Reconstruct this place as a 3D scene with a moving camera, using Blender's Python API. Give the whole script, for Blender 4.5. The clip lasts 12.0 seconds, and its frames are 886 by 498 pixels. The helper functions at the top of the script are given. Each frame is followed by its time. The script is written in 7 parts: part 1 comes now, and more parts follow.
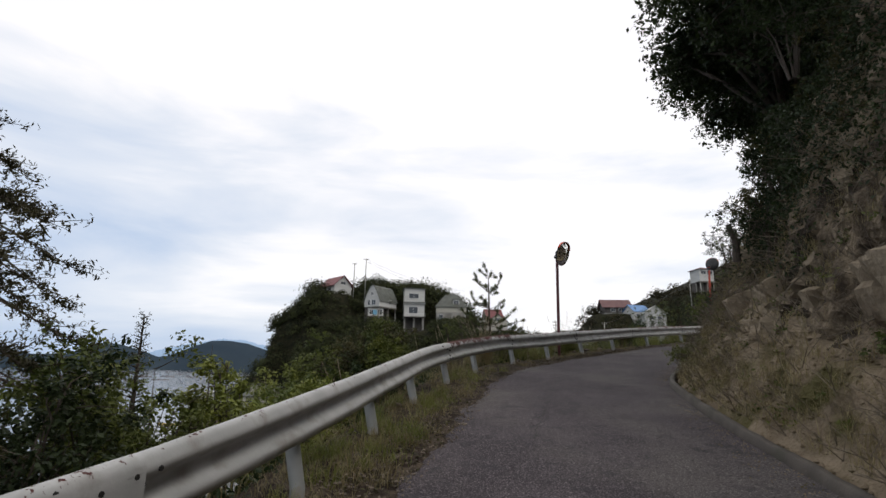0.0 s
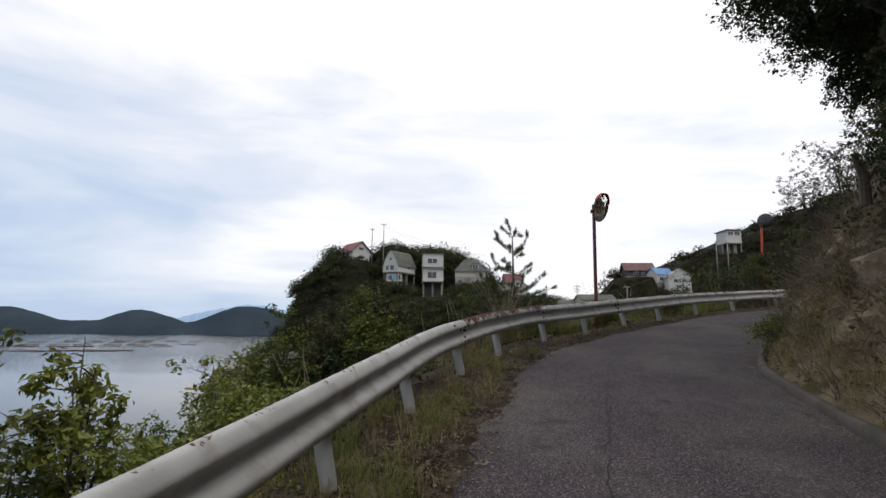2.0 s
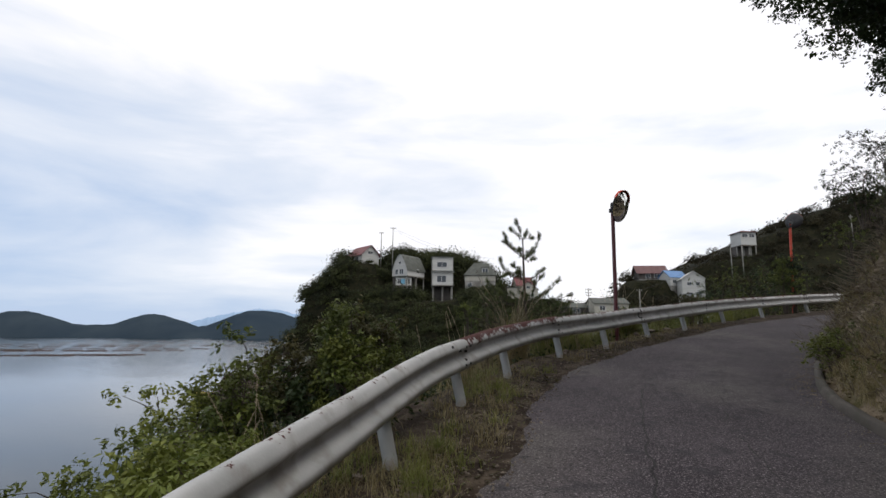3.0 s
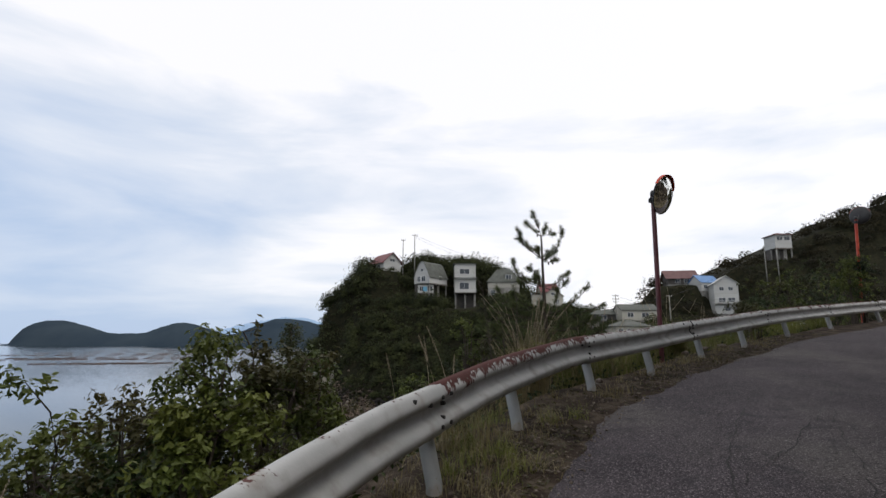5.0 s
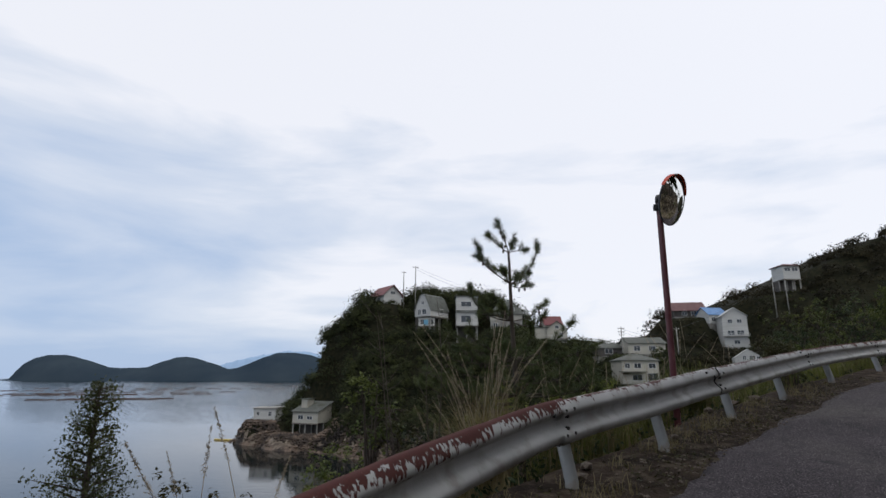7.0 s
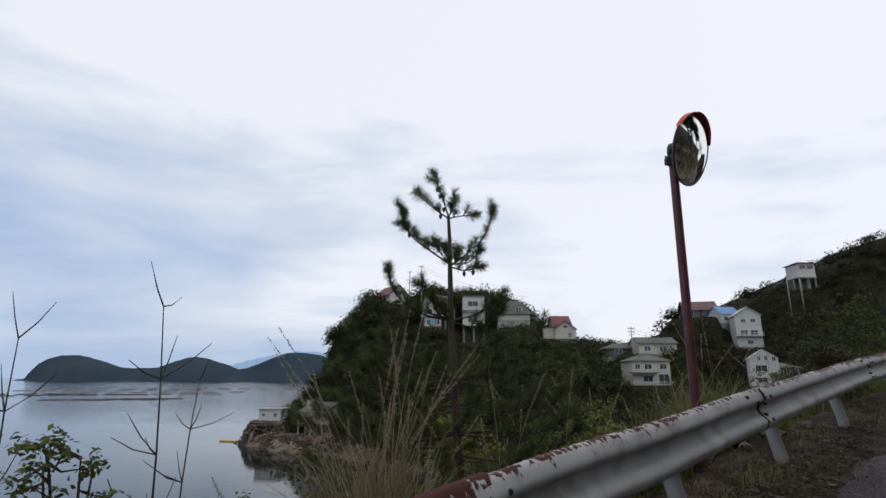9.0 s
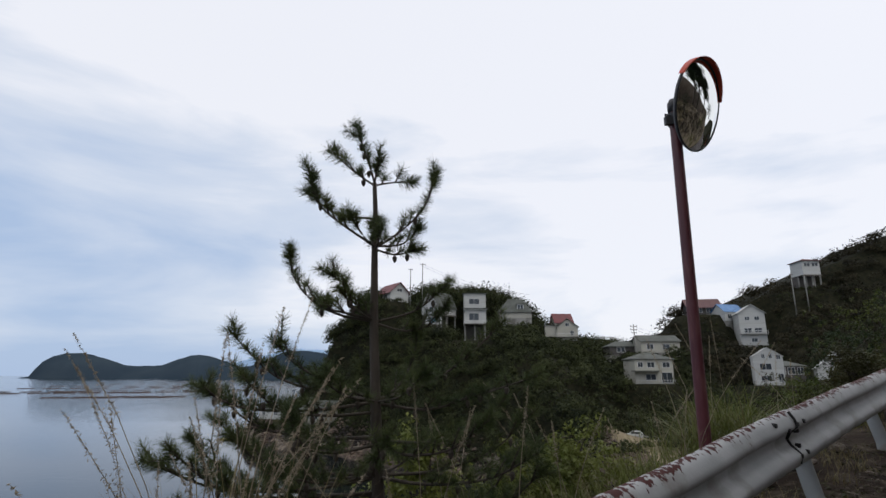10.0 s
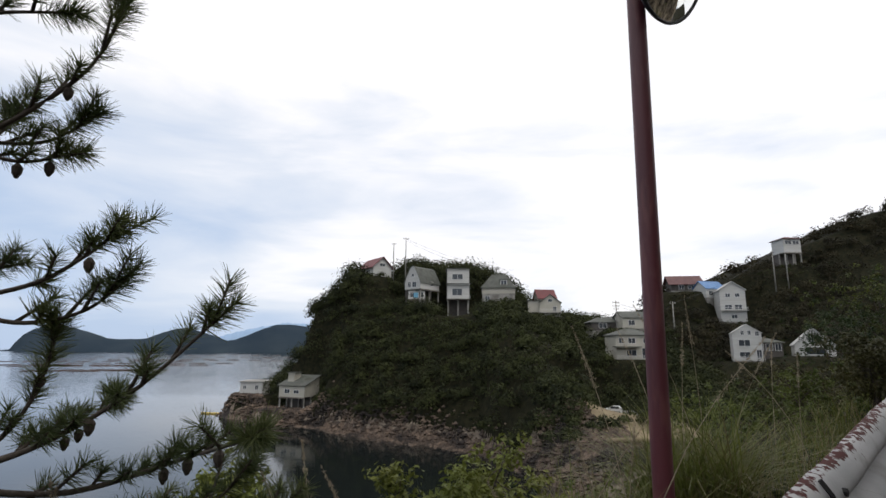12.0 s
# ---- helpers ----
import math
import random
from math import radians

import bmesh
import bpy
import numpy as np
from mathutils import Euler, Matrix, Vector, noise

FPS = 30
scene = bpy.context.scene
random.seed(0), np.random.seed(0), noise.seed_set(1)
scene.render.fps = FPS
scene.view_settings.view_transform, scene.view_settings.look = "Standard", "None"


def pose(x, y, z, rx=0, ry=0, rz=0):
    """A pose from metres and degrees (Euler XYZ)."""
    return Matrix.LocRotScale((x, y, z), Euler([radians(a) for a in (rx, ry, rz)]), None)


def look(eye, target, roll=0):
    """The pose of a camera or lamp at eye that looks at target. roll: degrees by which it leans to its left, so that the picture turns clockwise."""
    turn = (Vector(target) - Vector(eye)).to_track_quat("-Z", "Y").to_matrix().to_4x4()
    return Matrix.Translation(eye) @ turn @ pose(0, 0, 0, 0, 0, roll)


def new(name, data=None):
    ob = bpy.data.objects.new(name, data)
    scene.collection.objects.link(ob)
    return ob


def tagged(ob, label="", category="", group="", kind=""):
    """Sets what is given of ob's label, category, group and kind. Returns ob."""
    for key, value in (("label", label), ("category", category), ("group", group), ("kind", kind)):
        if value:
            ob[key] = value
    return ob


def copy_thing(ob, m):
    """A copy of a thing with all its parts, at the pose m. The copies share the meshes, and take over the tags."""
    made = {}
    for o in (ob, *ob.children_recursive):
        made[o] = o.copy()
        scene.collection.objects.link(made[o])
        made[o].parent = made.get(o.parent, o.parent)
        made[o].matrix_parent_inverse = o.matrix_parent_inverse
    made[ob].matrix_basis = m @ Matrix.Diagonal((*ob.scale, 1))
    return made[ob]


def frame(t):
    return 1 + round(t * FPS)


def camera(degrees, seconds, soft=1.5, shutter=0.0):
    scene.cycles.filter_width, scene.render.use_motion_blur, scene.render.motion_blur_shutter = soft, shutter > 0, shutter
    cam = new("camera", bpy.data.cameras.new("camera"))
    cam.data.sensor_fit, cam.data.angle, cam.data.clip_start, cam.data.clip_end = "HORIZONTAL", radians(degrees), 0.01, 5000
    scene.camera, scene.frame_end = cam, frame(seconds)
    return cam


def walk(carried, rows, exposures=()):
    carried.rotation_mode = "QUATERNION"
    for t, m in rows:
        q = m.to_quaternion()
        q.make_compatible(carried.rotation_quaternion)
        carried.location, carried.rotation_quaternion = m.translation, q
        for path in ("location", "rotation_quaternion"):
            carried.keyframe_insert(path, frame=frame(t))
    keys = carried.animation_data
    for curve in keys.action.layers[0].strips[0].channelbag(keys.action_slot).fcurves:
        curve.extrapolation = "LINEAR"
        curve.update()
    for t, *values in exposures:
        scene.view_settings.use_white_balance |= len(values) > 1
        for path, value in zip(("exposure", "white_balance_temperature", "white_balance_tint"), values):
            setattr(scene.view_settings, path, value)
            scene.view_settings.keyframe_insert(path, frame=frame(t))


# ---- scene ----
cam = camera(80.0, 12.0)

PATH = [
    (0, (-0.378, 1.337, 1.652), (-0.138, 3.273, 2.093), 0.8),
    (0.5, (-0.284, 1.997, 1.7), (-0.075, 3.947, 2.094), 0.6),
    (1, (-0.192, 2.599, 1.802), (-0.003, 4.56, 2.145), 0.6),
    (1.5, (-0.051, 3.21, 1.856), (0.13, 5.175, 2.182), 0.3),
    (2, (0.04, 3.827, 1.948), (0.213, 5.795, 2.258), 0.5),
    (2.5, (0.188, 4.386, 2.059), (0.341, 6.357, 2.368), 0.4),
    (3, (0.3, 5.014, 2.145), (0.435, 6.983, 2.468), 0.4),
    (5, (0.885, 7.199, 2.387), (0.93, 9.167, 2.736), 0.2),
    (5.5, (1.149, 7.801, 2.48), (1.191, 9.759, 2.882), 0.2),
    (6, (1.382, 8.426, 2.546), (1.422, 10.378, 2.98), 0.2),
    (6.5, (1.646, 9.011, 2.625), (1.679, 10.958, 3.083), 0.2),
    (7, (1.851, 9.566, 2.665), (1.88, 11.51, 3.135), 0.1),
    (9, (2.746, 11.759, 2.881), (2.741, 13.703, 3.351), 0.1),
    (9.5, (2.968, 12.35, 2.973), (2.959, 14.296, 3.436), 0.3),
    (10, (3.247, 12.89, 3.018), (3.232, 14.835, 3.48), 0.1),
    (10.5, (3.496, 13.429, 3.092), (3.481, 15.386, 3.507), 0.2),
    (11, (3.788, 13.859, 3.134), (3.791, 15.819, 3.532), 0.1),
    (11.5, (3.996, 14.281, 3.167), (4.023, 16.243, 3.554), 0.1),
    (12, (4.164, 14.638, 3.214), (4.2, 16.603, 3.585), 0.3),
]
walk(cam, [(t, look(eye, target, roll)) for t, eye, target, roll in PATH],
     [(0.0, 0.06, 6680, 10), (2.5, 0.08, 6600, 10), (5.0, 0.03, 6560, 10), (6.5, -0.13, 6300, 10), (10.0, -0.15, 6300, 10), (11.0, -0.02, 6450, 10), (12.0, 0.07, 6620, 10)])

# ---- world, sun, exposure ----
world = bpy.data.worlds.new("overcast_sky")
scene.world = world
world.use_nodes = True
wn, wl = world.node_tree.nodes, world.node_tree.links
wn.clear()


def wnode(kind, **kw):
    n = wn.new(kind)
    for k, v in kw.items():
        n.inputs[k].default_value = v
    return n


sky = wn.new("ShaderNodeTexSky")
sky.sky_type, sky.sun_disc = "NISHITA", False
sky.sun_elevation, sky.sun_rotation = radians(50), radians(60)
skyscale = wn.new("ShaderNodeVectorMath")
skyscale.operation = "SCALE"
skyscale.inputs["Scale"].default_value = 0.09
wl.new(sky.outputs[0], skyscale.inputs[0])
tc = wn.new("ShaderNodeTexCoord")
mapping = wn.new("ShaderNodeMapping")
mapping.inputs["Scale"].default_value = (1.0, 1.0, 4.2)
wl.new(tc.outputs["Generated"], mapping.inputs[0])
cloud_a = wnode("ShaderNodeTexNoise", Scale=2.1, Detail=6.0, Roughness=0.52, Distortion=0.35)
cloud_b = wnode("ShaderNodeTexNoise", Scale=0.9, Detail=2.0, Roughness=0.5)
wl.new(mapping.outputs[0], cloud_a.inputs["Vector"])
wl.new(mapping.outputs[0], cloud_b.inputs["Vector"])
sep = wn.new("ShaderNodeSeparateXYZ")
wl.new(tc.outputs["Generated"], sep.inputs[0])


def wmath(op, a, b):
    n = wn.new("ShaderNodeMath")
    n.operation = op
    for i, v in enumerate((a, b)):
        if isinstance(v, (int, float)):
            n.inputs[i].default_value = v
        else:
            wl.new(v, n.inputs[i])
    return n.outputs[0]


# the cover thickens upwards and to the east, and thins over the sea to the west
cover = wmath("ADD", wmath("MULTIPLY", cloud_a.outputs[0], 0.95), wmath("MULTIPLY", cloud_b.outputs[0], 0.5))
cover = wmath("ADD", cover, wmath("MULTIPLY", sep.outputs[2], 0.78))
cover = wmath("ADD", cover, wmath("MULTIPLY", sep.outputs[0], 0.24))
ramp = wn.new("ShaderNodeValToRGB")
ramp.color_ramp.elements[0].position, ramp.color_ramp.elements[0].color = 0.58, (0.50, 0.63, 0.85, 1)
ramp.color_ramp.elements[1].position, ramp.color_ramp.elements[1].color = 1.14, (1.05, 1.05, 1.09, 1)
e = ramp.color_ramp.elements.new(0.86)
e.color = (0.80, 0.86, 0.97, 1)
wl.new(cover, ramp.inputs[0])
mix = wn.new("ShaderNodeMix")
mix.data_type = "RGBA"
mix.inputs[0].default_value = 0.9
wl.new(skyscale.outputs[0], mix.inputs[6])
wl.new(ramp.outputs[0], mix.inputs[7])
bg = wn.new("ShaderNodeBackground")
bg.inputs["Strength"].default_value = 1.0
wl.new(mix.outputs[2], bg.inputs[0])
wo = wn.new("ShaderNodeOutputWorld")
wl.new(bg.outputs[0], wo.inputs[0])

sun_data = bpy.data.lights.new("sun", "SUN")
sun_data.energy, sun_data.angle, sun_data.color = 0.7, radians(20), (1.0, 0.96, 0.9)
sun = new("sun", sun_data)
sun.matrix_world = look((0, 0, 50), (-20, 25, 0))


# ---- materials ----
def material(name, c1, c2, scale=3.0, rough=0.8, bump=0.3, fine=40.0, metal=0.0, spec=0.5, c3=None, scale3=0.6, cut3=(0.5, 0.62),
             vary=0.0, coords="Object", detail=6.0, dist=0.02, stretch=(1, 1, 1)):
    """Two colours mixed by noise, a third in patches, fine relief, and a change of tone from piece to piece."""
    m = bpy.data.materials.new(name)
    m.use_nodes = True
    ns, ls = m.node_tree.nodes, m.node_tree.links
    b = ns["Principled BSDF"]
    b.inputs["Roughness"].default_value = rough
    b.inputs["Metallic"].default_value = metal
    b.inputs["Specular IOR Level"].default_value = spec
    t = ns.new("ShaderNodeTexCoord")
    mp = ns.new("ShaderNodeMapping")
    mp.inputs["Scale"].default_value = stretch
    ls.new(t.outputs[coords], mp.inputs[0])

    def noisy(s, d=detail):
        n = ns.new("ShaderNodeTexNoise")
        n.inputs["Scale"].default_value, n.inputs["Detail"].default_value = s, d
        ls.new(mp.outputs[0], n.inputs["Vector"])
        return n.outputs[0]

    def blend(f, a, c):
        x = ns.new("ShaderNodeMix")
        x.data_type = "RGBA"
        ls.new(f, x.inputs[0])
        for i, v in ((6, a), (7, c)):
            if isinstance(v, tuple):
                x.inputs[i].default_value = (*v, 1)
            else:
                ls.new(v, x.inputs[i])
        return x.outputs[2]

    def band(f, lo, hi):
        r = ns.new("ShaderNodeMapRange")
        r.inputs["From Min"].default_value, r.inputs["From Max"].default_value = lo, hi
        ls.new(f, r.inputs[0])
        return r.outputs[0]

    col = blend(band(noisy(scale), 0.3, 0.7), c1, c2)
    if c3:
        col = blend(band(noisy(scale3), *cut3), col, c3)
    fine_n = noisy(fine, 3.0)
    if vary:
        info = ns.new("ShaderNodeObjectInfo")
        geo = ns.new("ShaderNodeNewGeometry")
        add = ns.new("ShaderNodeMath")
        add.operation = "ADD"
        ls.new(info.outputs["Random"], add.inputs[0])
        ls.new(geo.outputs["Random Per Island"], add.inputs[1])
        hsv = ns.new("ShaderNodeHueSaturation")
        r = ns.new("ShaderNodeMapRange")
        r.inputs["From Max"].default_value = 2.0
        r.inputs["To Min"].default_value, r.inputs["To Max"].default_value = 1 - vary, 1 + vary
        ls.new(add.outputs[0], r.inputs[0])
        ls.new(r.outputs[0], hsv.inputs["Value"])
        ls.new(col, hsv.inputs["Color"])
        col = hsv.outputs[0]
    ls.new(col, b.inputs["Base Color"])
    if bump:
        bp = ns.new("ShaderNodeBump")
        bp.inputs["Strength"].default_value, bp.inputs["Distance"].default_value = bump, dist
        ls.new(fine_n, bp.inputs["Height"])
        ls.new(bp.outputs[0], b.inputs["Normal"])
    return m


def leaf_material(name, c1, c2, scale=1.2, vary=0.5, rough=0.55, translucent=0.25):
    """Leaves: varied from leaf to leaf and over the plant, with a little light let through."""
    m = material(name, c1, c2, scale, rough, 0.0, vary=vary, spec=0.3)
    ns, ls = m.node_tree.nodes, m.node_tree.links
    b, out = ns["Principled BSDF"], ns["Material Output"]
    tr = ns.new("ShaderNodeBsdfTranslucent")
    ls.new(b.inputs["Base Color"].links[0].from_socket, tr.inputs[0])
    mx = ns.new("ShaderNodeMixShader")
    mx.inputs[0].default_value = translucent
    ls.new(b.outputs[0], mx.inputs[1])
    ls.new(tr.outputs[0], mx.inputs[2])
    ls.new(mx.outputs[0], out.inputs[0])
    return m


ASPHALT = material("asphalt", (0.032, 0.025, 0.030), (0.066, 0.054, 0.060), 1.0, 0.85, 1.0, 130.0, c3=(0.086, 0.076, 0.072), scale3=0.55, cut3=(0.48, 0.66), dist=0.010, spec=0.25)
# pale and dark aggregate shows through the binder
_n, _l = ASPHALT.node_tree.nodes, ASPHALT.node_tree.links
_p = _n["Principled BSDF"]
_col = _p.inputs["Base Color"].links[0].from_socket
_tc = _n.new("ShaderNodeTexCoord")
for _scale, _lo, _hi, _tone in ((75.0, 0.56, 0.64, (0.27, 0.24, 0.24, 1)), (48.0, 0.55, 0.64, (0.010, 0.008, 0.010, 1)), (5.0, 0.55, 0.75, (0.030, 0.027, 0.032, 1))):
    _t = _n.new("ShaderNodeTexNoise")
    _t.inputs["Scale"].default_value, _t.inputs["Detail"].default_value = _scale, 2.0
    _l.new(_tc.outputs["Object"], _t.inputs["Vector"])
    _r = _n.new("ShaderNodeMapRange")
    _r.inputs["From Min"].default_value, _r.inputs["From Max"].default_value, _r.inputs["To Max"].default_value = _lo, _hi, 0.75
    _l.new(_t.outputs[0], _r.inputs[0])
    _m = _n.new("ShaderNodeMix")
    _m.data_type = "RGBA"
    _l.new(_r.outputs[0], _m.inputs[0])
    _l.new(_col, _m.inputs[6])
    _m.inputs[7].default_value = _tone
    _col = _m.outputs[2]
_l.new(_col, _p.inputs["Base Color"])
CRACK = material("crack_filling", (0.012, 0.011, 0.011), (0.022, 0.02, 0.019), 9.0, 0.9, 0.3)
SOIL = material("soil_and_litter", (0.018, 0.013, 0.010), (0.055, 0.040, 0.029), 2.2, 0.95, 0.8, 28.0, c3=(0.085, 0.066, 0.048), scale3=5.0, dist=0.05, spec=0.1)
HILL = material("hill_ground", (0.007, 0.009, 0.005), (0.026, 0.024, 0.012), 0.9, 0.95, 0.6, 3.0, dist=0.2, spec=0.1)
ROCK = material("weathered_rock", (0.060, 0.045, 0.031), (0.26, 0.205, 0.14), 3.4, 0.9, 1.0, 16.0, c3=(0.040, 0.031, 0.023), scale3=1.5, cut3=(0.46, 0.60), dist=0.09, spec=0.2, stretch=(1.5, 1.5, 0.7))
SLAB = material("pale_rock_slab", (0.16, 0.125, 0.085), (0.29, 0.235, 0.165), 2.2, 0.88, 0.9, 16.0, c3=(0.12, 0.09, 0.06), scale3=1.4, dist=0.03, spec=0.2)
TALUS = material("dry_scree", (0.15, 0.115, 0.077), (0.25, 0.2, 0.14), 3.0, 0.95, 0.9, 22.0, c3=(0.09, 0.08, 0.035), scale3=1.6, dist=0.04, spec=0.1)
PEBBLE = material("pebbles", (0.075, 0.056, 0.043), (0.19, 0.155, 0.12), 6.0, 0.9, 0.5, 60.0, vary=0.5)
KERB = material("old_concrete", (0.050, 0.042, 0.036), (0.095, 0.082, 0.068), 3.0, 0.9, 0.6, 45.0, c3=(0.055, 0.05, 0.038), scale3=2.2, dist=0.01)
SHORE = material("shore_rock", (0.055, 0.038, 0.028), (0.20, 0.145, 0.105), 0.45, 0.9, 0.9, 1.6, c3=(0.022, 0.016, 0.013), scale3=0.22, cut3=(0.46, 0.6), vary=0.5, dist=0.4)
LEDGE = material("pale_shore_ledge", (0.11, 0.085, 0.062), (0.25, 0.205, 0.155), 0.35, 0.9, 0.9, 1.8, c3=(0.07, 0.052, 0.038), scale3=0.5, cut3=(0.48, 0.6), vary=0.4, dist=0.3, stretch=(1, 1, 3))
SAND = material("pale_sand", (0.20, 0.155, 0.09), (0.28, 0.225, 0.14), 0.3, 0.95, 0.3, 6.0)
GALV = material("galvanised_white", (0.34, 0.345, 0.335), (0.45, 0.45, 0.44), 3.5, 0.5, 0.2, 60.0, c3=(0.27, 0.255, 0.23), scale3=5.0, cut3=(0.52, 0.7), dist=0.004)
POST_PAINT = material("post_white_paint", (0.25, 0.265, 0.265), (0.36, 0.37, 0.365), 4.0, 0.6, 0.2, 60.0, c3=(0.26, 0.22, 0.18), scale3=3.2, cut3=(0.56, 0.68), dist=0.004)
RUSTY_BEAM = material("rusting_white_beam", (0.34, 0.345, 0.335), (0.45, 0.45, 0.44), 3.5, 0.5, 0.25, 60.0, c3=(0.27, 0.255, 0.23), scale3=5.0, cut3=(0.52, 0.7), dist=0.004)
# rust creeps down from the upper edge in ragged tongues and breaks out in spots
_n, _l = RUSTY_BEAM.node_tree.nodes, RUSTY_BEAM.node_tree.links
_p = _n["Principled BSDF"]
_col = _p.inputs["Base Color"].links[0].from_socket
_tc = _n.new("ShaderNodeTexCoord")
_at = _n.new("ShaderNodeAttribute")
_at.attribute_name = "rust_reach"


def rust_noise(scale, stretch, detail=4.0):
    mp = _n.new("ShaderNodeMapping")
    mp.inputs["Scale"].default_value = stretch
    _l.new(_tc.outputs["Object"], mp.inputs[0])
    t = _n.new("ShaderNodeTexNoise")
    t.inputs["Scale"].default_value, t.inputs["Detail"].default_value = scale, detail
    _l.new(mp.outputs[0], t.inputs["Vector"])
    return t.outputs[0]


def rust_sum(a, b, k):
    m = _n.new("ShaderNodeMath")
    m.operation, m.inputs[2].default_value = "MULTIPLY_ADD", 0.0
    _l.new(a, m.inputs[0])
    m.inputs[1].default_value = k
    _l.new(b, m.inputs[2])
    return m.outputs[0]


_mask = rust_sum(rust_noise(34.0, (1, 1, 0.35)), _at.outputs["Fac"], 1.3)
_mask = rust_sum(rust_noise(5.0, (1, 1, 1), 2.0), _mask, 0.9)
_mr = _n.new("ShaderNodeMapRange")
_mr.inputs["From Min"].default_value, _mr.inputs["From Max"].default_value = 1.30, 1.38
_l.new(_mask, _mr.inputs[0])
_tone = _n.new("ShaderNodeMix")
_tone.data_type = "RGBA"
_tone.inputs[6].default_value, _tone.inputs[7].default_value = (0.10, 0.024, 0.018, 1), (0.040, 0.014, 0.012, 1)
_l.new(rust_noise(60.0, (1, 1, 1)), _tone.inputs[0])
_m = _n.new("ShaderNodeMix")
_m.data_type = "RGBA"
_l.new(_mr.outputs[0], _m.inputs[0])
_l.new(_col, _m.inputs[6])
_l.new(_tone.outputs[2], _m.inputs[7])
_l.new(_m.outputs[2], _p.inputs["Base Color"])
_mr2 = _n.new("ShaderNodeMapRange")
_mr2.inputs["To Min"].default_value, _mr2.inputs["To Max"].default_value = 0.5, 0.95
_l.new(_mr.outputs[0], _mr2.inputs[0])
_l.new(_mr2.outputs[0], _p.inputs["Roughness"])
DARKHOLE = material("black_rubber", (0.01, 0.01, 0.01), (0.02, 0.018, 0.016), 8.0, 0.7, 0.0)
POLE_PAINT = material("faded_red_pole", (0.105, 0.020, 0.026), (0.072, 0.016, 0.022), 3.0, 0.5, 0.25, 60.0, c3=(0.13, 0.04, 0.04), scale3=6.0, dist=0.003, stretch=(3, 3, 0.6))
ORANGE = material("orange_paint", (0.62, 0.075, 0.03), (0.50, 0.05, 0.025), 4.0, 0.45, 0.1, 50.0)
BLACKMETAL = material("black_metal", (0.018, 0.018, 0.02), (0.035, 0.034, 0.036), 6.0, 0.5, 0.2, 60.0)
BARK = material("bark", (0.045, 0.034, 0.026), (0.085, 0.068, 0.052), 7.0, 0.9, 0.9, 40.0, dist=0.01, stretch=(2, 2, 0.5))
TWIG = material("dry_twigs", (0.11, 0.085, 0.06), (0.17, 0.14, 0.1), 5.0, 0.9, 0.2)
NEEDLE = leaf_material("pine_needles", (0.046, 0.068, 0.024), (0.11, 0.128, 0.044), 4.0, 0.55)
LEAF = leaf_material("shrub_leaves", (0.045, 0.068, 0.015), (0.14, 0.158, 0.034), 1.4, 0.55)
LEAF_YELLOW = leaf_material("bright_shrub_leaves", (0.105, 0.138, 0.025), (0.20, 0.21, 0.045), 2.0, 0.45)
LEAF_DARK = leaf_material("dark_leaves", (0.013, 0.026, 0.008), (0.036, 0.052, 0.014), 0.8, 0.6)
LEAF_RED = leaf_material("bronze_leaves", (0.040, 0.042, 0.015), (0.088, 0.075, 0.024), 1.6, 0.5)
JUNIPER = leaf_material("juniper_scales", (0.030, 0.042, 0.013), (0.082, 0.088, 0.028), 3.0, 0.45)
CEDAR = leaf_material("cedar_sprays", (0.026, 0.026, 0.012), (0.070, 0.060, 0.024), 2.5, 0.45)
FOREST = leaf_material("far_woods", (0.009, 0.013, 0.006), (0.052, 0.060, 0.019), 0.30, 0.25, rough=0.95, translucent=0.08)
FOREST_BROWN = leaf_material("far_brown_scrub", (0.008, 0.008, 0.005), (0.040, 0.034, 0.015), 0.22, 0.25, rough=0.95, translucent=0.08)
GRASS = leaf_material("green_grass", (0.10, 0.125, 0.028), (0.21, 0.215, 0.060), 1.5, 0.45, translucent=0.4)
GRASS_DRY = leaf_material("dry_grass", (0.17, 0.138, 0.062), (0.265, 0.22, 0.115), 1.5, 0.4)
PLUME = leaf_material("grass_plumes", (0.27, 0.215, 0.145), (0.37, 0.31, 0.22), 5.0, 0.3)
WALL_WHITE = material("white_siding", (0.53, 0.53, 0.505), (0.43, 0.43, 0.405), 0.4, 0.7, 0.25, 3.0, c3=(0.40, 0.39, 0.35), scale3=0.22, cut3=(0.55, 0.72), dist=0.03, stretch=(0.4, 0.4, 6.0))
WALL_CREAM = material("cream_siding", (0.46, 0.44, 0.37), (0.37, 0.355, 0.30), 0.4, 0.75, 0.25, 3.0, c3=(0.32, 0.30, 0.25), scale3=0.25, cut3=(0.55, 0.72), dist=0.03)
WALL_DARK = material("dark_boards", (0.06, 0.055, 0.05), (0.09, 0.08, 0.07), 0.8, 0.8, 0.3, 4.0, dist=0.03)
ROOF_GREY = material("grey_shingles", (0.070, 0.076, 0.066), (0.115, 0.12, 0.105), 0.7, 0.85, 0.5, 5.0, c3=(0.06, 0.062, 0.045), scale3=0.3, dist=0.05)
ROOF_RED = material("red_metal_roof", (0.16, 0.036, 0.036), (0.11, 0.028, 0.030), 0.6, 0.6, 0.3, 4.0, dist=0.04)
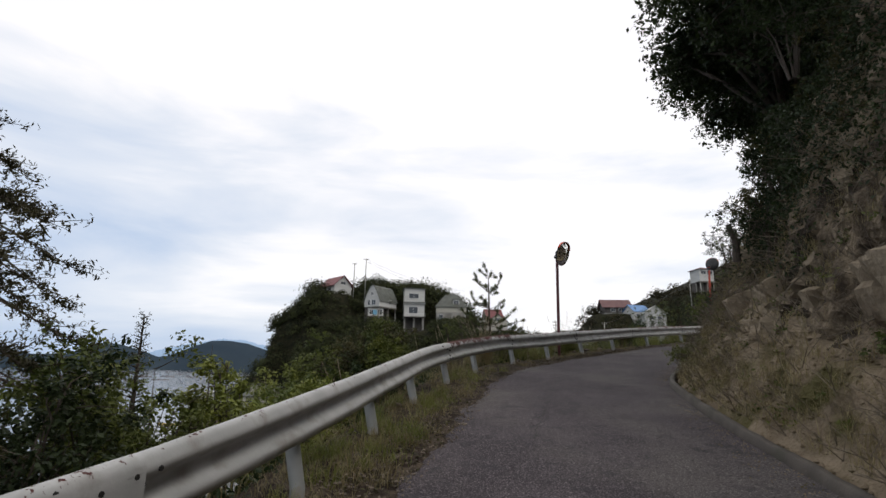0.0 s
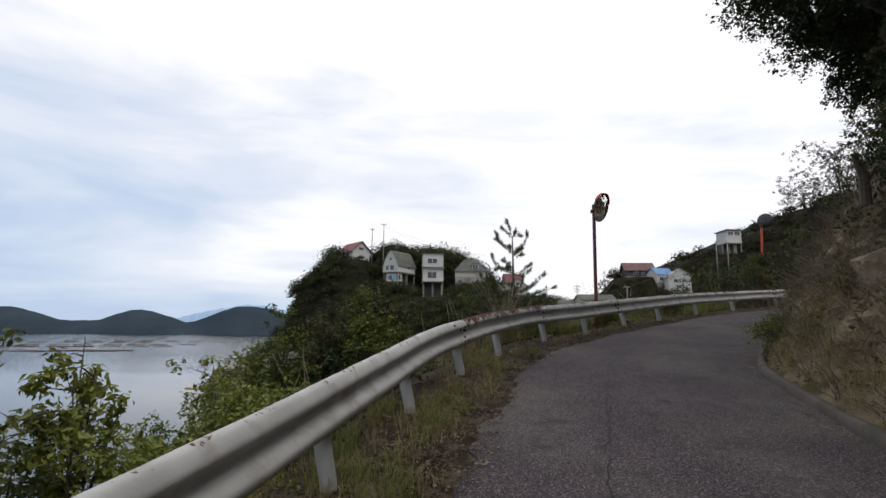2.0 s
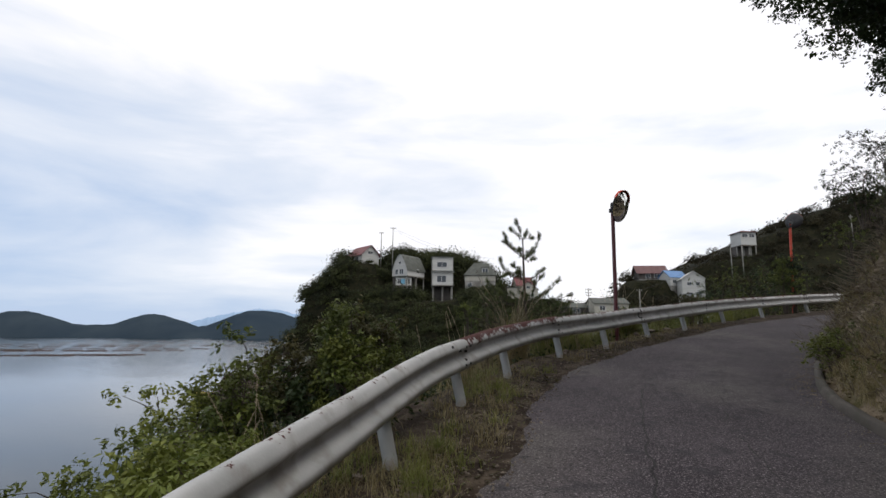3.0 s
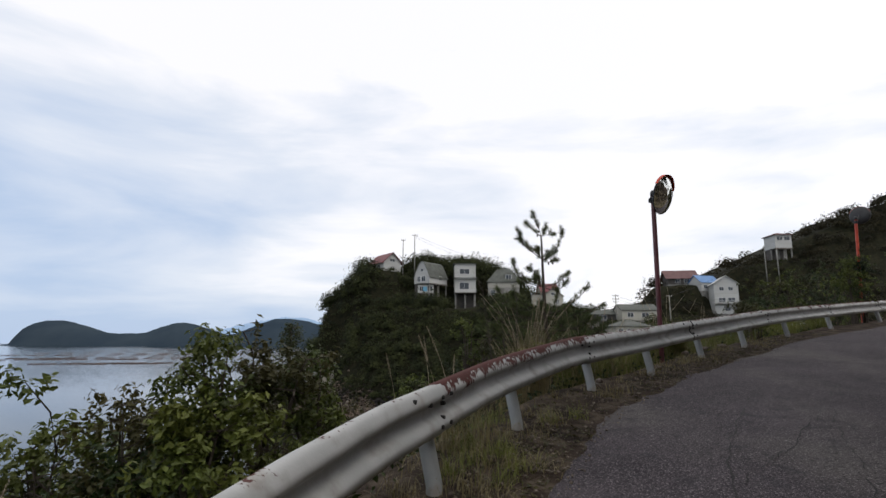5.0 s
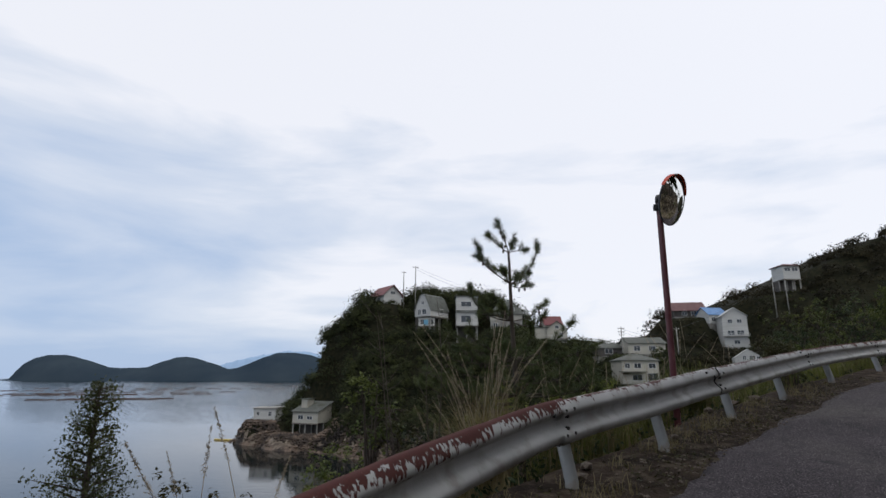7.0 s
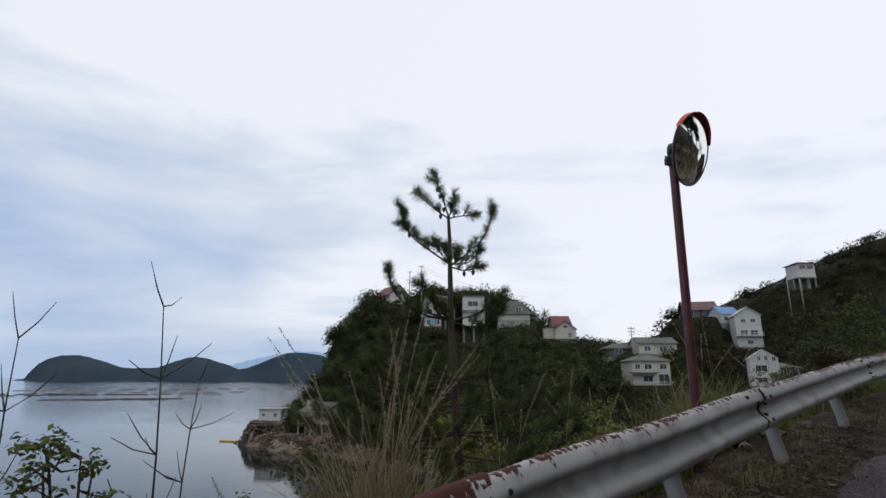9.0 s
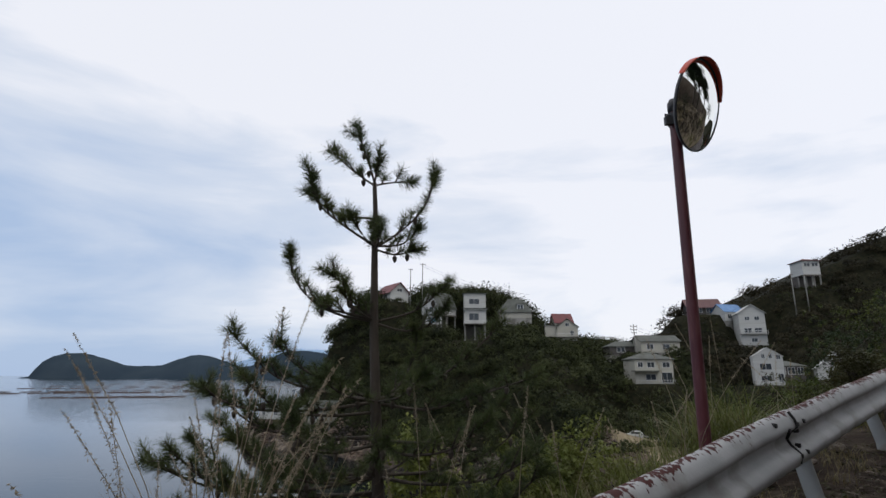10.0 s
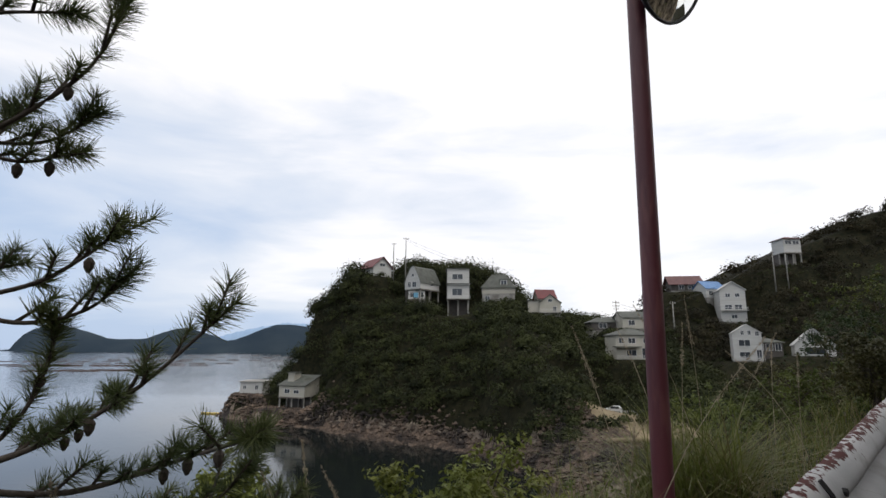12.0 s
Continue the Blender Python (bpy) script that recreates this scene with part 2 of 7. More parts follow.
ROOF_BROWN = material("brown_roof", (0.10, 0.045, 0.045), (0.14, 0.07, 0.065), 0.6, 0.7, 0.3, 4.0, dist=0.04)
TARP = material("blue_tarp", (0.06, 0.16, 0.36), (0.12, 0.25, 0.45), 0.9, 0.5, 0.6, 2.0, dist=0.12)
BLUE_PAINT = material("pale_blue_paint", (0.17, 0.42, 0.58), (0.13, 0.34, 0.5), 0.8, 0.6, 0.1)
CONCRETE = material("house_concrete", (0.26, 0.25, 0.23), (0.35, 0.34, 0.31), 0.5, 0.9, 0.4, 6.0, c3=(0.17, 0.16, 0.14), scale3=0.4)
WOOD_GREY = material("grey_timber", (0.12, 0.105, 0.09), (0.19, 0.17, 0.145), 1.2, 0.9, 0.4, 9.0)
RAFT = material("wet_bamboo", (0.075, 0.048, 0.042), (0.12, 0.085, 0.075), 0.3, 0.8, 0.3, 1.0)
FLOAT = material("yellow_float", (0.55, 0.42, 0.10), (0.48, 0.34, 0.08), 1.0, 0.5, 0.0)
CARPAINT = material("white_car_paint", (0.68, 0.69, 0.68), (0.62, 0.63, 0.62), 0.5, 0.3, 0.0)
# the blue haze of distance is painted into the islands' base colour
ISLE = material("hazed_woods", (0.028, 0.042, 0.058), (0.042, 0.058, 0.072), 0.006, 1.0, 0.0, spec=0.0)
# pale blue is haze put into the mountains' colour
ISLE_FAR = material("hazed_mountains", (0.30, 0.42, 0.58), (0.34, 0.46, 0.62), 0.002, 1.0, 0.0, spec=0.0)
WINDOW_GLASS = material("window_glass", (0.035, 0.042, 0.05), (0.06, 0.07, 0.08), 0.3, 0.12, 0.0)
FRAME_WHITE = material("window_frame_paint", (0.62, 0.62, 0.60), (0.55, 0.55, 0.53), 1.0, 0.6, 0.0)
MIRROR = bpy.data.materials.new("mirror_acrylic")
MIRROR.use_nodes = True
_b = MIRROR.node_tree.nodes["Principled BSDF"]
_b.inputs["Base Color"].default_value, _b.inputs["Metallic"].default_value, _b.inputs["Roughness"].default_value = (0.86, 0.87, 0.84, 1), 1.0, 0.03

WATER = bpy.data.materials.new("calm_sea")
WATER.use_nodes = True
ns, ls = WATER.node_tree.nodes, WATER.node_tree.links
_b = ns["Principled BSDF"]
_b.inputs["Base Color"].default_value, _b.inputs["Roughness"].default_value, _b.inputs["IOR"].default_value = (0.009, 0.012, 0.012, 1), 0.06, 1.33
t1 = ns.new("ShaderNodeTexCoord")
mp1 = ns.new("ShaderNodeMapping")
mp1.inputs["Scale"].default_value = (0.5, 1.0, 1.0)
ls.new(t1.outputs["Object"], mp1.inputs[0])
n1 = ns.new("ShaderNodeTexNoise")
n1.inputs["Scale"].default_value, n1.inputs["Detail"].default_value = 0.55, 4.0
n2 = ns.new("ShaderNodeTexNoise")
n2.inputs["Scale"].default_value, n2.inputs["Detail"].default_value = 0.02, 3.0
bp1 = ns.new("ShaderNodeBump")
bp1.inputs["Distance"].default_value = 0.25
ls.new(mp1.outputs[0], n1.inputs["Vector"])
ls.new(mp1.outputs[0], n2.inputs["Vector"])
# open water is ruffled, the sheltered cove lies calm
sp1 = ns.new("ShaderNodeSeparateXYZ")
ls.new(t1.outputs["Object"], sp1.inputs[0])
mr = ns.new("ShaderNodeMapRange")
mr.inputs["From Min"].default_value, mr.inputs["From Max"].default_value, mr.inputs["To Min"].default_value, mr.inputs["To Max"].default_value = 170, 420, 0.0, 0.75
ls.new(sp1.outputs[1], mr.inputs[0])
mr2 = ns.new("ShaderNodeMapRange")
mr2.inputs["From Min"].default_value, mr2.inputs["From Max"].default_value, mr2.inputs["To Min"].default_value, mr2.inputs["To Max"].default_value = 0.4, 0.65, 0.03, 0.16
ls.new(n2.outputs[0], mr2.inputs[0])
sm1 = ns.new("ShaderNodeMath")
sm1.operation = "ADD"
ls.new(mr.outputs[0], sm1.inputs[0])
ls.new(mr2.outputs[0], sm1.inputs[1])
mr = sm1
ls.new(mr.outputs[0], bp1.inputs["Strength"])
ls.new(n1.outputs[0], bp1.inputs["Height"])
ls.new(bp1.outputs[0], _b.inputs["Normal"])


# ---- mesh helpers ----
class Shape:
    """Vertices and faces that grow piece by piece."""

    def __init__(self):
        self.v, self.f, self.m = [], [], []

    def add(self, verts, faces, slot=0):
        o = len(self.v)
        self.v += [tuple(p) for p in verts]
        self.f += [tuple(o + i for i in q) for q in faces]
        self.m += [slot] * len(faces)
        return self

    def box(self, x0, x1, y0, y1, z0, z1, slot=0, rot=0.0, about=(0, 0)):
        c, s = math.cos(rot), math.sin(rot)
        pts = [(x, y, z) for z in (z0, z1) for x, y in ((x0, y0), (x1, y0), (x1, y1), (x0, y1))]
        if rot:
            pts = [(about[0] + (x - about[0]) * c - (y - about[1]) * s, about[1] + (x - about[0]) * s + (y - about[1]) * c, z) for x, y, z in pts]
        return self.add(pts, [(3, 2, 1, 0), (4, 5, 6, 7), (0, 1, 5, 4), (1, 2, 6, 5), (2, 3, 7, 6), (3, 0, 4, 7)], slot)

    def tube(self, path, radii, sides=8, slot=0, caps=True):
        path = [Vector(p) for p in path]
        if isinstance(radii, (int, float)):
            radii = [radii] * len(path)
        rings = []
        for i, p in enumerate(path):
            d = (path[min(i + 1, len(path) - 1)] - path[max(i - 1, 0)]).normalized()
            a = d.orthogonal().normalized() if abs(d.z) < 0.9 else d.cross(Vector((0, 1, 0))).normalized()
            b2 = d.cross(a)
            rings.append([p + radii[i] * (math.cos(k) * a + math.sin(k) * b2) for k in (2 * math.pi * j / sides for j in range(sides))])
        faces = [(i * sides + j, i * sides + (j + 1) % sides, (i + 1) * sides + (j + 1) % sides, (i + 1) * sides + j)
                 for i in range(len(path) - 1) for j in range(sides)]
        if caps:
            faces += [tuple(range(sides))[::-1], tuple((len(path) - 1) * sides + j for j in range(sides))]
        return self.add([p for r in rings for p in r], faces, slot)

    def mesh(self, name, mats, smooth=False):
        me = bpy.data.meshes.new(name)
        me.from_pydata(self.v, [], self.f)
        for m in mats if isinstance(mats, (list, tuple)) else [mats]:
            me.materials.append(m)
        me.polygons.foreach_set("material_index", self.m)
        me.polygons.foreach_set("use_smooth", [smooth] * len(self.f))
        me.update()
        return me


def soften(me, width, segments=1):
    """Bevels the sharp edges of a small mesh."""
    bm = bmesh.new()
    bm.from_mesh(me)
    bmesh.ops.recalc_face_normals(bm, faces=bm.faces)
    bmesh.ops.bevel(bm, geom=[ed for ed in bm.edges if len(ed.link_faces) == 2 and ed.calc_face_angle(0) > 0.6], offset=width, segments=segments, affect="EDGES")
    bm.to_mesh(me)
    bm.free()
    return me


def part(name, me, parent, label=""):
    ob = new(name, me)
    ob.parent = parent
    return tagged(ob, label)


def grid_mesh(name, pts, mat, smooth=True):
    """A sheet from an array of points, rows by columns."""
    r, c = pts.shape[:2]
    idx = np.arange(r * c).reshape(r, c)
    q = np.stack([idx[:-1, :-1], idx[:-1, 1:], idx[1:, 1:], idx[1:, :-1]], -1).reshape(-1, 4)
    return quads_mesh(name, pts.reshape(-1, 3), q, mat, smooth)


def quads_mesh(name, verts, quads, mat, smooth=False):
    me = bpy.data.meshes.new(name)
    n = len(quads)
    me.vertices.add(len(verts))
    me.vertices.foreach_set("co", np.asarray(verts, dtype=np.float32).ravel())
    me.loops.add(4 * n)
    me.loops.foreach_set("vertex_index", np.asarray(quads, dtype=np.int32).ravel())
    me.polygons.add(n)
    me.polygons.foreach_set("loop_start", np.arange(n, dtype=np.int32) * 4)
    me.polygons.foreach_set("loop_total", np.full(n, 4, dtype=np.int32))
    for m in mat if isinstance(mat, (list, tuple)) else [mat]:
        me.materials.append(m)
    me.polygons.foreach_set("use_smooth", np.full(n, smooth))
    me.update(calc_edges=True)
    return me


def spline(pts, n):
    """A smooth curve through plan points, n points at even parameter."""
    p = np.array([pts[0], *pts, pts[-1]], float)
    p[0], p[-1] = 2 * p[1] - p[2], 2 * p[-2] - p[-3]
    out = []
    for u in np.linspace(0, len(pts) - 1 - 1e-6, n):
        i, t = int(u), u - int(u)
        a, b2, c, d = p[i:i + 4]
        out.append(0.5 * (2 * b2 + (c - a) * t + (2 * a - 5 * b2 + 4 * c - d) * t * t + (3 * b2 - a - 3 * c + d) * t ** 3))
    return np.array(out)


def even(curve, step):
    """The same curve in even steps."""
    s = np.r_[0, np.cumsum(np.linalg.norm(np.diff(curve, axis=0), axis=1))]
    u = np.arange(0, s[-1], step)
    return np.stack([np.interp(u, s, curve[:, k]) for k in range(curve.shape[1])], 1)


def wave(x, y, z=0.0, seed=0):
    """Cheap smooth noise in plan, about -1 to 1."""
    r = np.random.RandomState(seed)
    out = np.zeros(np.broadcast(x, y).shape)
    for k in range(7):
        a, f, ph = r.uniform(0, 6.28), 1.55 ** k, r.uniform(0, 6.28)
        out = out + np.sin(f * (x * math.cos(a) + y * math.sin(a) + 0.7 * z) + ph + 1.3 * np.sin(0.7 * f * (y * math.cos(a) - x * math.sin(a)) + ph)) / 1.5 ** k
    return out / 2.2


# ---- plan ----
SEA = -16.5


def grade(y):
    """Height of the road, which climbs ahead."""
    return 0.04 + 0.127 * np.clip(y, -60, 45) - 0.035 * np.exp(-((np.asarray(y) - 15.2) / 2.4) ** 2)


RAIL = spline([(-11.5, -16), (-7.4, -8), (-4.6, -2.5), (-2.75, 1.3), (-1.53, 4.0), (-0.94, 5.55), (-0.44, 7.15), (0.13, 8.95), (0.52, 10.12), (0.88, 10.88), (1.68, 12.4), (2.80, 14.02),
               (4.03, 15.21), (5.60, 16.67), (7.46, 18.32), (9.70, 20.2), (12.15, 21.95), (15.7, 24.4), (22, 27.8), (32, 31), (48, 33)], 500)
EDGE_L = spline([(-10.6, -16.5), (-6.4, -8.5), (-3.5, -3), (-1.7, 1.3), (-0.55, 4.7), (0.1, 6.5), (0.65, 8.1), (1.4, 10.1), (2.4, 12.35), (4.5, 15.0), (6.9, 17.15), (10.4, 20.1),
                 (16.0, 23.7), (22.2, 26.9), (32, 30), (48, 32)], 300)
EDGE_R = spline([(-6.6, -18.5), (-2.6, -10.2), (-0.4, -5), (1.5, 0.3), (2.65, 3.4), (3.25, 5.3), (3.75, 7.2), (4.4, 9.2), (5.0, 10.7), (5.85, 12.0), (7.75, 14.3), (9.4, 16.0), (12.6, 18.9),
                 (17.2, 21.2), (23, 23.6), (32, 26.4), (48, 28)], 300)


def side(curve, x, y):
    """Signed distance in plan from a line: positive on its left, walking along it."""
    c = curve[::3]
    best, sign = np.full(x.shape, 1e9), np.ones(x.shape)
    for a, b2 in zip(c[:-1], c[1:]):
        d = b2 - a
        t = np.clip(((x - a[0]) * d[0] + (y - a[1]) * d[1]) / (d @ d), 0, 1)
        px, py = x - a[0] - t * d[0], y - a[1] - t * d[1]
        r = np.hypot(px, py)
        s = np.sign(d[0] * py - d[1] * px)
        near = r < best
        best, sign = np.where(near, r, best), np.where(near, s, sign)
    return best * sign


RIDGE_X = [-75, -58, -48, -41, -36.5, -34.5, -32.5, -29, -23, -18, -14, -7, 1, 9, 19, 26, 34, 45, 56, 64, 82, 94, 107, 123, 138, 158, 260, 420]
RIDGE_Z = [-24, -16, -10, -5, 0.5, 8.5, 14.0, 16.5, 18.6, 20.3, 22, 24.5, 26.5, 26, 25, 22, 14, 11, 10, 10, 17.5, 21.5, 28.5, 35, 41, 51, 75, 70]
FOOT_X = [-90, -60, -50, -35, -25, -10, 6, 14, 19, 24, 29, 34, 60, 420]
FOOT_Y = [215, 182, 172, 160, 155, 140, 130, 121, 106, 97, 92, 95, 100, 120]


def far_land(x, y):
    """Headland, valley floor and wooded hill beyond the cove."""
    zr, yf = np.interp(x, RIDGE_X, RIDGE_Z), np.interp(x, FOOT_X, FOOT_Y)
    yr = np.interp(x, [40, 80], [178, 186])
    zf = np.interp(x, [15, 30, 60, 160], [-17.6, -10.5, -10.0, -4.0])
    t = np.clip((y - yf) / (yr - yf), 0, 1)
    k = np.interp(x, [-30, 20, 40, 90], [0.85, 0.8, 1.15, 1.5])
    rise = np.where(t < 0.07, t * 0.9, 0.063 + (1 - 0.063) * ((np.clip(t, 0.07, 1) - 0.07) / 0.93) ** k)
    z = zf + (zr - zf) * rise
    z = np.where(zr < zf, np.minimum(z, zr), z)
    shore = np.interp(x, [18, 36], [0.3, 0.0])
    z = np.where(y < yf, zf - (yf - y) * shore, z)
    back = np.clip((y - yr - 40) / 160, 0, 1)
    return np.where(y > yr, zr - back * (zr + 24), z)


PADS = [(-13.5, 182, 7, 25.0), (1.5, 170.5, 8, 13.2), (11.6, 169.5, 7.5, 11.4), (24, 170, 8, 13.5), (36, 168, 7, 12.2), (49.4, 142, 8, 1.0), (94.3, 175, 8, 10.9), (87, 189, 8, 21.8), (119.5, 181, 7, 29.0),
        (76.5, 138.0, 6, 0.6), (81.5, 141, 6, 0.6), (91.0, 138, 6, 2.0), (-35, 168, 8, -13.2), (-48.8, 178, 6, -10.4), (58, 156, 9, 7.5), (40, 122, 9, -9.2)]


def levelled(x, y, z):
    """The ground cut or filled to a level pad under each house, some shifted or lowered so the camera sees the stilts.
    """
    for px, py, r, pz in PADS:
        d = np.hypot(x - px, y - py)
        z = z + (pz - z) * np.clip((r * 1.7 - d) / (r * 0.7), 0, 1)
    return z


def land(x, y):
    """Height of the ground everywhere."""
    out, into = side(RAIL, x, y), -side(EDGE_R, x, y)
    zr = grade(y)
    near = zr - 0.05 + 0.03 * wave(x * 2.1, y * 2.1, 0, 3)
    o = np.maximum(out - 0.35, 0)
    near = near - 0.35 * np.minimum(o, 0.8) - 0.95 * np.maximum(o - 0.8, 0) - 0.22 * np.minimum(o, 1.5) * (1 + wave(x, y, 0, 5)) * 0.6
    i = np.maximum(into - 2.3, 0)
    bank = np.interp(y, [4, 8, 12, 16], [6.5, 5.0, 1.7, 1.3])
    near = near + np.minimum(i * 2.4, bank) + np.clip(i - bank / 2.4, 0, 12) * np.interp(y, [8, 14, 20], [0.5, 0.75, 0.62])
    near = np.where(near > zr + 30, zr + 30, near)
    return np.maximum(np.maximum(near, levelled(x, y, far_land(x, y) + 0.5 * wave(x * 0.12, y * 0.12, 0, 8))), -26)


def spot(x, y):
    return float(land(np.array([float(x)]), np.array([float(y)]))[0])


# ---- ground, sea, distance ----
def axis(parts):
    return np.unique(np.concatenate([np.arange(a, b2, s) for a, b2, s in parts] + [np.array([-4000.0, -1500.0, 1500.0, 4000.0])]))


gx = axis([(-450, -70, 25), (-70, -8, 1.2), (-8, 20, 0.3), (20, 60, 2), (60, 170, 4), (170, 460, 25)])
gy = axis([(-220, -20, 20), (-20, -2, 2), (-2, 30, 0.3), (30, 90, 2.5), (90, 118, 1.0), (118, 166, 0.4), (166, 200, 1.5), (200, 460, 20)])
XX, YY = np.meshgrid(gx, gy)
ZZ = land(XX.ravel(), YY.ravel()).reshape(XX.shape)
ZZ = np.where((np.abs(XX) > 440) | (np.abs(YY) > 440), -26.0, ZZ)
gm = grid_mesh("ground", np.stack([XX, YY, ZZ], -1), [SOIL, HILL, SHORE, SAND, SLAB, LEDGE])
cx, cy, cz = [(q[:-1, :-1] + q[1:, 1:]).ravel() / 2 for q in (XX, YY, ZZ)]
footy = np.interp(cx, FOOT_X, FOOT_Y)
kind_of = np.where(cy < 50, 0, 1)
kind_of = np.where((cy > 60) & (cx < 45) & (cz < -13.6 + 1.0 * wave(cx * 0.2, cy * 0.2, 0, 2)), 2, kind_of)
kind_of = np.where((cx > 29) & (cx < 47) & (cy > 96) & (cy < 119), 3, kind_of)
kind_of = np.where((cx > 20) & (cx < 29.5) & (cy > 60) & (cy < 112) & (cz < -11.5), 2, kind_of)
kind_of = np.where((kind_of == 2) & (cz > -15.1 + 0.9 * wave(cx * 0.35, cy * 0.35, 0, 4)), 5, kind_of)
kind_of = np.where((cx > -39) & (cx < -30.5 + 1.5 * wave(cx, cy, 0, 6)) & (cy > 140) & (cy < 176) & (cz > 1.5) & (cz < 12), 4, kind_of)
gm.polygons.foreach_set("material_index", kind_of.astype(np.int32))
ground = tagged(new("ground", gm), "earth bank, wooded slopes and rocky shore around a cove", "ground", kind="structure")

sea = Shape().box(-4500, 4500, -3000, 4800, SEA - 0.05, SEA).mesh("sea", WATER)
tagged(new("water", sea), "calm grey-blue sea with faint ripples", "sea", kind="structure")


def ridge_mass(name, x0, x1, y0, depth, base, tops, mat, rough, label, seed):
    """A long distant hill whose crest follows a few heights."""
    n = 220
    xs = np.linspace(x0, x1, n)
    crest = np.interp(xs, *zip(*tops)) + rough * wave(xs * 0.05, xs * 0.013, 0, seed)
    rows = [np.stack([xs * (y0 + depth * v) / (y0 + depth * 0.5), np.full(n, y0 + depth * v), base + (crest - base) * math.sin(math.pi * v) ** 0.7 - (0 if 0 < v < 1 else 3)], -1) for v in np.linspace(0, 1, 13)]
    return tagged(new(name, grid_mesh(name, np.array(rows), mat)), label, "backdrop", kind="structure")


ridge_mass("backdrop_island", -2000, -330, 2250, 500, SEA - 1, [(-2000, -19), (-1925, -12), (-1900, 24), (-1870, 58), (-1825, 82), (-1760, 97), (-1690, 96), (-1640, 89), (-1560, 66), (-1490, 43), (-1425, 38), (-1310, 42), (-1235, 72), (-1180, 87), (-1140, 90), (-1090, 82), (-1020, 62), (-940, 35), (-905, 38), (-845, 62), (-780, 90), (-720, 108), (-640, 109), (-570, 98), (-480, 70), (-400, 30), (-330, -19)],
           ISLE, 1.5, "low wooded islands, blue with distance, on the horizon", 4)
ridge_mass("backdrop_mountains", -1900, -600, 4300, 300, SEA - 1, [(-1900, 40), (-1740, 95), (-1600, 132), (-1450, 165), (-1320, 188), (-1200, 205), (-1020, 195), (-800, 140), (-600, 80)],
           ISLE_FAR, 6.0, "mountains far beyond the islands, painted pale blue for haze", 6)

# ---- road ----
N = 300
w = np.linspace(0, 1, 29)
road_pts = EDGE_L[:, None, :] * (1 - w)[None, :, None] + EDGE_R[:, None, :] * w[None, :, None]
ragged = 0.10 * wave(EDGE_L[:, 0] * 2.3, EDGE_L[:, 1] * 2.3, 0, 11) + 0.05 * wave(EDGE_L[:, 0] * 9, EDGE_L[:, 1] * 9, 0, 12)
across = EDGE_R - EDGE_L
across = across / np.linalg.norm(across, axis=1)[:, None]
road_pts = road_pts + (ragged[:, None] * np.exp(-w * 14)[None, :])[:, :, None] * across[:, None, :]
rz = grade(road_pts[:, :, 1]) + 0.012 * wave(road_pts[:, :, 0] * 1.7, road_pts[:, :, 1] * 1.7, 0, 14) + 0.02 * np.sin(w * math.pi)[None, :] - 0.05 * np.exp(-w * 28)[None, :]
tagged(new("road", grid_mesh("road", np.dstack([road_pts, rz]), ASPHALT)), "worn dark asphalt lane with cracks and pale aggregate", "road", kind="structure")


def road_at(s, v):
    """A point of the road: s along it (0 to 1), v across it."""
    i = int(s * (N - 1))
    p = EDGE_L[i] * (1 - v) + EDGE_R[i] * v
    return p[0], p[1], grade(p[1]) + 0.02 * math.sin(v * math.pi) + 0.012 * float(wave(np.array([p[0] * 1.7]), np.array([p[1] * 1.7]), 0, 14)[0])


def crack(path, width, seed):
    """A jagged open crack, laid a few millimetres proud of the asphalt."""
    r = random.Random(seed)
    sh = Shape()
    pts = []
    for (s0, v0), (s1, v1) in zip(path[:-1], path[1:]):
        for k in range(14):
            t = k / 14
            pts.append((s0 + (s1 - s0) * t, v0 + (v1 - v0) * t + r.uniform(-0.008, 0.008)))
    vs = []
    for s, v in pts:
        x, y, z = road_at(s, v)
        wd = width * r.uniform(0.3, 1.0)
        vs += [(x - wd, y, z + 0.006), (x + wd, y + r.uniform(-0.01, 0.01), z + 0.006)]
    sh.add(vs, [(2 * i, 2 * i + 1, 2 * i + 3, 2 * i + 2) for i in range(len(pts) - 1)])
    tagged(new("trim_road_crack", sh.mesh("crack", CRACK)), "dark crack in the asphalt", "crack", kind="structure")


crack([(0.36, 0.30), (0.42, 0.34), (0.48, 0.36), (0.55, 0.38), (0.60, 0.36)], 0.010, 1)
crack([(0.50, 0.38), (0.53, 0.52), (0.57, 0.60), (0.63, 0.62)], 0.008, 2)
crack([(0.40, 0.62), (0.47, 0.60), (0.52, 0.66), (0.58, 0.63)], 0.006, 3)
crack([(0.58, 0.40), (0.61, 0.55), (0.60, 0.75)], 0.007, 4)

# ---- kerb: a low concrete upstand at the foot of the cutting ----
kerb_line = even(EDGE_R, 0.05)
kerb_line = kerb_line[(kerb_line[:, 1] > -8) & (kerb_line[:, 1] < 13.2)]


def offset_line(line, d):
    t = np.gradient(line, axis=0)
    t = t / np.linalg.norm(t, axis=1)[:, None]
    return line + d * np.stack([t[:, 1], -t[:, 0]], 1)


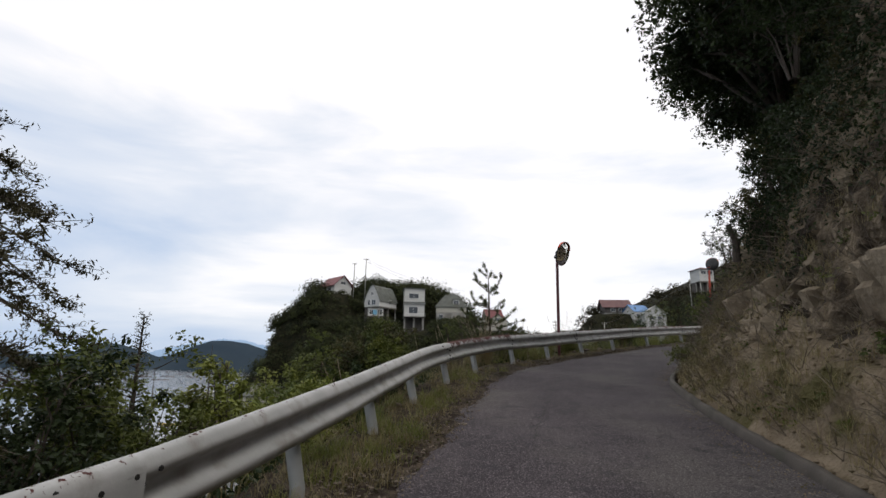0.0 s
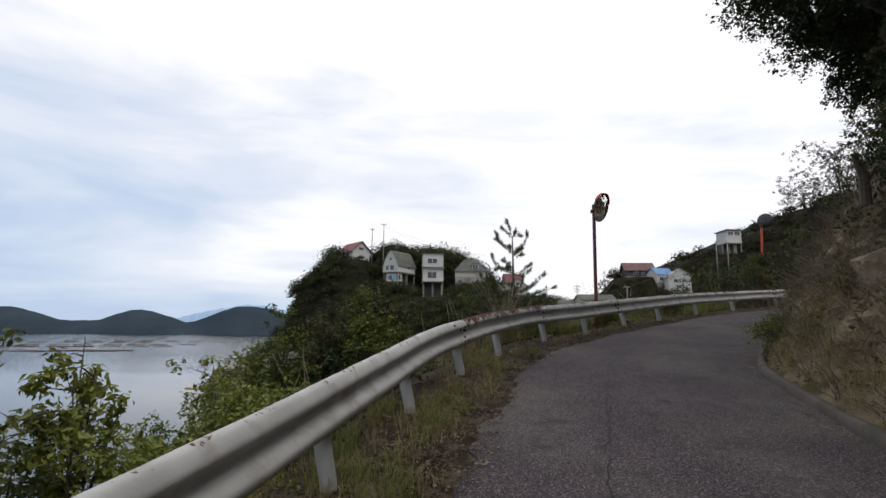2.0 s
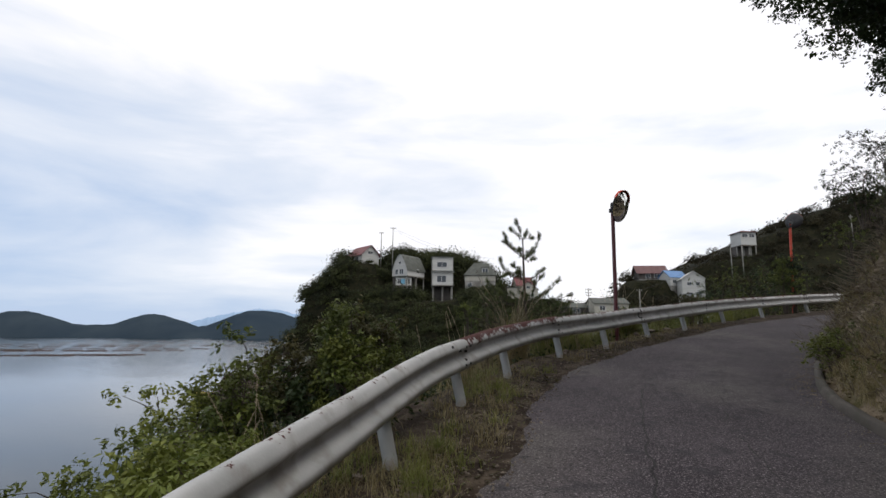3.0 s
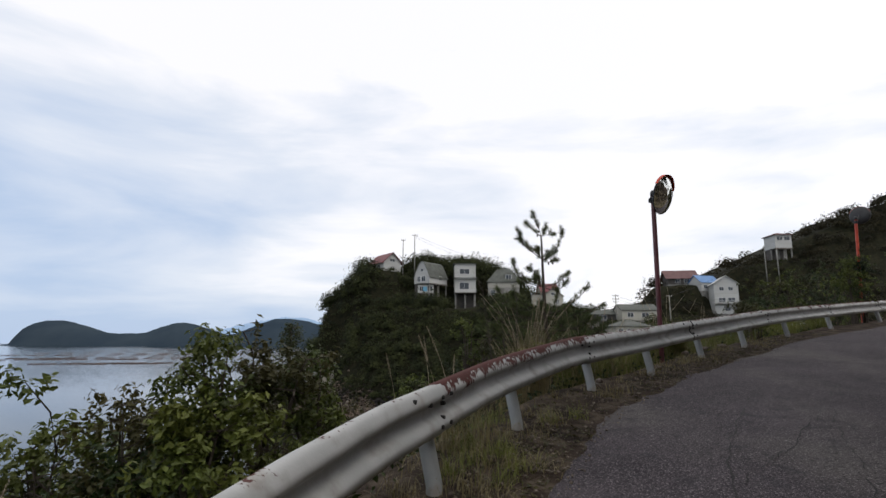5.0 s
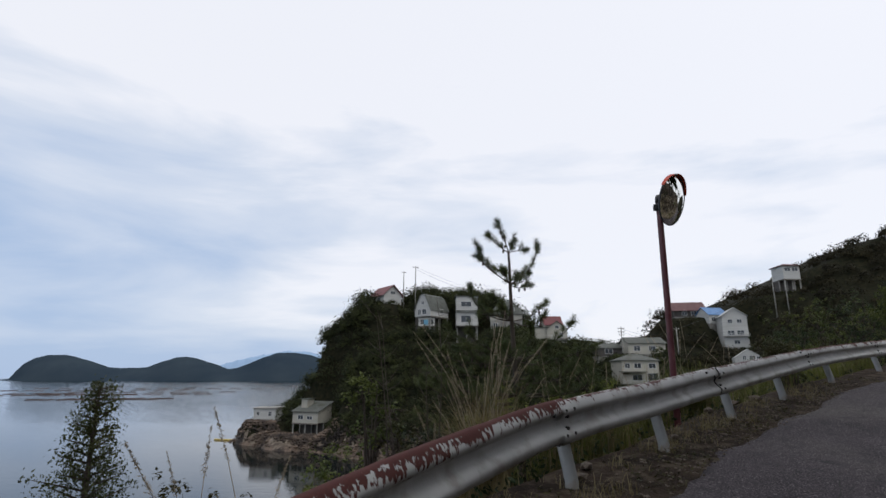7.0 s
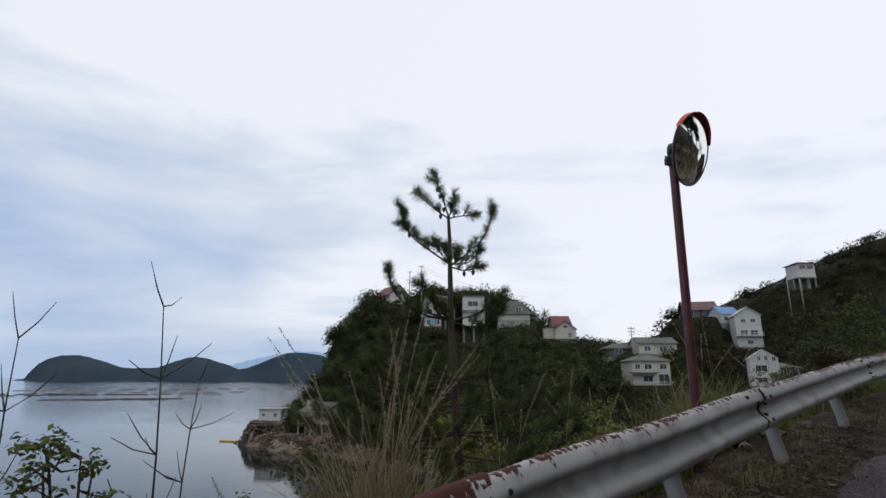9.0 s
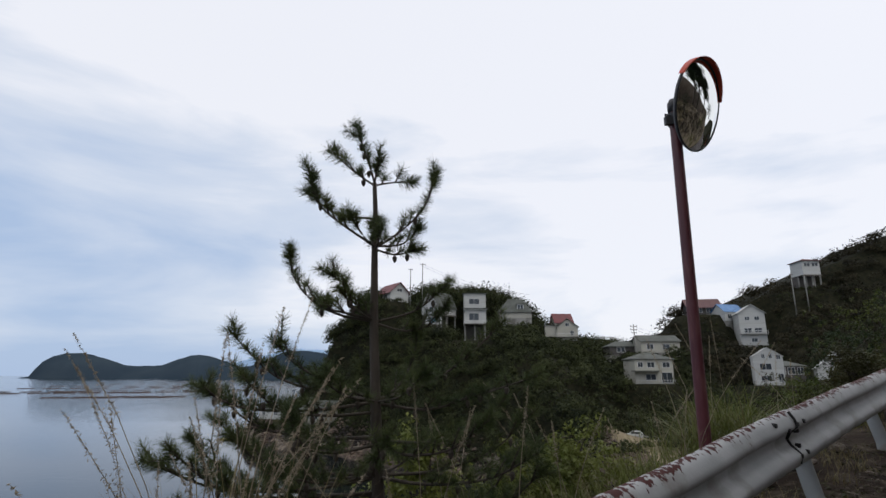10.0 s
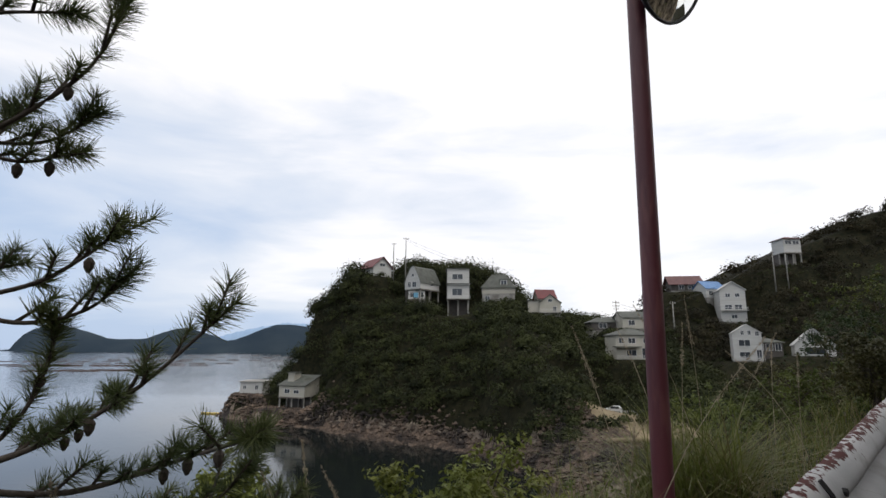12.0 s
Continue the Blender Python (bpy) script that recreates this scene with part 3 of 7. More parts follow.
kerb = tagged(new("kerb"), "low weathered concrete kerb at the foot of the cliff", "kerb", kind="structure")
step = 40
for i in range(0, len(kerb_line) - 1, step):
    seg = kerb_line[i:i + step + 1] if i + step + 1 <= len(kerb_line) else kerb_line[i:]
    if len(seg) < 5:
        continue
    rows = []
    for d, h in ((0.0, -0.08), (0.0, 0.012), (0.015, 0.085), (0.030, 0.100), (0.085, 0.106), (0.098, 0.09), (0.105, -0.08)):
        q = offset_line(seg, d)
        j = 0.010 * wave(q[:, 0] * 5, q[:, 1] * 5, h, 21)
        rows.append(np.column_stack([q[:, 0] + j, q[:, 1] + j, grade(q[:, 1]) + h + (j if h > 0.05 else 0)]))
    part("kerb_stone", grid_mesh("kerb_stone", np.array(rows), KERB), kerb)


# ---- cliff ----
def rugged(p, s):
    return noise.hetero_terrain(p * s, 1.0, 2.1, 5, 0.6, noise_basis="PERLIN_ORIGINAL")


CLIFF = {}


def cliff_wall():
    """The rock cutting: scree at its foot, then broken blocks that lean back."""
    line = even(EDGE_R, 0.085)
    line = line[(line[:, 1] > -9) & (line[:, 0] < 30)]
    n_h = 92
    t = np.gradient(line, axis=0)
    t = t / np.linalg.norm(t, axis=1)[:, None]
    out_dir = np.stack([t[:, 1], -t[:, 0]], 1)
    pts = np.zeros((n_h, len(line), 3))
    tone = np.zeros((n_h, len(line)))
    pale = np.zeros((n_h, len(line)))
    for j, (p, o) in enumerate(zip(line, out_dir)):
        # past the corner the cutting lies back and gets lower
        past = max(0.0, (p[0] - 7.5) / 6.0)
        top = float(np.interp(p[1], [3.5, 7.0, 9.5, 12.0, 14.0], [8.8, 7.2, 4.6, 3.3, 2.6])) + 0.7 * noise.noise(Vector((p[0] * 0.35, p[1] * 0.35, 3)))
        lean = 0.30 + 0.15 * min(max(0.0, (p[1] - 7) / 5), 1.0) + 0.35 * min(past, 1.0)
        for k in range(n_h):
            u = k / (n_h - 1)
            h = top * u
            foot = 0.13 + 1.15 * (1 - math.exp(-h / 0.75)) * (0.62 + 0.2 * noise.noise(Vector((p[0] * 0.6, p[1] * 0.6, 9))))
            d = foot + lean * max(0.0, h - 0.7) + 1.4 * max(0.0, u - 0.86) * 5
            q = Vector((p[0] + o[0] * d, p[1] + o[1] * d, h + grade(p[1])))
            g1 = Vector((q.x * 0.9 + 0.2 * q.z, q.y * 0.9 + 0.12 * q.z, q.z * 0.55 + 0.2 * q.y))
            g1 = g1 + 0.25 * noise.noise_vector(q * 0.9)
            dd, cc = noise.voronoi(g1)
            g2 = Vector((q.x * 2.8 + 0.4 * q.z, q.y * 2.8 + 0.4 * q.z, q.z * 1.7)) + 0.3 * noise.noise_vector(q * 2.2)
            dd2, cc2 = noise.voronoi(g2)
            block, crev = noise.noise(cc[0] * 7.3), max(0.0, 0.16 - (dd[1] - dd[0]))
            block2, crev2 = noise.noise(cc2[0] * 5.1), max(0.0, 0.14 - (dd2[1] - dd2[0]))
            c2 = block2
            bulge = 0.34 * noise.fractal(q * 0.5, 1.0, 2.0, 3) + 0.30 * block - 1.1 * crev + 0.10 * block2 - 0.45 * crev2 + 0.09 * noise.noise(Vector((q.x * 7, q.y * 7, q.z * 5))) + 0.06 * noise.noise(q * 14)
            pale[k, j] = block
            grow = min(1.0, max(0.06, (h - 0.12) / 1.0))
            d2 = -bulge * grow
            pts[k, j] = (q.x + o[0] * d2, q.y + o[1] * d2, q.z + 0.16 * grow * noise.noise(q * 1.7 + Vector((5, 0, 0))) + 0.05 * grow * c2 - 0.02)
            tone[k, j] = h
    CLIFF.update(points=pts, height=tone)
    me = grid_mesh("cliff", pts, [ROCK, TALUS, SLAB], smooth=False)
    mid = (tone[:-1, :-1] + tone[1:, 1:]).ravel() / 2
    lim = 0.8 + 0.55 * wave(pts[:-1, :-1, 0].ravel() * 1.2, pts[:-1, :-1, 1].ravel() * 1.2, 0, 31)
    me.polygons.foreach_set("material_index", np.where(mid < lim, 1, np.where(pale[:-1, :-1].ravel() > 0.16, 2, 0)).astype(np.int32))
    return tagged(new("cliff", me), "broken brown rock face with dry scree at its foot", "cliff", kind="structure")


cliff_wall()


def rock_block(name, at, size, turn, seed, label):
    """An angular block set into the cutting, with broken faces and chipped edges."""
    bm = bmesh.new()
    bmesh.ops.create_cube(bm, size=1.0)
    bmesh.ops.subdivide_edges(bm, edges=bm.edges[:], cuts=15, use_grid_fill=True)
    for v in bm.verts:
        p = Vector((v.co.x * size[0], v.co.y * size[1], v.co.z * size[2]))
        dd, cc = noise.voronoi(p * 1.9 + Vector((seed, 0, 0)))
        step = 0.07 * noise.noise(cc[0] * 6.1) - 0.7 * max(0.0, 0.07 - (dd[1] - dd[0]))
        corner = max(0.0, sum(abs(c) for c in v.co) - 1.05)
        v.co = p * (1 - 0.16 * corner) + v.co.normalized() * (step + 0.03 * noise.noise(p * 6 + Vector((0, seed, 0))) + 0.015 * noise.noise(p * 17))
    me = bpy.data.meshes.new(name)
    bm.to_mesh(me)
    bm.free()
    me.materials.append(SLAB)
    ob = tagged(new(name, me), label, "rock")
    ob.location, ob.rotation_euler = at, tuple(radians(a) for a in turn)
    return ob


for k, (at, size, turn) in enumerate((((4.82, 5.5, 2.3), (0.9, 1.0, 1.3), (2, -18, -20)), ((5.35, 5.6, 3.3), (0.9, 0.9, 0.8), (-6, -22, -12)), ((4.98, 6.9, 2.15), (0.5, 0.42, 1.1), (5, -14, -28)), ((5.5, 8.3, 2.5), (0.5, 0.5, 1.0), (-4, -18, -20)), ((5.75, 9.4, 2.5), (0.5, 0.6, 0.9), (3, -20, -35)))):
    rock_block("rock_block", at, size, turn, 3 + 2.7 * k, "pale angular block of rock in the cutting")


# ---- guardrail ----
def w_beam(line, mats, top=0.69, thick=0.02, rust=0.0, seed=0, flat=False):
    """One length of two-wave beam along the line; it stands proud of the posts towards the road."""
    prof = [(0.000, 0.000), (0.024, 0.002), (0.040, -0.004), (0.052, -0.014), (0.061, -0.026), (0.069, -0.040), (0.078, -0.056), (0.083, -0.072), (0.080, -0.092), (0.050, -0.120), (0.012, -0.142), (0.003, -0.158), (0.003, -0.192), (0.012, -0.208), (0.050, -0.230), (0.080, -0.258), (0.083, -0.278), (0.076, -0.302), (0.056, -0.332), (0.030, -0.349), (0.000, -0.348)]
    if flat:
        prof = [(0.000, 0.000), (0.035, 0.005), (0.066, -0.010), (0.086, -0.045), (0.090, -0.110), (0.090, -0.175), (0.090, -0.240), (0.086, -0.305), (0.066, -0.338), (0.035, -0.350), (0.000, -0.348)]
    prof = prof + [(max(a - 0.012, -0.008), max(min(b2, -0.010), -0.340)) for a, b2 in prof[::-1]]
    prof = prof + [prof[0]]
    rows = []
    for d, h in prof:
        q = offset_line(line, d - 0.02)
        j = 0.006 * wave(q[:, 0] * 3, q[:, 1] * 3, h * 4, 41 + seed)
        rows.append(np.column_stack([q[:, 0] + j, q[:, 1] - j, grade(q[:, 1]) + top + h + 0.008 * wave(q[:, 0] * 1.1, q[:, 1] * 1.1, 0, 40 + seed)]))
    me = grid_mesh("beam", np.array(rows), mats)
    # how far rust has come: most at the upper edge, a little along the lower lip
    drop = np.array([abs(h) for d, h in prof])
    reach = np.where(drop < 0.15, 0.62 * rust - drop * (5.2 - 3.0 * rust), -0.42)
    reach = reach + np.where(drop < 0.006, min(0.20, 0.6 * rust), 0.0)
    reach = np.where(drop > 0.33, 0.30 * rust - 0.08, reach)
    at = me.attributes.new("rust_reach", "FLOAT", "POINT")
    at.data.foreach_set("value", np.repeat(reach, len(line)).astype(np.float32))
    return me


rail_even = even(RAIL, 0.02)
rail_s = np.r_[0, np.cumsum(np.linalg.norm(np.diff(rail_even, axis=0), axis=1))]


def rail_pos(x, y):
    return int(np.argmin(np.hypot(rail_even[:, 0] - x, rail_even[:, 1] - y)))


guardrail = tagged(new("guardrail"), "white steel guardrail, rust eating along its top edge", "guardrail", kind="structure")
joints = [rail_pos(*p) for p in ((-9.2, -11.6), (-6.2, -5.8), (-2.9, 1.0), (-1.50, 4.05), (0.93, 10.9), (2.9, 14.05), (5.5, 16.5), (8.6, 19.3), (12.1, 21.9), (15.7, 24.4), (19.5, 26.5), (26, 29.2), (34, 31.3))]
rusts = [0.2, 0.1, 0.1, 0.05, 0.64, 0.22, 0.24, 0.45, 0.35, 0.35, 0.35, 0.3]
beams = []
for k, (a, b2) in enumerate(zip(joints[:-1], joints[1:])):
    near_piece = k in (2, 3, 4, 5, 6, 7)
    line = rail_even[a:b2 + 6][:: (1 if near_piece else 4)]
    beams.append(part("beam", w_beam(line, RUSTY_BEAM, rust=rusts[k], seed=k, top=(0.675 if k < 5 else 0.66) + 0.003 * (k % 2), flat=(k == 2)), guardrail, "white beam with red rust along its top edge" if rusts[k] > 0.5 else ""))
# a dark buckle at one joint, bolts and slots at the others
for k, j in enumerate(joints[2:10]):
    bolts = Shape()
    i = min(j + 6, len(rail_even) - 8)
    t = rail_even[i + 5] - rail_even[i - 5]
    t = t / np.linalg.norm(t)
    nrm = np.array([t[1], -t[0]])
    for along, h in ((-0.07, -0.075), (0.07, -0.075), (-0.07, -0.27), (0.07, -0.27), (0.0, -0.13), (0.0, -0.225), (-0.25, -0.09), (-0.45, -0.03)):
        p = rail_even[i] + t * along + nrm * (0.062 if h in (-0.075, -0.27, -0.09) else 0.036 if h != -0.03 else 0.05)
        z = grade(p[1]) + 0.668 + h
        bolts.tube([(p[0] - nrm[0] * 0.02, p[1] - nrm[1] * 0.02, z), (p[0] + nrm[0] * 0.010, p[1] + nrm[1] * 0.010, z)], [0.016, 0.014], 7)
    part("joint_bolts", bolts.mesh("joint_bolts", DARKHOLE), beams[min(k + 2, len(beams) - 1)], "dark rusted bolts")
cr = Shape()
i = joints[6]
zig = [(0.0, 0.005), (0.012, -0.04), (0.02, -0.085), (-0.02, -0.125), (-0.01, -0.165), (0.03, -0.21), (0.05, -0.262), (0.045, -0.32)]
t = rail_even[i + 5] - rail_even[i - 5]
t = t / np.linalg.norm(t)
nrm = np.array([t[1], -t[0]])
for (a0, h0), (a1, h1) in zip(zig[:-1], zig[1:]):
    ps = []
    for a, h in ((a0, h0), (a1, h1)):
        dd = np.interp(-h, [0, 0.045, 0.085, 0.15, 0.2, 0.265, 0.32], [0.03, 0.062, 0.062, 0.004, 0.004, 0.062, 0.05]) + 0.004
        p = rail_even[i] + t * a + nrm * dd
        ps.append((p[0], p[1], grade(p[1]) + 0.668 + h))
    cr.tube(ps, 0.009, 5)
part("torn_seam", cr.mesh("torn_seam", DARKHOLE), beams[5], "dark torn seam where two beams overlap")

post_plan = [(-6.8, -6.9), (-5.0, -3.2), (-3.6, -0.4), (-2.55, 1.75), (-1.68, 3.65), (-0.90, 5.68), (-0.33, 7.42), (0.20, 9.20), (0.78, 11.05), (1.60, 12.58), (2.80, 14.42), (4.12, 15.65), (5.72, 17.0), (7.40, 18.5), (9.62, 20.35), (12.08, 22.1), (15.65, 24.55), (19.4, 26.75), (23.5, 28.6), (28, 30.1)]
for k, (x, y) in enumerate(post_plan):
    r = random.Random(70 + k)
    sh = Shape()
    i = rail_pos(x, y)
    t = rail_even[min(i + 5, len(rail_even) - 1)] - rail_even[max(i - 5, 0)]
    t = t / np.linalg.norm(t)
    x, y = rail_even[i][0] - t[1] * 0.012, rail_even[i][1] + t[0] * 0.012
    z = float(grade(y))
    # the posts lean outwards, away from the road
    dx, dy = t[1] * 0.095 + r.uniform(-0.008, 0.008), -t[0] * 0.095 + r.uniform(-0.008, 0.008)
    hgt = 0.50
    sh.tube([(dx * 0, dy * 0, -0.6), (0, 0, 0), (-dx * 0.72, -dy * 0.72, hgt * 0.62), (-dx, -dy, hgt), (-dx, -dy, hgt + 0.015)], [0.057, 0.057, 0.057, 0.057, 0.045], 16)
    p = part("post", sh.mesh("post", POST_PAINT, smooth=True), guardrail, "leaning white steel post")
    p.location = (x, y, z)

# ---- traffic mirrors ----
def traffic_mirror(base, top, centre, facing, diameter, pole_mat, label):
    """A convex road mirror: leaning pole, clamp, dished back, bright face and an orange hood."""
    root = tagged(new("traffic_mirror"), label, "traffic mirror")
    root.location = base
    B0 = Vector(base)
    T = Vector(top) - B0
    sh = Shape()
    sh.tube([T * -0.12, T * 0.0, T * 0.33, T * 0.66, T * 0.985, T], [0.045, 0.045, 0.0445, 0.044, 0.043, 0.036], 20)
    part("pole", sh.mesh("pole", pole_mat, smooth=True), root, "faded dark red steel pole")
    cap = Shape().tube([T * 0.975, T * 1.0, T * 1.012], [0.049, 0.049, 0.03], 20)
    part("pole_cap", cap.mesh("pole_cap", BLACKMETAL, smooth=True), root, "black cap")
    C = Vector(centre) - B0
    nf = Vector(facing).normalized()
    rot = nf.to_track_quat("Z", "Y").to_matrix()
    R = diameter / 2

    def ring_mesh(name, prof, mat, seg=48, arc=(0, 2 * math.pi), closed=True):
        a = np.linspace(arc[0], arc[1], seg + 1)
        rows = np.array([[tuple(C + rot @ Vector((r0 * math.cos(k), r0 * math.sin(k), z0))) for k in a] for r0, z0 in prof])
        return grid_mesh(name, rows, mat)

    dome = [(R * 0.97 * math.sin(u) / math.sin(0.42), R * (math.cos(u) - math.cos(0.42)) / math.sin(0.42)) for u in np.linspace(0.0001, 0.42, 16)]
    part("mirror_face", ring_mesh("mirror_face", dome, MIRROR), root, "bright convex acrylic mirror")
    back = [(0.001, -0.085), (R * 0.45, -0.08), (R * 0.8, -0.055), (R * 0.97, -0.022), (R * 1.0, -0.004), (R * 1.0, 0.006), (R * 0.97, 0.008), (R * 0.955, 0.001)]
    part("back_shell", ring_mesh("back_shell", back, BLACKMETAL), root, "dark dished back")
    # the hood wraps the upper rim; its sides taper
    side_up = rot.inverted() @ Vector((0, 0, 1))
    mid = math.atan2(side_up.y, side_up.x)
    a = np.linspace(mid - 1.18, mid + 1.18, 41)
    rows = []
    for r0, out0 in ((1.005, -0.03), (1.012, 0.0), (1.02, 0.5), (1.02, 1.0), (1.005, 0.97), (1.0, 0.0), (1.005, -0.03)):
        row = []
        for k in a:
            reach = 0.045 * max(0.0, math.cos((k - mid) * math.pi / 2.6)) ** 0.6 + 0.006
            zz = out0 * reach if out0 > 0 else out0
            row.append(tuple(C + rot @ Vector((R * r0 * math.cos(k), R * r0 * math.sin(k), zz))))
        rows.append(row)
    part("hood", grid_mesh("hood", np.array(rows), ORANGE), root, "orange hood over the upper rim")
    arm = Shape()
    at = T * 0.955
    arm.tube([at, at + (C - at) * 0.5, C - nf * 0.07], [0.022, 0.022, 0.022], 10)
    arm.tube([at - Vector((0, 0, 0.05)), at + Vector((0, 0, 0.05))], [0.056, 0.056], 16)
    arm.tube([at + Vector((-0.04, -0.03, 0.02)), at + Vector((-0.10, -0.06, 0.02)), at + Vector((-0.10, -0.06, -0.05)), at + Vector((-0.05, -0.03, -0.05))], 0.009, 7)
    arm.box(at.x - 0.105, at.x - 0.045, at.y - 0.07, at.y - 0.03, at.z - 0.07, at.z + 0.0)
    part("clamp", arm.mesh("clamp", BLACKMETAL), root, "dark steel clamp")
    return root


mz = spot(5.13, 17.02)
traffic_mirror((5.15, 17.03, mz), (5.18, 17.01, 5.27), (5.34, 16.91, 5.20), (0.66, -0.74, -0.30), 0.76, POLE_PAINT, "round convex road mirror with orange hood on dark red pole")
traffic_mirror((15.2, 24.5, spot(15.2, 24.5)), (15.3, 24.35, 6.62), (15.55, 24.45, 6.72), (0.75, 0.55, -0.1), 0.62, ORANGE, "second road mirror, seen from behind, on a leaning orange pole")

# dust and fine gravel washed against the kerb
r5 = np.random.RandomState(55)
dust = Shape()
for _ in range(900):
    i = r5.randint(90, 215)
    v = 1 - abs(r5.normal()) * 0.06 - 0.01
    p = EDGE_L[i] * (1 - v) + EDGE_R[i] * v + r5.normal(size=2) * 0.03
    a, q = r5.uniform(0, 6.28), r5.uniform(0.004, 0.014)
    z = float(grade(p[1])) + 0.004
    dust.add([(p[0] + q * math.cos(a + k * 1.57) * r5.uniform(0.7, 1.2), p[1] + q * math.sin(a + k * 1.57), z) for k in range(4)] + [(p[0], p[1], z + q * 0.9)], [(0, 1, 4), (1, 2, 4), (2, 3, 4), (3, 0, 4)])
tagged(new("kerb_grit", dust.mesh("kerb_grit", TALUS)), "fine grit washed against the kerb", "gravel", kind="stuff")

# ---- houses ----
def house(base, w, d, h, roof="gable_front", roof_h=2.0, wall=WALL_WHITE, cover=ROOF_GREY, windows=(), stilts=0.0, stilt_n=3, plinth=0.0, balcony=None, yaw=0.0, eave=0.4, side_windows=(), name="house", label="", wing=None):
    """A small house whose front looks to -y. Windows: left, sill, width, height on the front wall, in metres."""
    root = tagged(new(name), label, "house")
    root.location, root.rotation_euler = base, (0, 0, radians(yaw))
    a, b2 = -w / 2, w / 2
    sh = Shape()
    sh.box(a, b2, 0, d, 0, h)
    rf = Shape()
    th = 0.14
    if roof == "gable_front":
        sh.add([(a, 0, h), (b2, 0, h), (0, 0, h + roof_h), (a, d, h), (b2, d, h), (0, d, h + roof_h)], [(0, 1, 2), (4, 3, 5)])
        for s in (-1, 1):
            x0, z0 = s * (w / 2 + eave), h - eave * roof_h / (w / 2)
            v = [(x0, -eave, z0), (0, -eave, h + roof_h), (0, d + eave, h + roof_h), (x0, d + eave, z0)]
            rf.add(v + [(x, y, z + th) for x, y, z in v], [(0, 1, 2, 3), (7, 6, 5, 4), (0, 4, 5, 1), (2, 6, 7, 3), (1, 5, 6, 2), (0, 3, 7, 4)])
    elif roof == "gable_side":
        sh.add([(a, 0, h), (a, d, h), (a, d / 2, h + roof_h), (b2, 0, h), (b2, d, h), (b2, d / 2, h + roof_h)], [(1, 0, 2), (3, 4, 5)])
        for s in (0, 1):
            y0, z0 = (-eave, d + eave)[s], h - eave * roof_h / (d / 2)
            v = [(a - eave, y0, z0), (b2 + eave, y0, z0), (b2 + eave, d / 2, h + roof_h), (a - eave, d / 2, h + roof_h)]
            rf.add(v + [(x, y, z + th) for x, y, z in v], [(3, 2, 1, 0), (4, 5, 6, 7), (0, 1, 5, 4), (2, 3, 7, 6), (1, 2, 6, 5), (3, 0, 4, 7)])
    elif roof == "gambrel_side":
        prof = [(-0.3, -0.3), (d * 0.10, roof_h * 0.36), (d * 0.33, roof_h * 0.88), (d / 2, roof_h), (d * 0.67, roof_h * 0.88), (d * 0.90, roof_h * 0.36), (d + 0.3, -0.3)]
        sh.add([(a, y, h + z) for y, z in prof[1:-1]] + [(a, d, h), (a, 0, h)], [tuple(range(7))[::-1]])
        sh.add([(b2, y, h + z) for y, z in prof[1:-1]] + [(b2, d, h), (b2, 0, h)], [tuple(range(7))])
        for (y0, z0), (y1, z1) in zip(prof[:-1], prof[1:]):
            v = [(a - 0.3, y0, h + z0), (b2 + 0.3, y0, h + z0), (b2 + 0.3, y1, h + z1), (a - 0.3, y1, h + z1)]
            rf.add(v + [(x, y, z + th) for x, y, z in v], [(3, 2, 1, 0), (4, 5, 6, 7), (0, 1, 5, 4), (2, 3, 7, 6), (1, 2, 6, 5), (3, 0, 4, 7)])
    elif roof == "hip":
        e0 = eave
        v = [(a - e0, -e0, h), (b2 + e0, -e0, h), (b2 + e0, d + e0, h), (a - e0, d + e0, h), (a + d / 2.4, d / 2, h + roof_h), (b2 - d / 2.4, d / 2, h + roof_h)]
        rf.add(v, [(0, 1, 5, 4), (1, 2, 5), (2, 3, 4, 5), (3, 0, 4), (3, 2, 1, 0)])
        rf.box(a - e0, b2 + e0, -e0, d + e0, h - 0.16, h + 0.01)
    elif roof == "shed":
        v = [(a - eave, -eave, h), (b2 + eave, -eave, h), (b2 + eave, d + eave, h + roof_h), (a - eave, d + eave, h + roof_h)]
        rf.add(v + [(x, y, z + 0.2) for x, y, z in v], [(3, 2, 1, 0), (4, 5, 6, 7), (0, 1, 5, 4), (2, 3, 7, 6), (1, 2, 6, 5), (3, 0, 4, 7)])
        sh.add([(a, 0, h), (a, d, h), (a, d, h + roof_h), (b2, 0, h), (b2, d, h), (b2, d, h + roof_h)], [(2, 1, 0), (3, 4, 5), (1, 2, 5, 4)])
    body = part("wall", sh.mesh("wall", wall), root)
    if len(rf.f) % 6 == 0 and roof != "shed":
        for i in range(len(rf.f) // 6):
            slope = Shape().add(rf.v[8 * i:8 * i + 8], [tuple(k - 8 * i for k in q) for q in rf.f[6 * i:6 * i + 6]])
            part("roof_slope", slope.mesh("roof_slope", cover), root, "worn roof slope")
    else:
        part("roof", rf.mesh("roof", cover), root, "worn roof")

    def window(x, z, ww, wh, face="front"):
        fr, pn = Shape(), Shape()
        f = 0.09

        def put(shape, u0, u1, v0, v1, p0, p1):
            if face == "front":
                shape.box(u0, u1, -p1, -p0, v0, v1)
            elif face == "left":
                shape.box(a - p1, a - p0, u0, u1, v0, v1)
            else:
                shape.box(b2 + p0, b2 + p1, u0, u1, v0, v1)

        put(fr, x - f, x + ww + f, z - f, z, 0.0, 0.09)
        put(fr, x - f, x + ww + f, z + wh, z + wh + f, 0.0, 0.09)
        put(fr, x - f, x, z, z + wh, 0.0, 0.09)
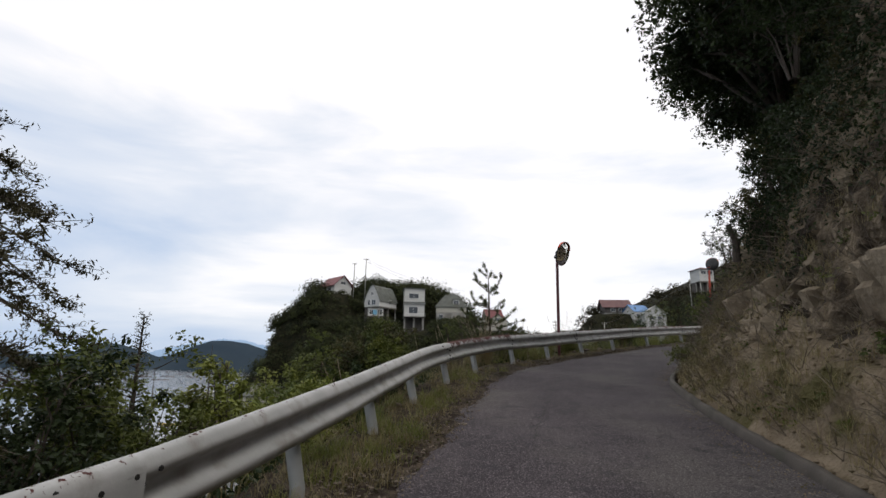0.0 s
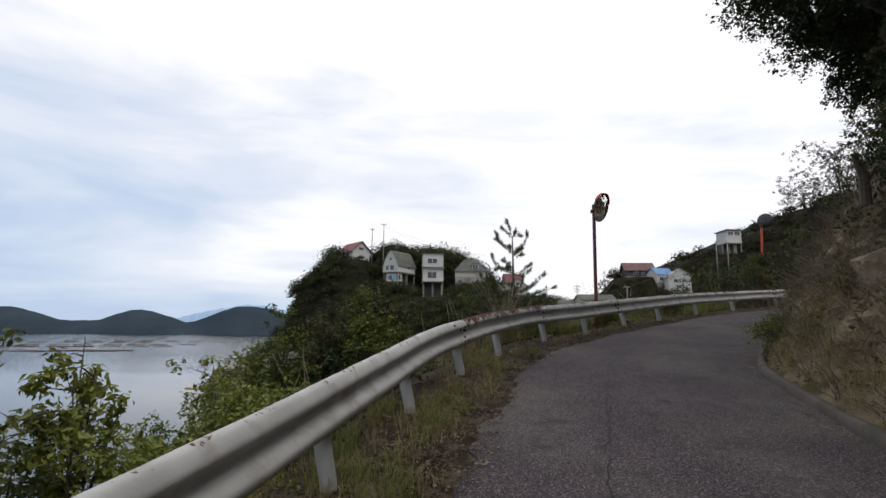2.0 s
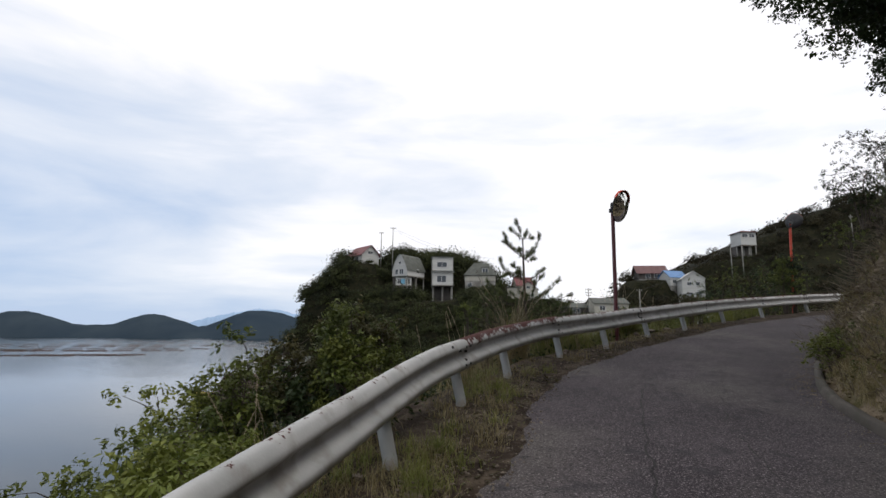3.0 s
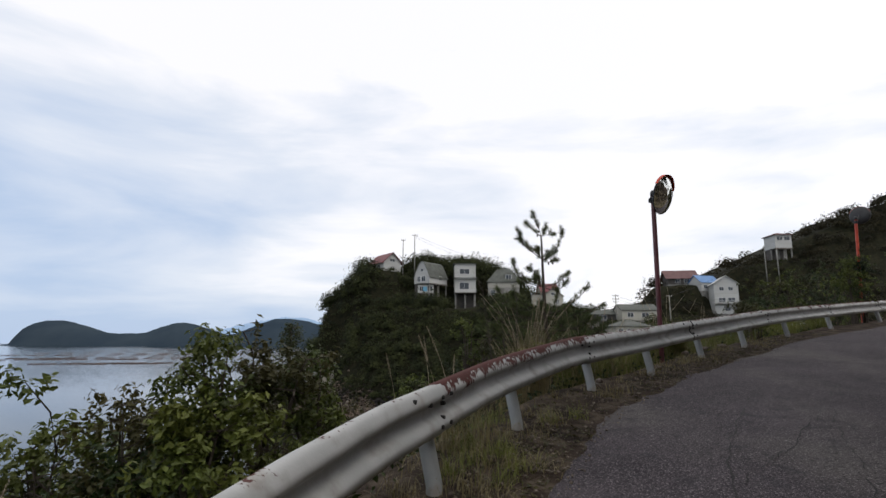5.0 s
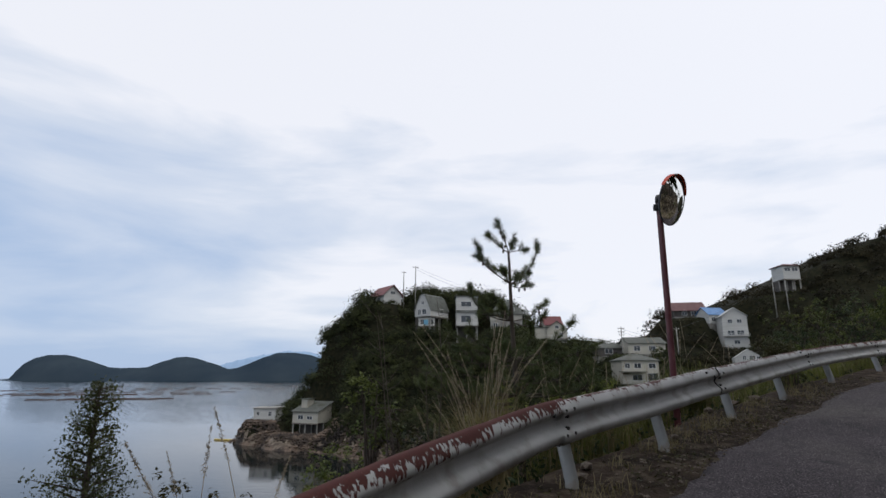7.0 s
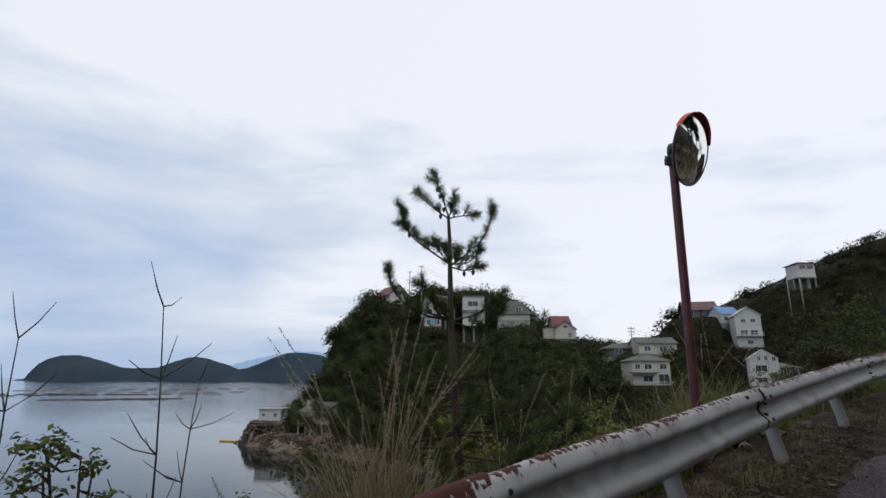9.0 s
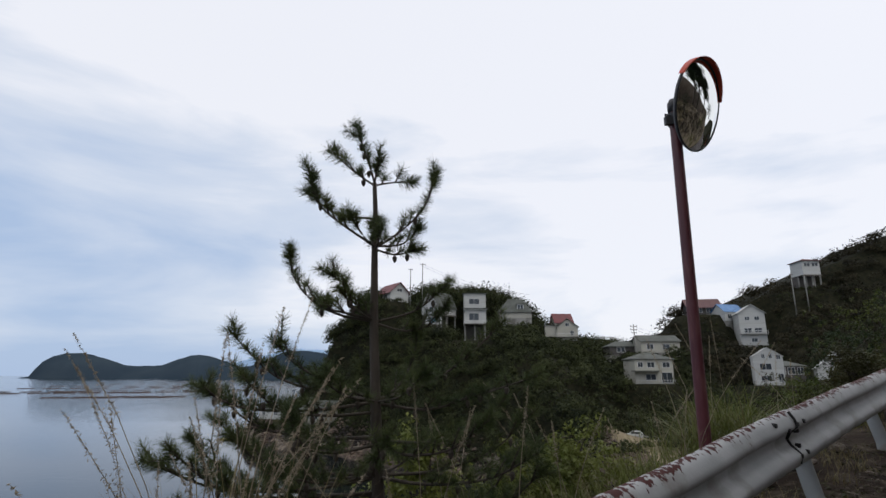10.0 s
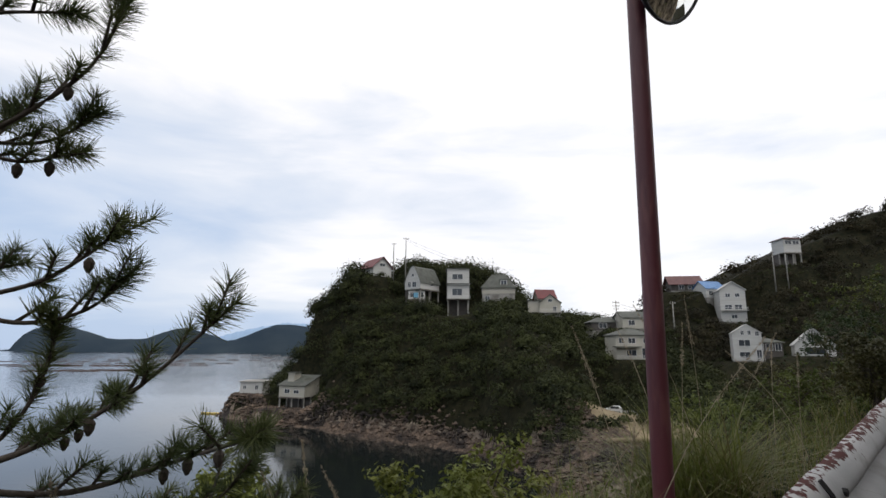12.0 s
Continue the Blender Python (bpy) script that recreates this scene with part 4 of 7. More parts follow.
        put(fr, x + ww, x + ww + f, z, z + wh, 0.0, 0.09)
        put(fr, x + ww / 2 - 0.035, x + ww / 2 + 0.035, z, z + wh, 0.0, 0.07)
        put(pn, x, x + ww, z, z + wh, 0.0, 0.03)
        win = part("window", fr.mesh("window", FRAME_WHITE), root)
        part("pane", pn.mesh("pane", WINDOW_GLASS), win)

    for x, z, ww, wh in windows:
        window(a + x, z, ww, wh)
    for face, x, z, ww, wh in side_windows:
        window(x, z, ww, wh, face)
    if plinth:
        part("plinth", Shape().box(a + 0.1, b2 - 0.1, 0.1, d - 0.1, -plinth, 0.0).mesh("plinth", CONCRETE), root, "stained concrete plinth")
    if stilts:
        for i in range(stilt_n):
            x = a + 0.25 + (w - 0.5) * i / (stilt_n - 1)
            for y in (0.2, d * 0.5):
                part("stilt", Shape().box(x - 0.16, x + 0.16, y - 0.16, y + 0.16, -stilts, 0.0).mesh("stilt", CONCRETE), root)
        part("floor_beam", Shape().box(a - 0.1, b2 + 0.1, -0.25, 0.1, -0.35, 0.0).mesh("floor_beam", WOOD_GREY), root)
        part("back_wall", Shape().box(a + 0.3, b2 - 0.3, d * 0.55, d, -stilts, 0.0).mesh("back_wall", WALL_DARK), root, "dark boarded undercroft")
    if balcony:
        for z0, depth in balcony:
            bal = Shape().box(a - 0.2, b2 + 0.2, -depth, 0.0, z0 - 0.18, z0)
            bo = part("balcony", bal.mesh("balcony", CONCRETE), root)
            rail = Shape().box(a - 0.2, b2 + 0.2, -depth, -depth + 0.06, z0 + 0.85, z0 + 0.93)
            n = int(w / 0.35)
            for i in range(n + 1):
                x = a - 0.17 + (w + 0.34) * i / n
                rail.box(x - 0.025, x + 0.025, -depth, -depth + 0.05, z0, z0 + 0.86)
            part("railing", rail.mesh("railing", FRAME_WHITE), bo)
    if wing:
        x0, x1, y0, y1, z0, z1, wmat, rmat = wing
        part("wing", Shape().box(x0, x1, y0, y1, z0, z1).mesh("wing", wmat), root)
        part("wing_roof", Shape().box(x0 - 0.3, x1 + 0.3, y0 - 0.3, y1 + 0.2, z1, z1 + 0.18).mesh("wing_roof", rmat), root)
    return root


house((-11.9, 180, 25.2), 6.6, 9, 3.4, "gable_front", 3.0, WALL_WHITE, ROOF_RED, [(2.4, 3.5, 1.8, 0.9)], plinth=2, yaw=36, eave=0.7, side_windows=[("left", 2, 1.0, 2.0, 1.4)], label="white house with a red gable roof on the hilltop")
house((-19.8, 181, 21.6), 5.5, 6, 2.2, "shed", 0.9, WALL_DARK, ROOF_GREY, plinth=2, label="low shed with a grey roof among hilltop trees", name="shed")
house((3.2, 171.0, 20.4), 8.6, 6.2, 1.9, "gambrel_side", 4.9, WALL_WHITE, ROOF_GREY, [(4.6, 1.2, 1.3, 1.1)], plinth=0, stilts=6.0, yaw=50, side_windows=[("left", 1.6, 0.6, 1.5, 1.5), ("left", 2.6, 3.7, 0.9, 0.8), ("left", 3.8, 0.6, 1.0, 1.5)], label="white house under a grey gambrel roof above the trees")
b = house((-0.6, 168.9, 17.4), 4.8, 1.2, 2.5, "shed", 0.05, WALL_WHITE, ROOF_GREY, [(0.5, 0.5, 1.0, 1.4), (3.0, 0.5, 1.3, 1.5)], stilts=3.2, yaw=8, label="glazed sunroom with pale blue panels on stilts", name="sunroom")
part("blue_panel", Shape().box(-0.9, 0.35, -0.12, 0.0, 0.4, 1.9).mesh("blue_panel", BLUE_PAINT), b, "pale blue panel")
house((11.65, 171, 17.7), 6.5, 7.5, 9.0, "shed", 0.15, WALL_WHITE, ROOF_GREY, [(1.5, 1.1, 2.8, 2.0), (1.5, 5.9, 3.0, 1.5)], stilts=5.4, balcony=[(0.05, 1.0)], wing=(-3.5, 3.5, -0.55, 0.0, 4.1, 4.45, WALL_WHITE, ROOF_GREY), label="tall narrow white house on concrete stilts with a balcony")
h4 = house((23.6, 171, 19.4), 9.8, 7, 1.8, "hip", 4.4, WALL_CREAM, ROOF_GREY, [(1.0, -2.3, 1.2, 1.5)], plinth=4.5, yaw=-8, label="cream house with a steep grey roof and dormer")
part("dormer", Shape().box(0.6, 2.6, 0.5, 3.0, 2.1, 4.2).mesh("dormer", WALL_WHITE), h4, "white dormer window")
part("dormer_window", Shape().box(0.85, 1.5, 0.44, 0.5, 2.6, 3.9).box(1.7, 2.35, 0.44, 0.5, 2.6, 3.9).mesh("dormer_window", WINDOW_GLASS), h4, "dark dormer panes")
part("dormer_roof", Shape().box(0.4, 2.8, 0.3, 3.2, 4.2, 4.36).mesh("dormer_roof", ROOF_GREY), h4)
house((37.6, 165, 12.6), 5.8, 7, 3.8, "gable_front", 2.2, WALL_CREAM, ROOF_GREY, [(2.4, 3.9, 1.0, 0.8), (3.7, 1.3, 0.9, 1.2)], plinth=2, yaw=-8, eave=0.35, wing=(-6.2, -2.9, 1.0, 5.5, 1.0, 4.2, WALL_CREAM, ROOF_GREY), balcony=[(0.9, 0.8)], label="cream house with a front gable between trees")
house((38.6, 173.5, 14.6), 5.4, 5, 3.9, "gable_side", 2.6, WALL_CREAM, ROOF_RED, [(2.0, 2.0, 1.2, 1.0)], plinth=3, yaw=6, label="small cream house with a bright red roof")
house((51.0, 138, 1.0), 8.8, 8, 5.6, "hip", 1.6, WALL_CREAM, ROOF_GREY, [(0.7, 3.7, 1.1, 1.1), (2.9, 3.7, 1.6, 1.1), (6.4, 3.7, 1.6, 1.1), (2.4, 0.8, 2.2, 1.3), (6.0, 0.3, 2.4, 2.2)], plinth=3, wing=(-4.9, 0.6, -1.6, 0.0, 2.6, 2.75, WALL_CREAM, ROOF_GREY), balcony=[(-0.05, 1.0)], label="two-storey cream house with a low hipped grey roof")
house((58.5, 152, 8.6), 10, 7, 2.9, "gable_side", 1.6, WALL_CREAM, ROOF_GREY, [(1.5, 0.9, 1.6, 1.2), (5.5, 0.9, 1.8, 1.2)], plinth=3, label="low grey-roofed house beside a utility pole")
house((51.0, 156, 8.2), 9, 6, 2.2, "hip", 1.4, WALL_DARK, ROOF_GREY, [(2.0, 0.7, 2.0, 1.2)], plinth=3, label="low dark house with a grey tiled roof")
house((94.4, 172, 11.6), 7.0, 8, 9.6, "gable_front", 2.4, WALL_WHITE, WALL_WHITE, [(1.2, 3.7, 1.9, 1.3), (3.9, 3.7, 1.9, 1.3), (2.8, 1.0, 1.5, 1.0), (1.6, 7.4, 1.2, 1.0), (4.2, 7.4, 1.2, 1.0)], plinth=3, yaw=-16, balcony=[(3.3, 0.9)], label="tall white three-storey house with a front gable")
house((94.0, 180.5, 19.6), 7.0, 6, 3.0, "gable_side", 2.4, WALL_WHITE, TARP, [(1.0, 0.8, 1.4, 1.2)], plinth=7, yaw=12, label="white house with a bright blue tarpaulin over its roof")
house((87.3, 186, 22.4), 9.4, 7, 2.5, "gable_side", 2.6, WALL_DARK, ROOF_BROWN, [(2.5, 0.5, 1.5, 1.3), (5.4, 0.5, 1.7, 1.3)], plinth=2, yaw=-10, eave=0.9, label="dark cabin with a faded red roof on the ridge")
house((119.4, 179, 34.1), 5.6, 6, 4.6, "hip", 1.1, WALL_WHITE, ROOF_BROWN, [(0.6, 2.7, 1.9, 1.2), (3.1, 2.7, 1.9, 1.2)], stilts=3.6, eave=0.5, label="white box house on tall stilts with a low brown roof")
house((75.6, 135, 0.9), 5.8, 6.5, 6.2, "gable_front", 1.9, WALL_WHITE, WALL_WHITE, [(1.2, 3.3, 2.2, 1.3), (1.2, 0.7, 2.0, 1.2), (1.7, 5.8, 0.6, 0.9), (3.1, 5.8, 0.6, 0.9), (4.6, 5.6, 0.7, 0.9), (4.6, 0.6, 0.9, 1.8)], plinth=2.2, eave=0.15, yaw=-24, balcony=[(0.0, 0.8)], label="narrow white three-storey house with a front gable")
house((83.0, 139, 0.9), 6.6, 6, 4.2, "hip", 1.2, WALL_DARK, ROOF_GREY, [(0.5, 2.3, 1.4, 1.5), (2.6, 2.3, 1.5, 1.5), (4.8, 2.3, 1.3, 1.5)], plinth=2, label="dark boarded house with three white windows")
house((91.0, 135, 2.0), 7.8, 6.5, 2.6, "gable_front", 3.6, WALL_WHITE, WALL_WHITE, [(2.9, 3.1, 0.8, 1.2), (4.5, 3.1, 0.8, 1.2), (2.2, 0.4, 3.6, 1.5)], plinth=2, eave=0.3, yaw=-28, label="white gabled house among shrubs")
house((-34.4, 165, -10.0), 8.6, 6.5, 2.9, "shed", 2.6, WALL_CREAM, ROOF_GREY, [(1.9, 1.0, 1.7, 1.0), (5.0, 1.0, 1.7, 0.8)], stilts=3.2, yaw=-24, wing=(-3.0, -1.0, 2.0, 5.0, 2.9, 6.3, WALL_CREAM, ROOF_GREY), label="cream house on stilts above the rocky shore")
house((-48.8, 175, -9.8), 6.8, 5.5, 3.1, "shed", 0.2, WALL_WHITE, CONCRETE, [(1.0, 1.2, 0.8, 0.9), (4.6, 1.0, 0.9, 1.2)], plinth=1.0, yaw=-6, label="small white boathouse with a flat pale roof")

# ---- utility poles ----
def utility_pole(base, height, arms, label):
    root = tagged(new("utility_pole"), label, "utility pole")
    root.location = base
    part("pole", Shape().tube([(0, 0, -3), (0, 0, height * 0.5), (0, 0, height)], [0.17, 0.15, 0.11], 10).mesh("pole", CONCRETE, True), root)
    for z, ln in arms:
        part("crossarm", Shape().box(-ln, ln, -0.09, 0.09, z - 0.07, z + 0.07).mesh("crossarm", WOOD_GREY), root)
        for s in (-0.9, 0.0, 0.9):
            part("insulator", Shape().tube([(s * ln, 0, z + 0.07), (s * ln, 0, z + 0.32)], [0.10, 0.07], 8).mesh("insulator", WALL_WHITE), root)
    return root


for x, y, zt, hh, arms in ((-8.3, 178, 35.8, 9, [(8.7, 0.7)]), (-4.5, 178, 37.6, 12, [(11.6, 0.9)]), (52.3, 153, 15.9, 10, [(9.5, 0.9), (8.6, 0.9), (7.8, 0.7)]), (108, 172, 33.5, 10, [(9.3, 0.5)]), (112, 172, 33, 9, []), (152, 172, 44, 11, [(10.2, 0.6)]), (66, 150, 15.5, 8, [(7.5, 0.7)])):
    utility_pole((x, y, zt - hh), hh, arms, "thin grey utility pole with crossarms" if arms else "plain grey pole on the hillside")
wires = Shape()
for a, b2 in (((-4.5, 178, 37.2), (30, 182, 28)), ((-4.5, 178, 36.6), (24, 180, 28)), ((52.3, 153, 15.4), (66, 150, 15.0)), ((52.3, 153, 14.5), (66, 150, 14.4)), ((66, 150, 15), (108, 172, 32.8))):
    wires.tube([tuple(Vector(a).lerp(Vector(b2), t) - Vector((0, 0, 1.6 * math.sin(math.pi * t)))) for t in np.linspace(0, 1, 9)], 0.03, 4)
tagged(new("power_lines", wires.mesh("power_lines", BLACKMETAL)), "thin black power lines between utility poles", "cables", kind="structure")

# ---- oyster rafts on the water ----
rr = random.Random(5)
raft = Shape()
for i in range(9):
    raft.box(-9, 9, -4 + i - 0.14, -4 + i + 0.14, 0.30, 0.55)
for i in range(13):
    raft.box(-9 + 1.5 * i - 0.12, -9 + 1.5 * i + 0.12, -4.2, 4.2, 0.06, 0.30)
raft0 = tagged(new("oyster_raft"), "dark bamboo oyster raft floating on the calm sea", "raft", "oyster rafts")
raft0.location = (-281, 466, SEA)
part("deck", raft.mesh("deck", RAFT), raft0)
for s in (-6, 0, 6):
    part("float", Shape().tube([(s, -3.6, 0.02), (s, 3.6, 0.02)], 0.34, 8).mesh("float", RAFT), raft0)
for y0, x0, n, dx, dy in ((462, -322, 5, 20, 4), (478, -300, 4, 21, 5), (560, -440, 6, 24, 6), (590, -400, 7, 24, 5), (606, -480, 4, 25, 4), (665, -420, 7, 27, 5), (740, -560, 8, 30, 6), (830, -470, 8, 33, 5), (880, -620, 9, 36, 6), (1060, -640, 10, 44, 8), (1360, -760, 11, 52, 8), (700, -160, 4, 34, 5)):
    for i in range(n):
        copy_thing(raft0, pose(x0 + dx * i + rr.uniform(-3, 3), y0 + dy * i + rr.uniform(-3, 3), SEA, 0, 0, rr.uniform(4, 22)))
boom = tagged(new("floating_boom"), "yellow floating boom moored off the rocky point", "boom")
boom.location = (-52, 178, SEA)
part("tube", Shape().tube([(-14, 5, 0.1), (-8, 3.4, 0.12), (0, 0, 0.1)], 0.35, 8).mesh("tube", FLOAT, True), boom)

# ---- small car by the beach ----
def small_car(base, yaw, label):
    root = tagged(new("car"), label, "car")
    root.location, root.rotation_euler = base, (0, 0, radians(yaw))
    prof = [(-1.7, 0.30), (-1.72, 0.75), (-1.55, 0.95), (-0.85, 1.02), (-0.35, 1.50), (1.2, 1.56), (1.62, 1.05), (1.70, 0.6), (1.66, 0.30)]
    bd = Shape()
    n = len(prof)
    bd.add([(x, -0.74, z) for x, z in prof] + [(x, 0.74, z) for x, z in prof], [tuple(range(n))[::-1], tuple(range(n, 2 * n))] + [(i, (i + 1) % n, n + (i + 1) % n, n + i) for i in range(n)])
    part("body", soften(bd.mesh("body", CARPAINT), 0.07, 2), root)
    part("windscreen", Shape().add([(-0.84, -0.62, 1.06), (-0.84, 0.62, 1.06), (-0.40, 0.56, 1.47), (-0.40, -0.56, 1.47)], [(0, 1, 2, 3)]).box(-0.84, -0.80, -0.6, 0.6, 1.03, 1.08).mesh("windscreen", WINDOW_GLASS), root)
    for s in (-1, 1):
        part("side_window", Shape().box(-0.4, 1.2, s * 0.745 - 0.012, s * 0.745 + 0.012, 1.05, 1.45).mesh("side_window", WINDOW_GLASS), root)
        part("headlight", Shape().box(-1.74, -1.68, s * 0.52 - 0.14, s * 0.52 + 0.14, 0.72, 0.88).mesh("headlight", FRAME_WHITE), root, "clear headlight")
        for x in (-1.1, 1.15):
            wh = part("wheel", Shape().tube([(x, s * 0.60, 0.3), (x, s * 0.76, 0.3)], 0.30, 18).mesh("wheel", DARKHOLE), root)
            part("rim", Shape().tube([(x, s * 0.755, 0.3), (x, s * 0.775, 0.3)], 0.18, 14).mesh("rim", GALV), wh, "grey rim")
    return root


small_car((39.8, 122, spot(39.8, 122)), -25, "small white car parked by the beach")
wallb = Shape()
for i in range(4):
    wallb.box(34 + i * 0.3, 56, 117.5 + i * 1.1, 118.2 + i * 1.1, -11.5, -9.6 + i * 0.35)
tagged(new("sea_steps", wallb.mesh("sea_steps", CONCRETE)), "stepped grey concrete sea wall above the beach", "sea wall", kind="structure")
logm = Shape().tube([(29, 93, -9.6), (33, 92.4, -9.3), (38, 91, -9.2)], [0.35, 0.4, 0.3], 9)
tagged(new("driftwood_log", logm.mesh("driftwood_log", SAND, True)), "pale bleached log lying on the shore", "driftwood")


# ---- leaves ----
def leaf_quads(pos, nrm, size, rs, narrow=0.5):
    """Diamond leaves: four corners each, turned about their own normals."""
    n = len(pos)
    nrm = nrm / np.maximum(np.linalg.norm(nrm, axis=1), 1e-6)[:, None]
    a = rs.normal(size=(n, 3))
    a = a - (a * nrm).sum(1)[:, None] * nrm
    a = a / np.maximum(np.linalg.norm(a, axis=1), 1e-6)[:, None]
    b2 = np.cross(nrm, a)
    s = np.asarray(size).reshape(-1, 1) * np.ones((n, 1))
    v = np.stack([pos - a * s * 0.5, pos + b2 * s * 0.5 * narrow + nrm * s * 0.08, pos + a * s * 0.5, pos - b2 * s * 0.5 * narrow + nrm * s * 0.08], 1)
    return v.reshape(-1, 3), np.arange(4 * n).reshape(n, 4)


def leaves_mesh(name, pos, nrm, size, mat, rs, narrow=0.5):
    v, q = leaf_quads(np.asarray(pos), np.asarray(nrm), size, rs, narrow)
    return quads_mesh(name, v, q, mat)


def shrub(x, y, top, r, mat, n=2200, leaf=0.06, seed=0, label="", name="shrub", base=None, sparse=1.0, stems=7, category="shrub", narrow=0.5):
    """A bush: stems that fork out of the bank and leaves in clusters about their ends."""
    rs = np.random.RandomState(seed)
    z0 = spot(x, y) if base is None else base
    h = max(top - z0, 0.4)
    root = tagged(new(name), label, category)
    root.location = (x, y, z0)
    st, tips = Shape(), []
    for i in range(stems):
        az, reach = rs.uniform(0, 6.28), r * rs.uniform(0.15, 0.85)
        tip = np.array([math.cos(az) * reach, math.sin(az) * reach, h * rs.uniform(0.62, 1.0)])
        mid = tip * np.array([0.35, 0.35, 0.55]) + rs.normal(size=3) * 0.05 * r
        st.tube([(0.06 * math.cos(az), 0.06 * math.sin(az), -0.2), tuple(mid), tuple(tip)], [0.016 + 0.006 * h, 0.012, 0.003], 5)
        for k in range(6):
            t = rs.uniform(0.25, 1.0)
            p = mid + (tip - mid) * t if t > 0.4 else mid * (0.5 + t)
            e = p + rs.normal(size=3) * np.array([0.30, 0.30, 0.22]) * r
            st.tube([tuple(p), tuple((p + e) / 2 + rs.normal(size=3) * 0.03), tuple(e)], [0.008, 0.005, 0.002], 4)
            tips.append(e)
        tips.append(tip)
    tagged(part("branchwork", st.mesh("branchwork", BARK), root, "brown woody stems"), kind="stuff")
    tips = np.array(tips)
    # leaves sit in tight rosettes at the twig ends
    per, leaf = 16, leaf * 0.86
    k = max(1, int(n * 1.55) // per)
    c = tips[rs.randint(0, len(tips), k)] + rs.normal(size=(k, 3)) * np.array([0.15, 0.15, 0.12]) * r * sparse
    pos = np.repeat(c, per, 0) + rs.normal(size=(k * per, 3)) * leaf * 0.55
    nrm = (pos - np.repeat(c, per, 0)) * 8 * 0.06 / leaf + rs.normal(size=(k * per, 3)) * 0.35 + np.array([0, 0, 0.45])
    tagged(part("foliage", leaves_mesh("foliage", pos, nrm, leaf * rs.uniform(0.6, 1.3, len(pos)), mat, rs, narrow), root), kind="stuff")
    return root


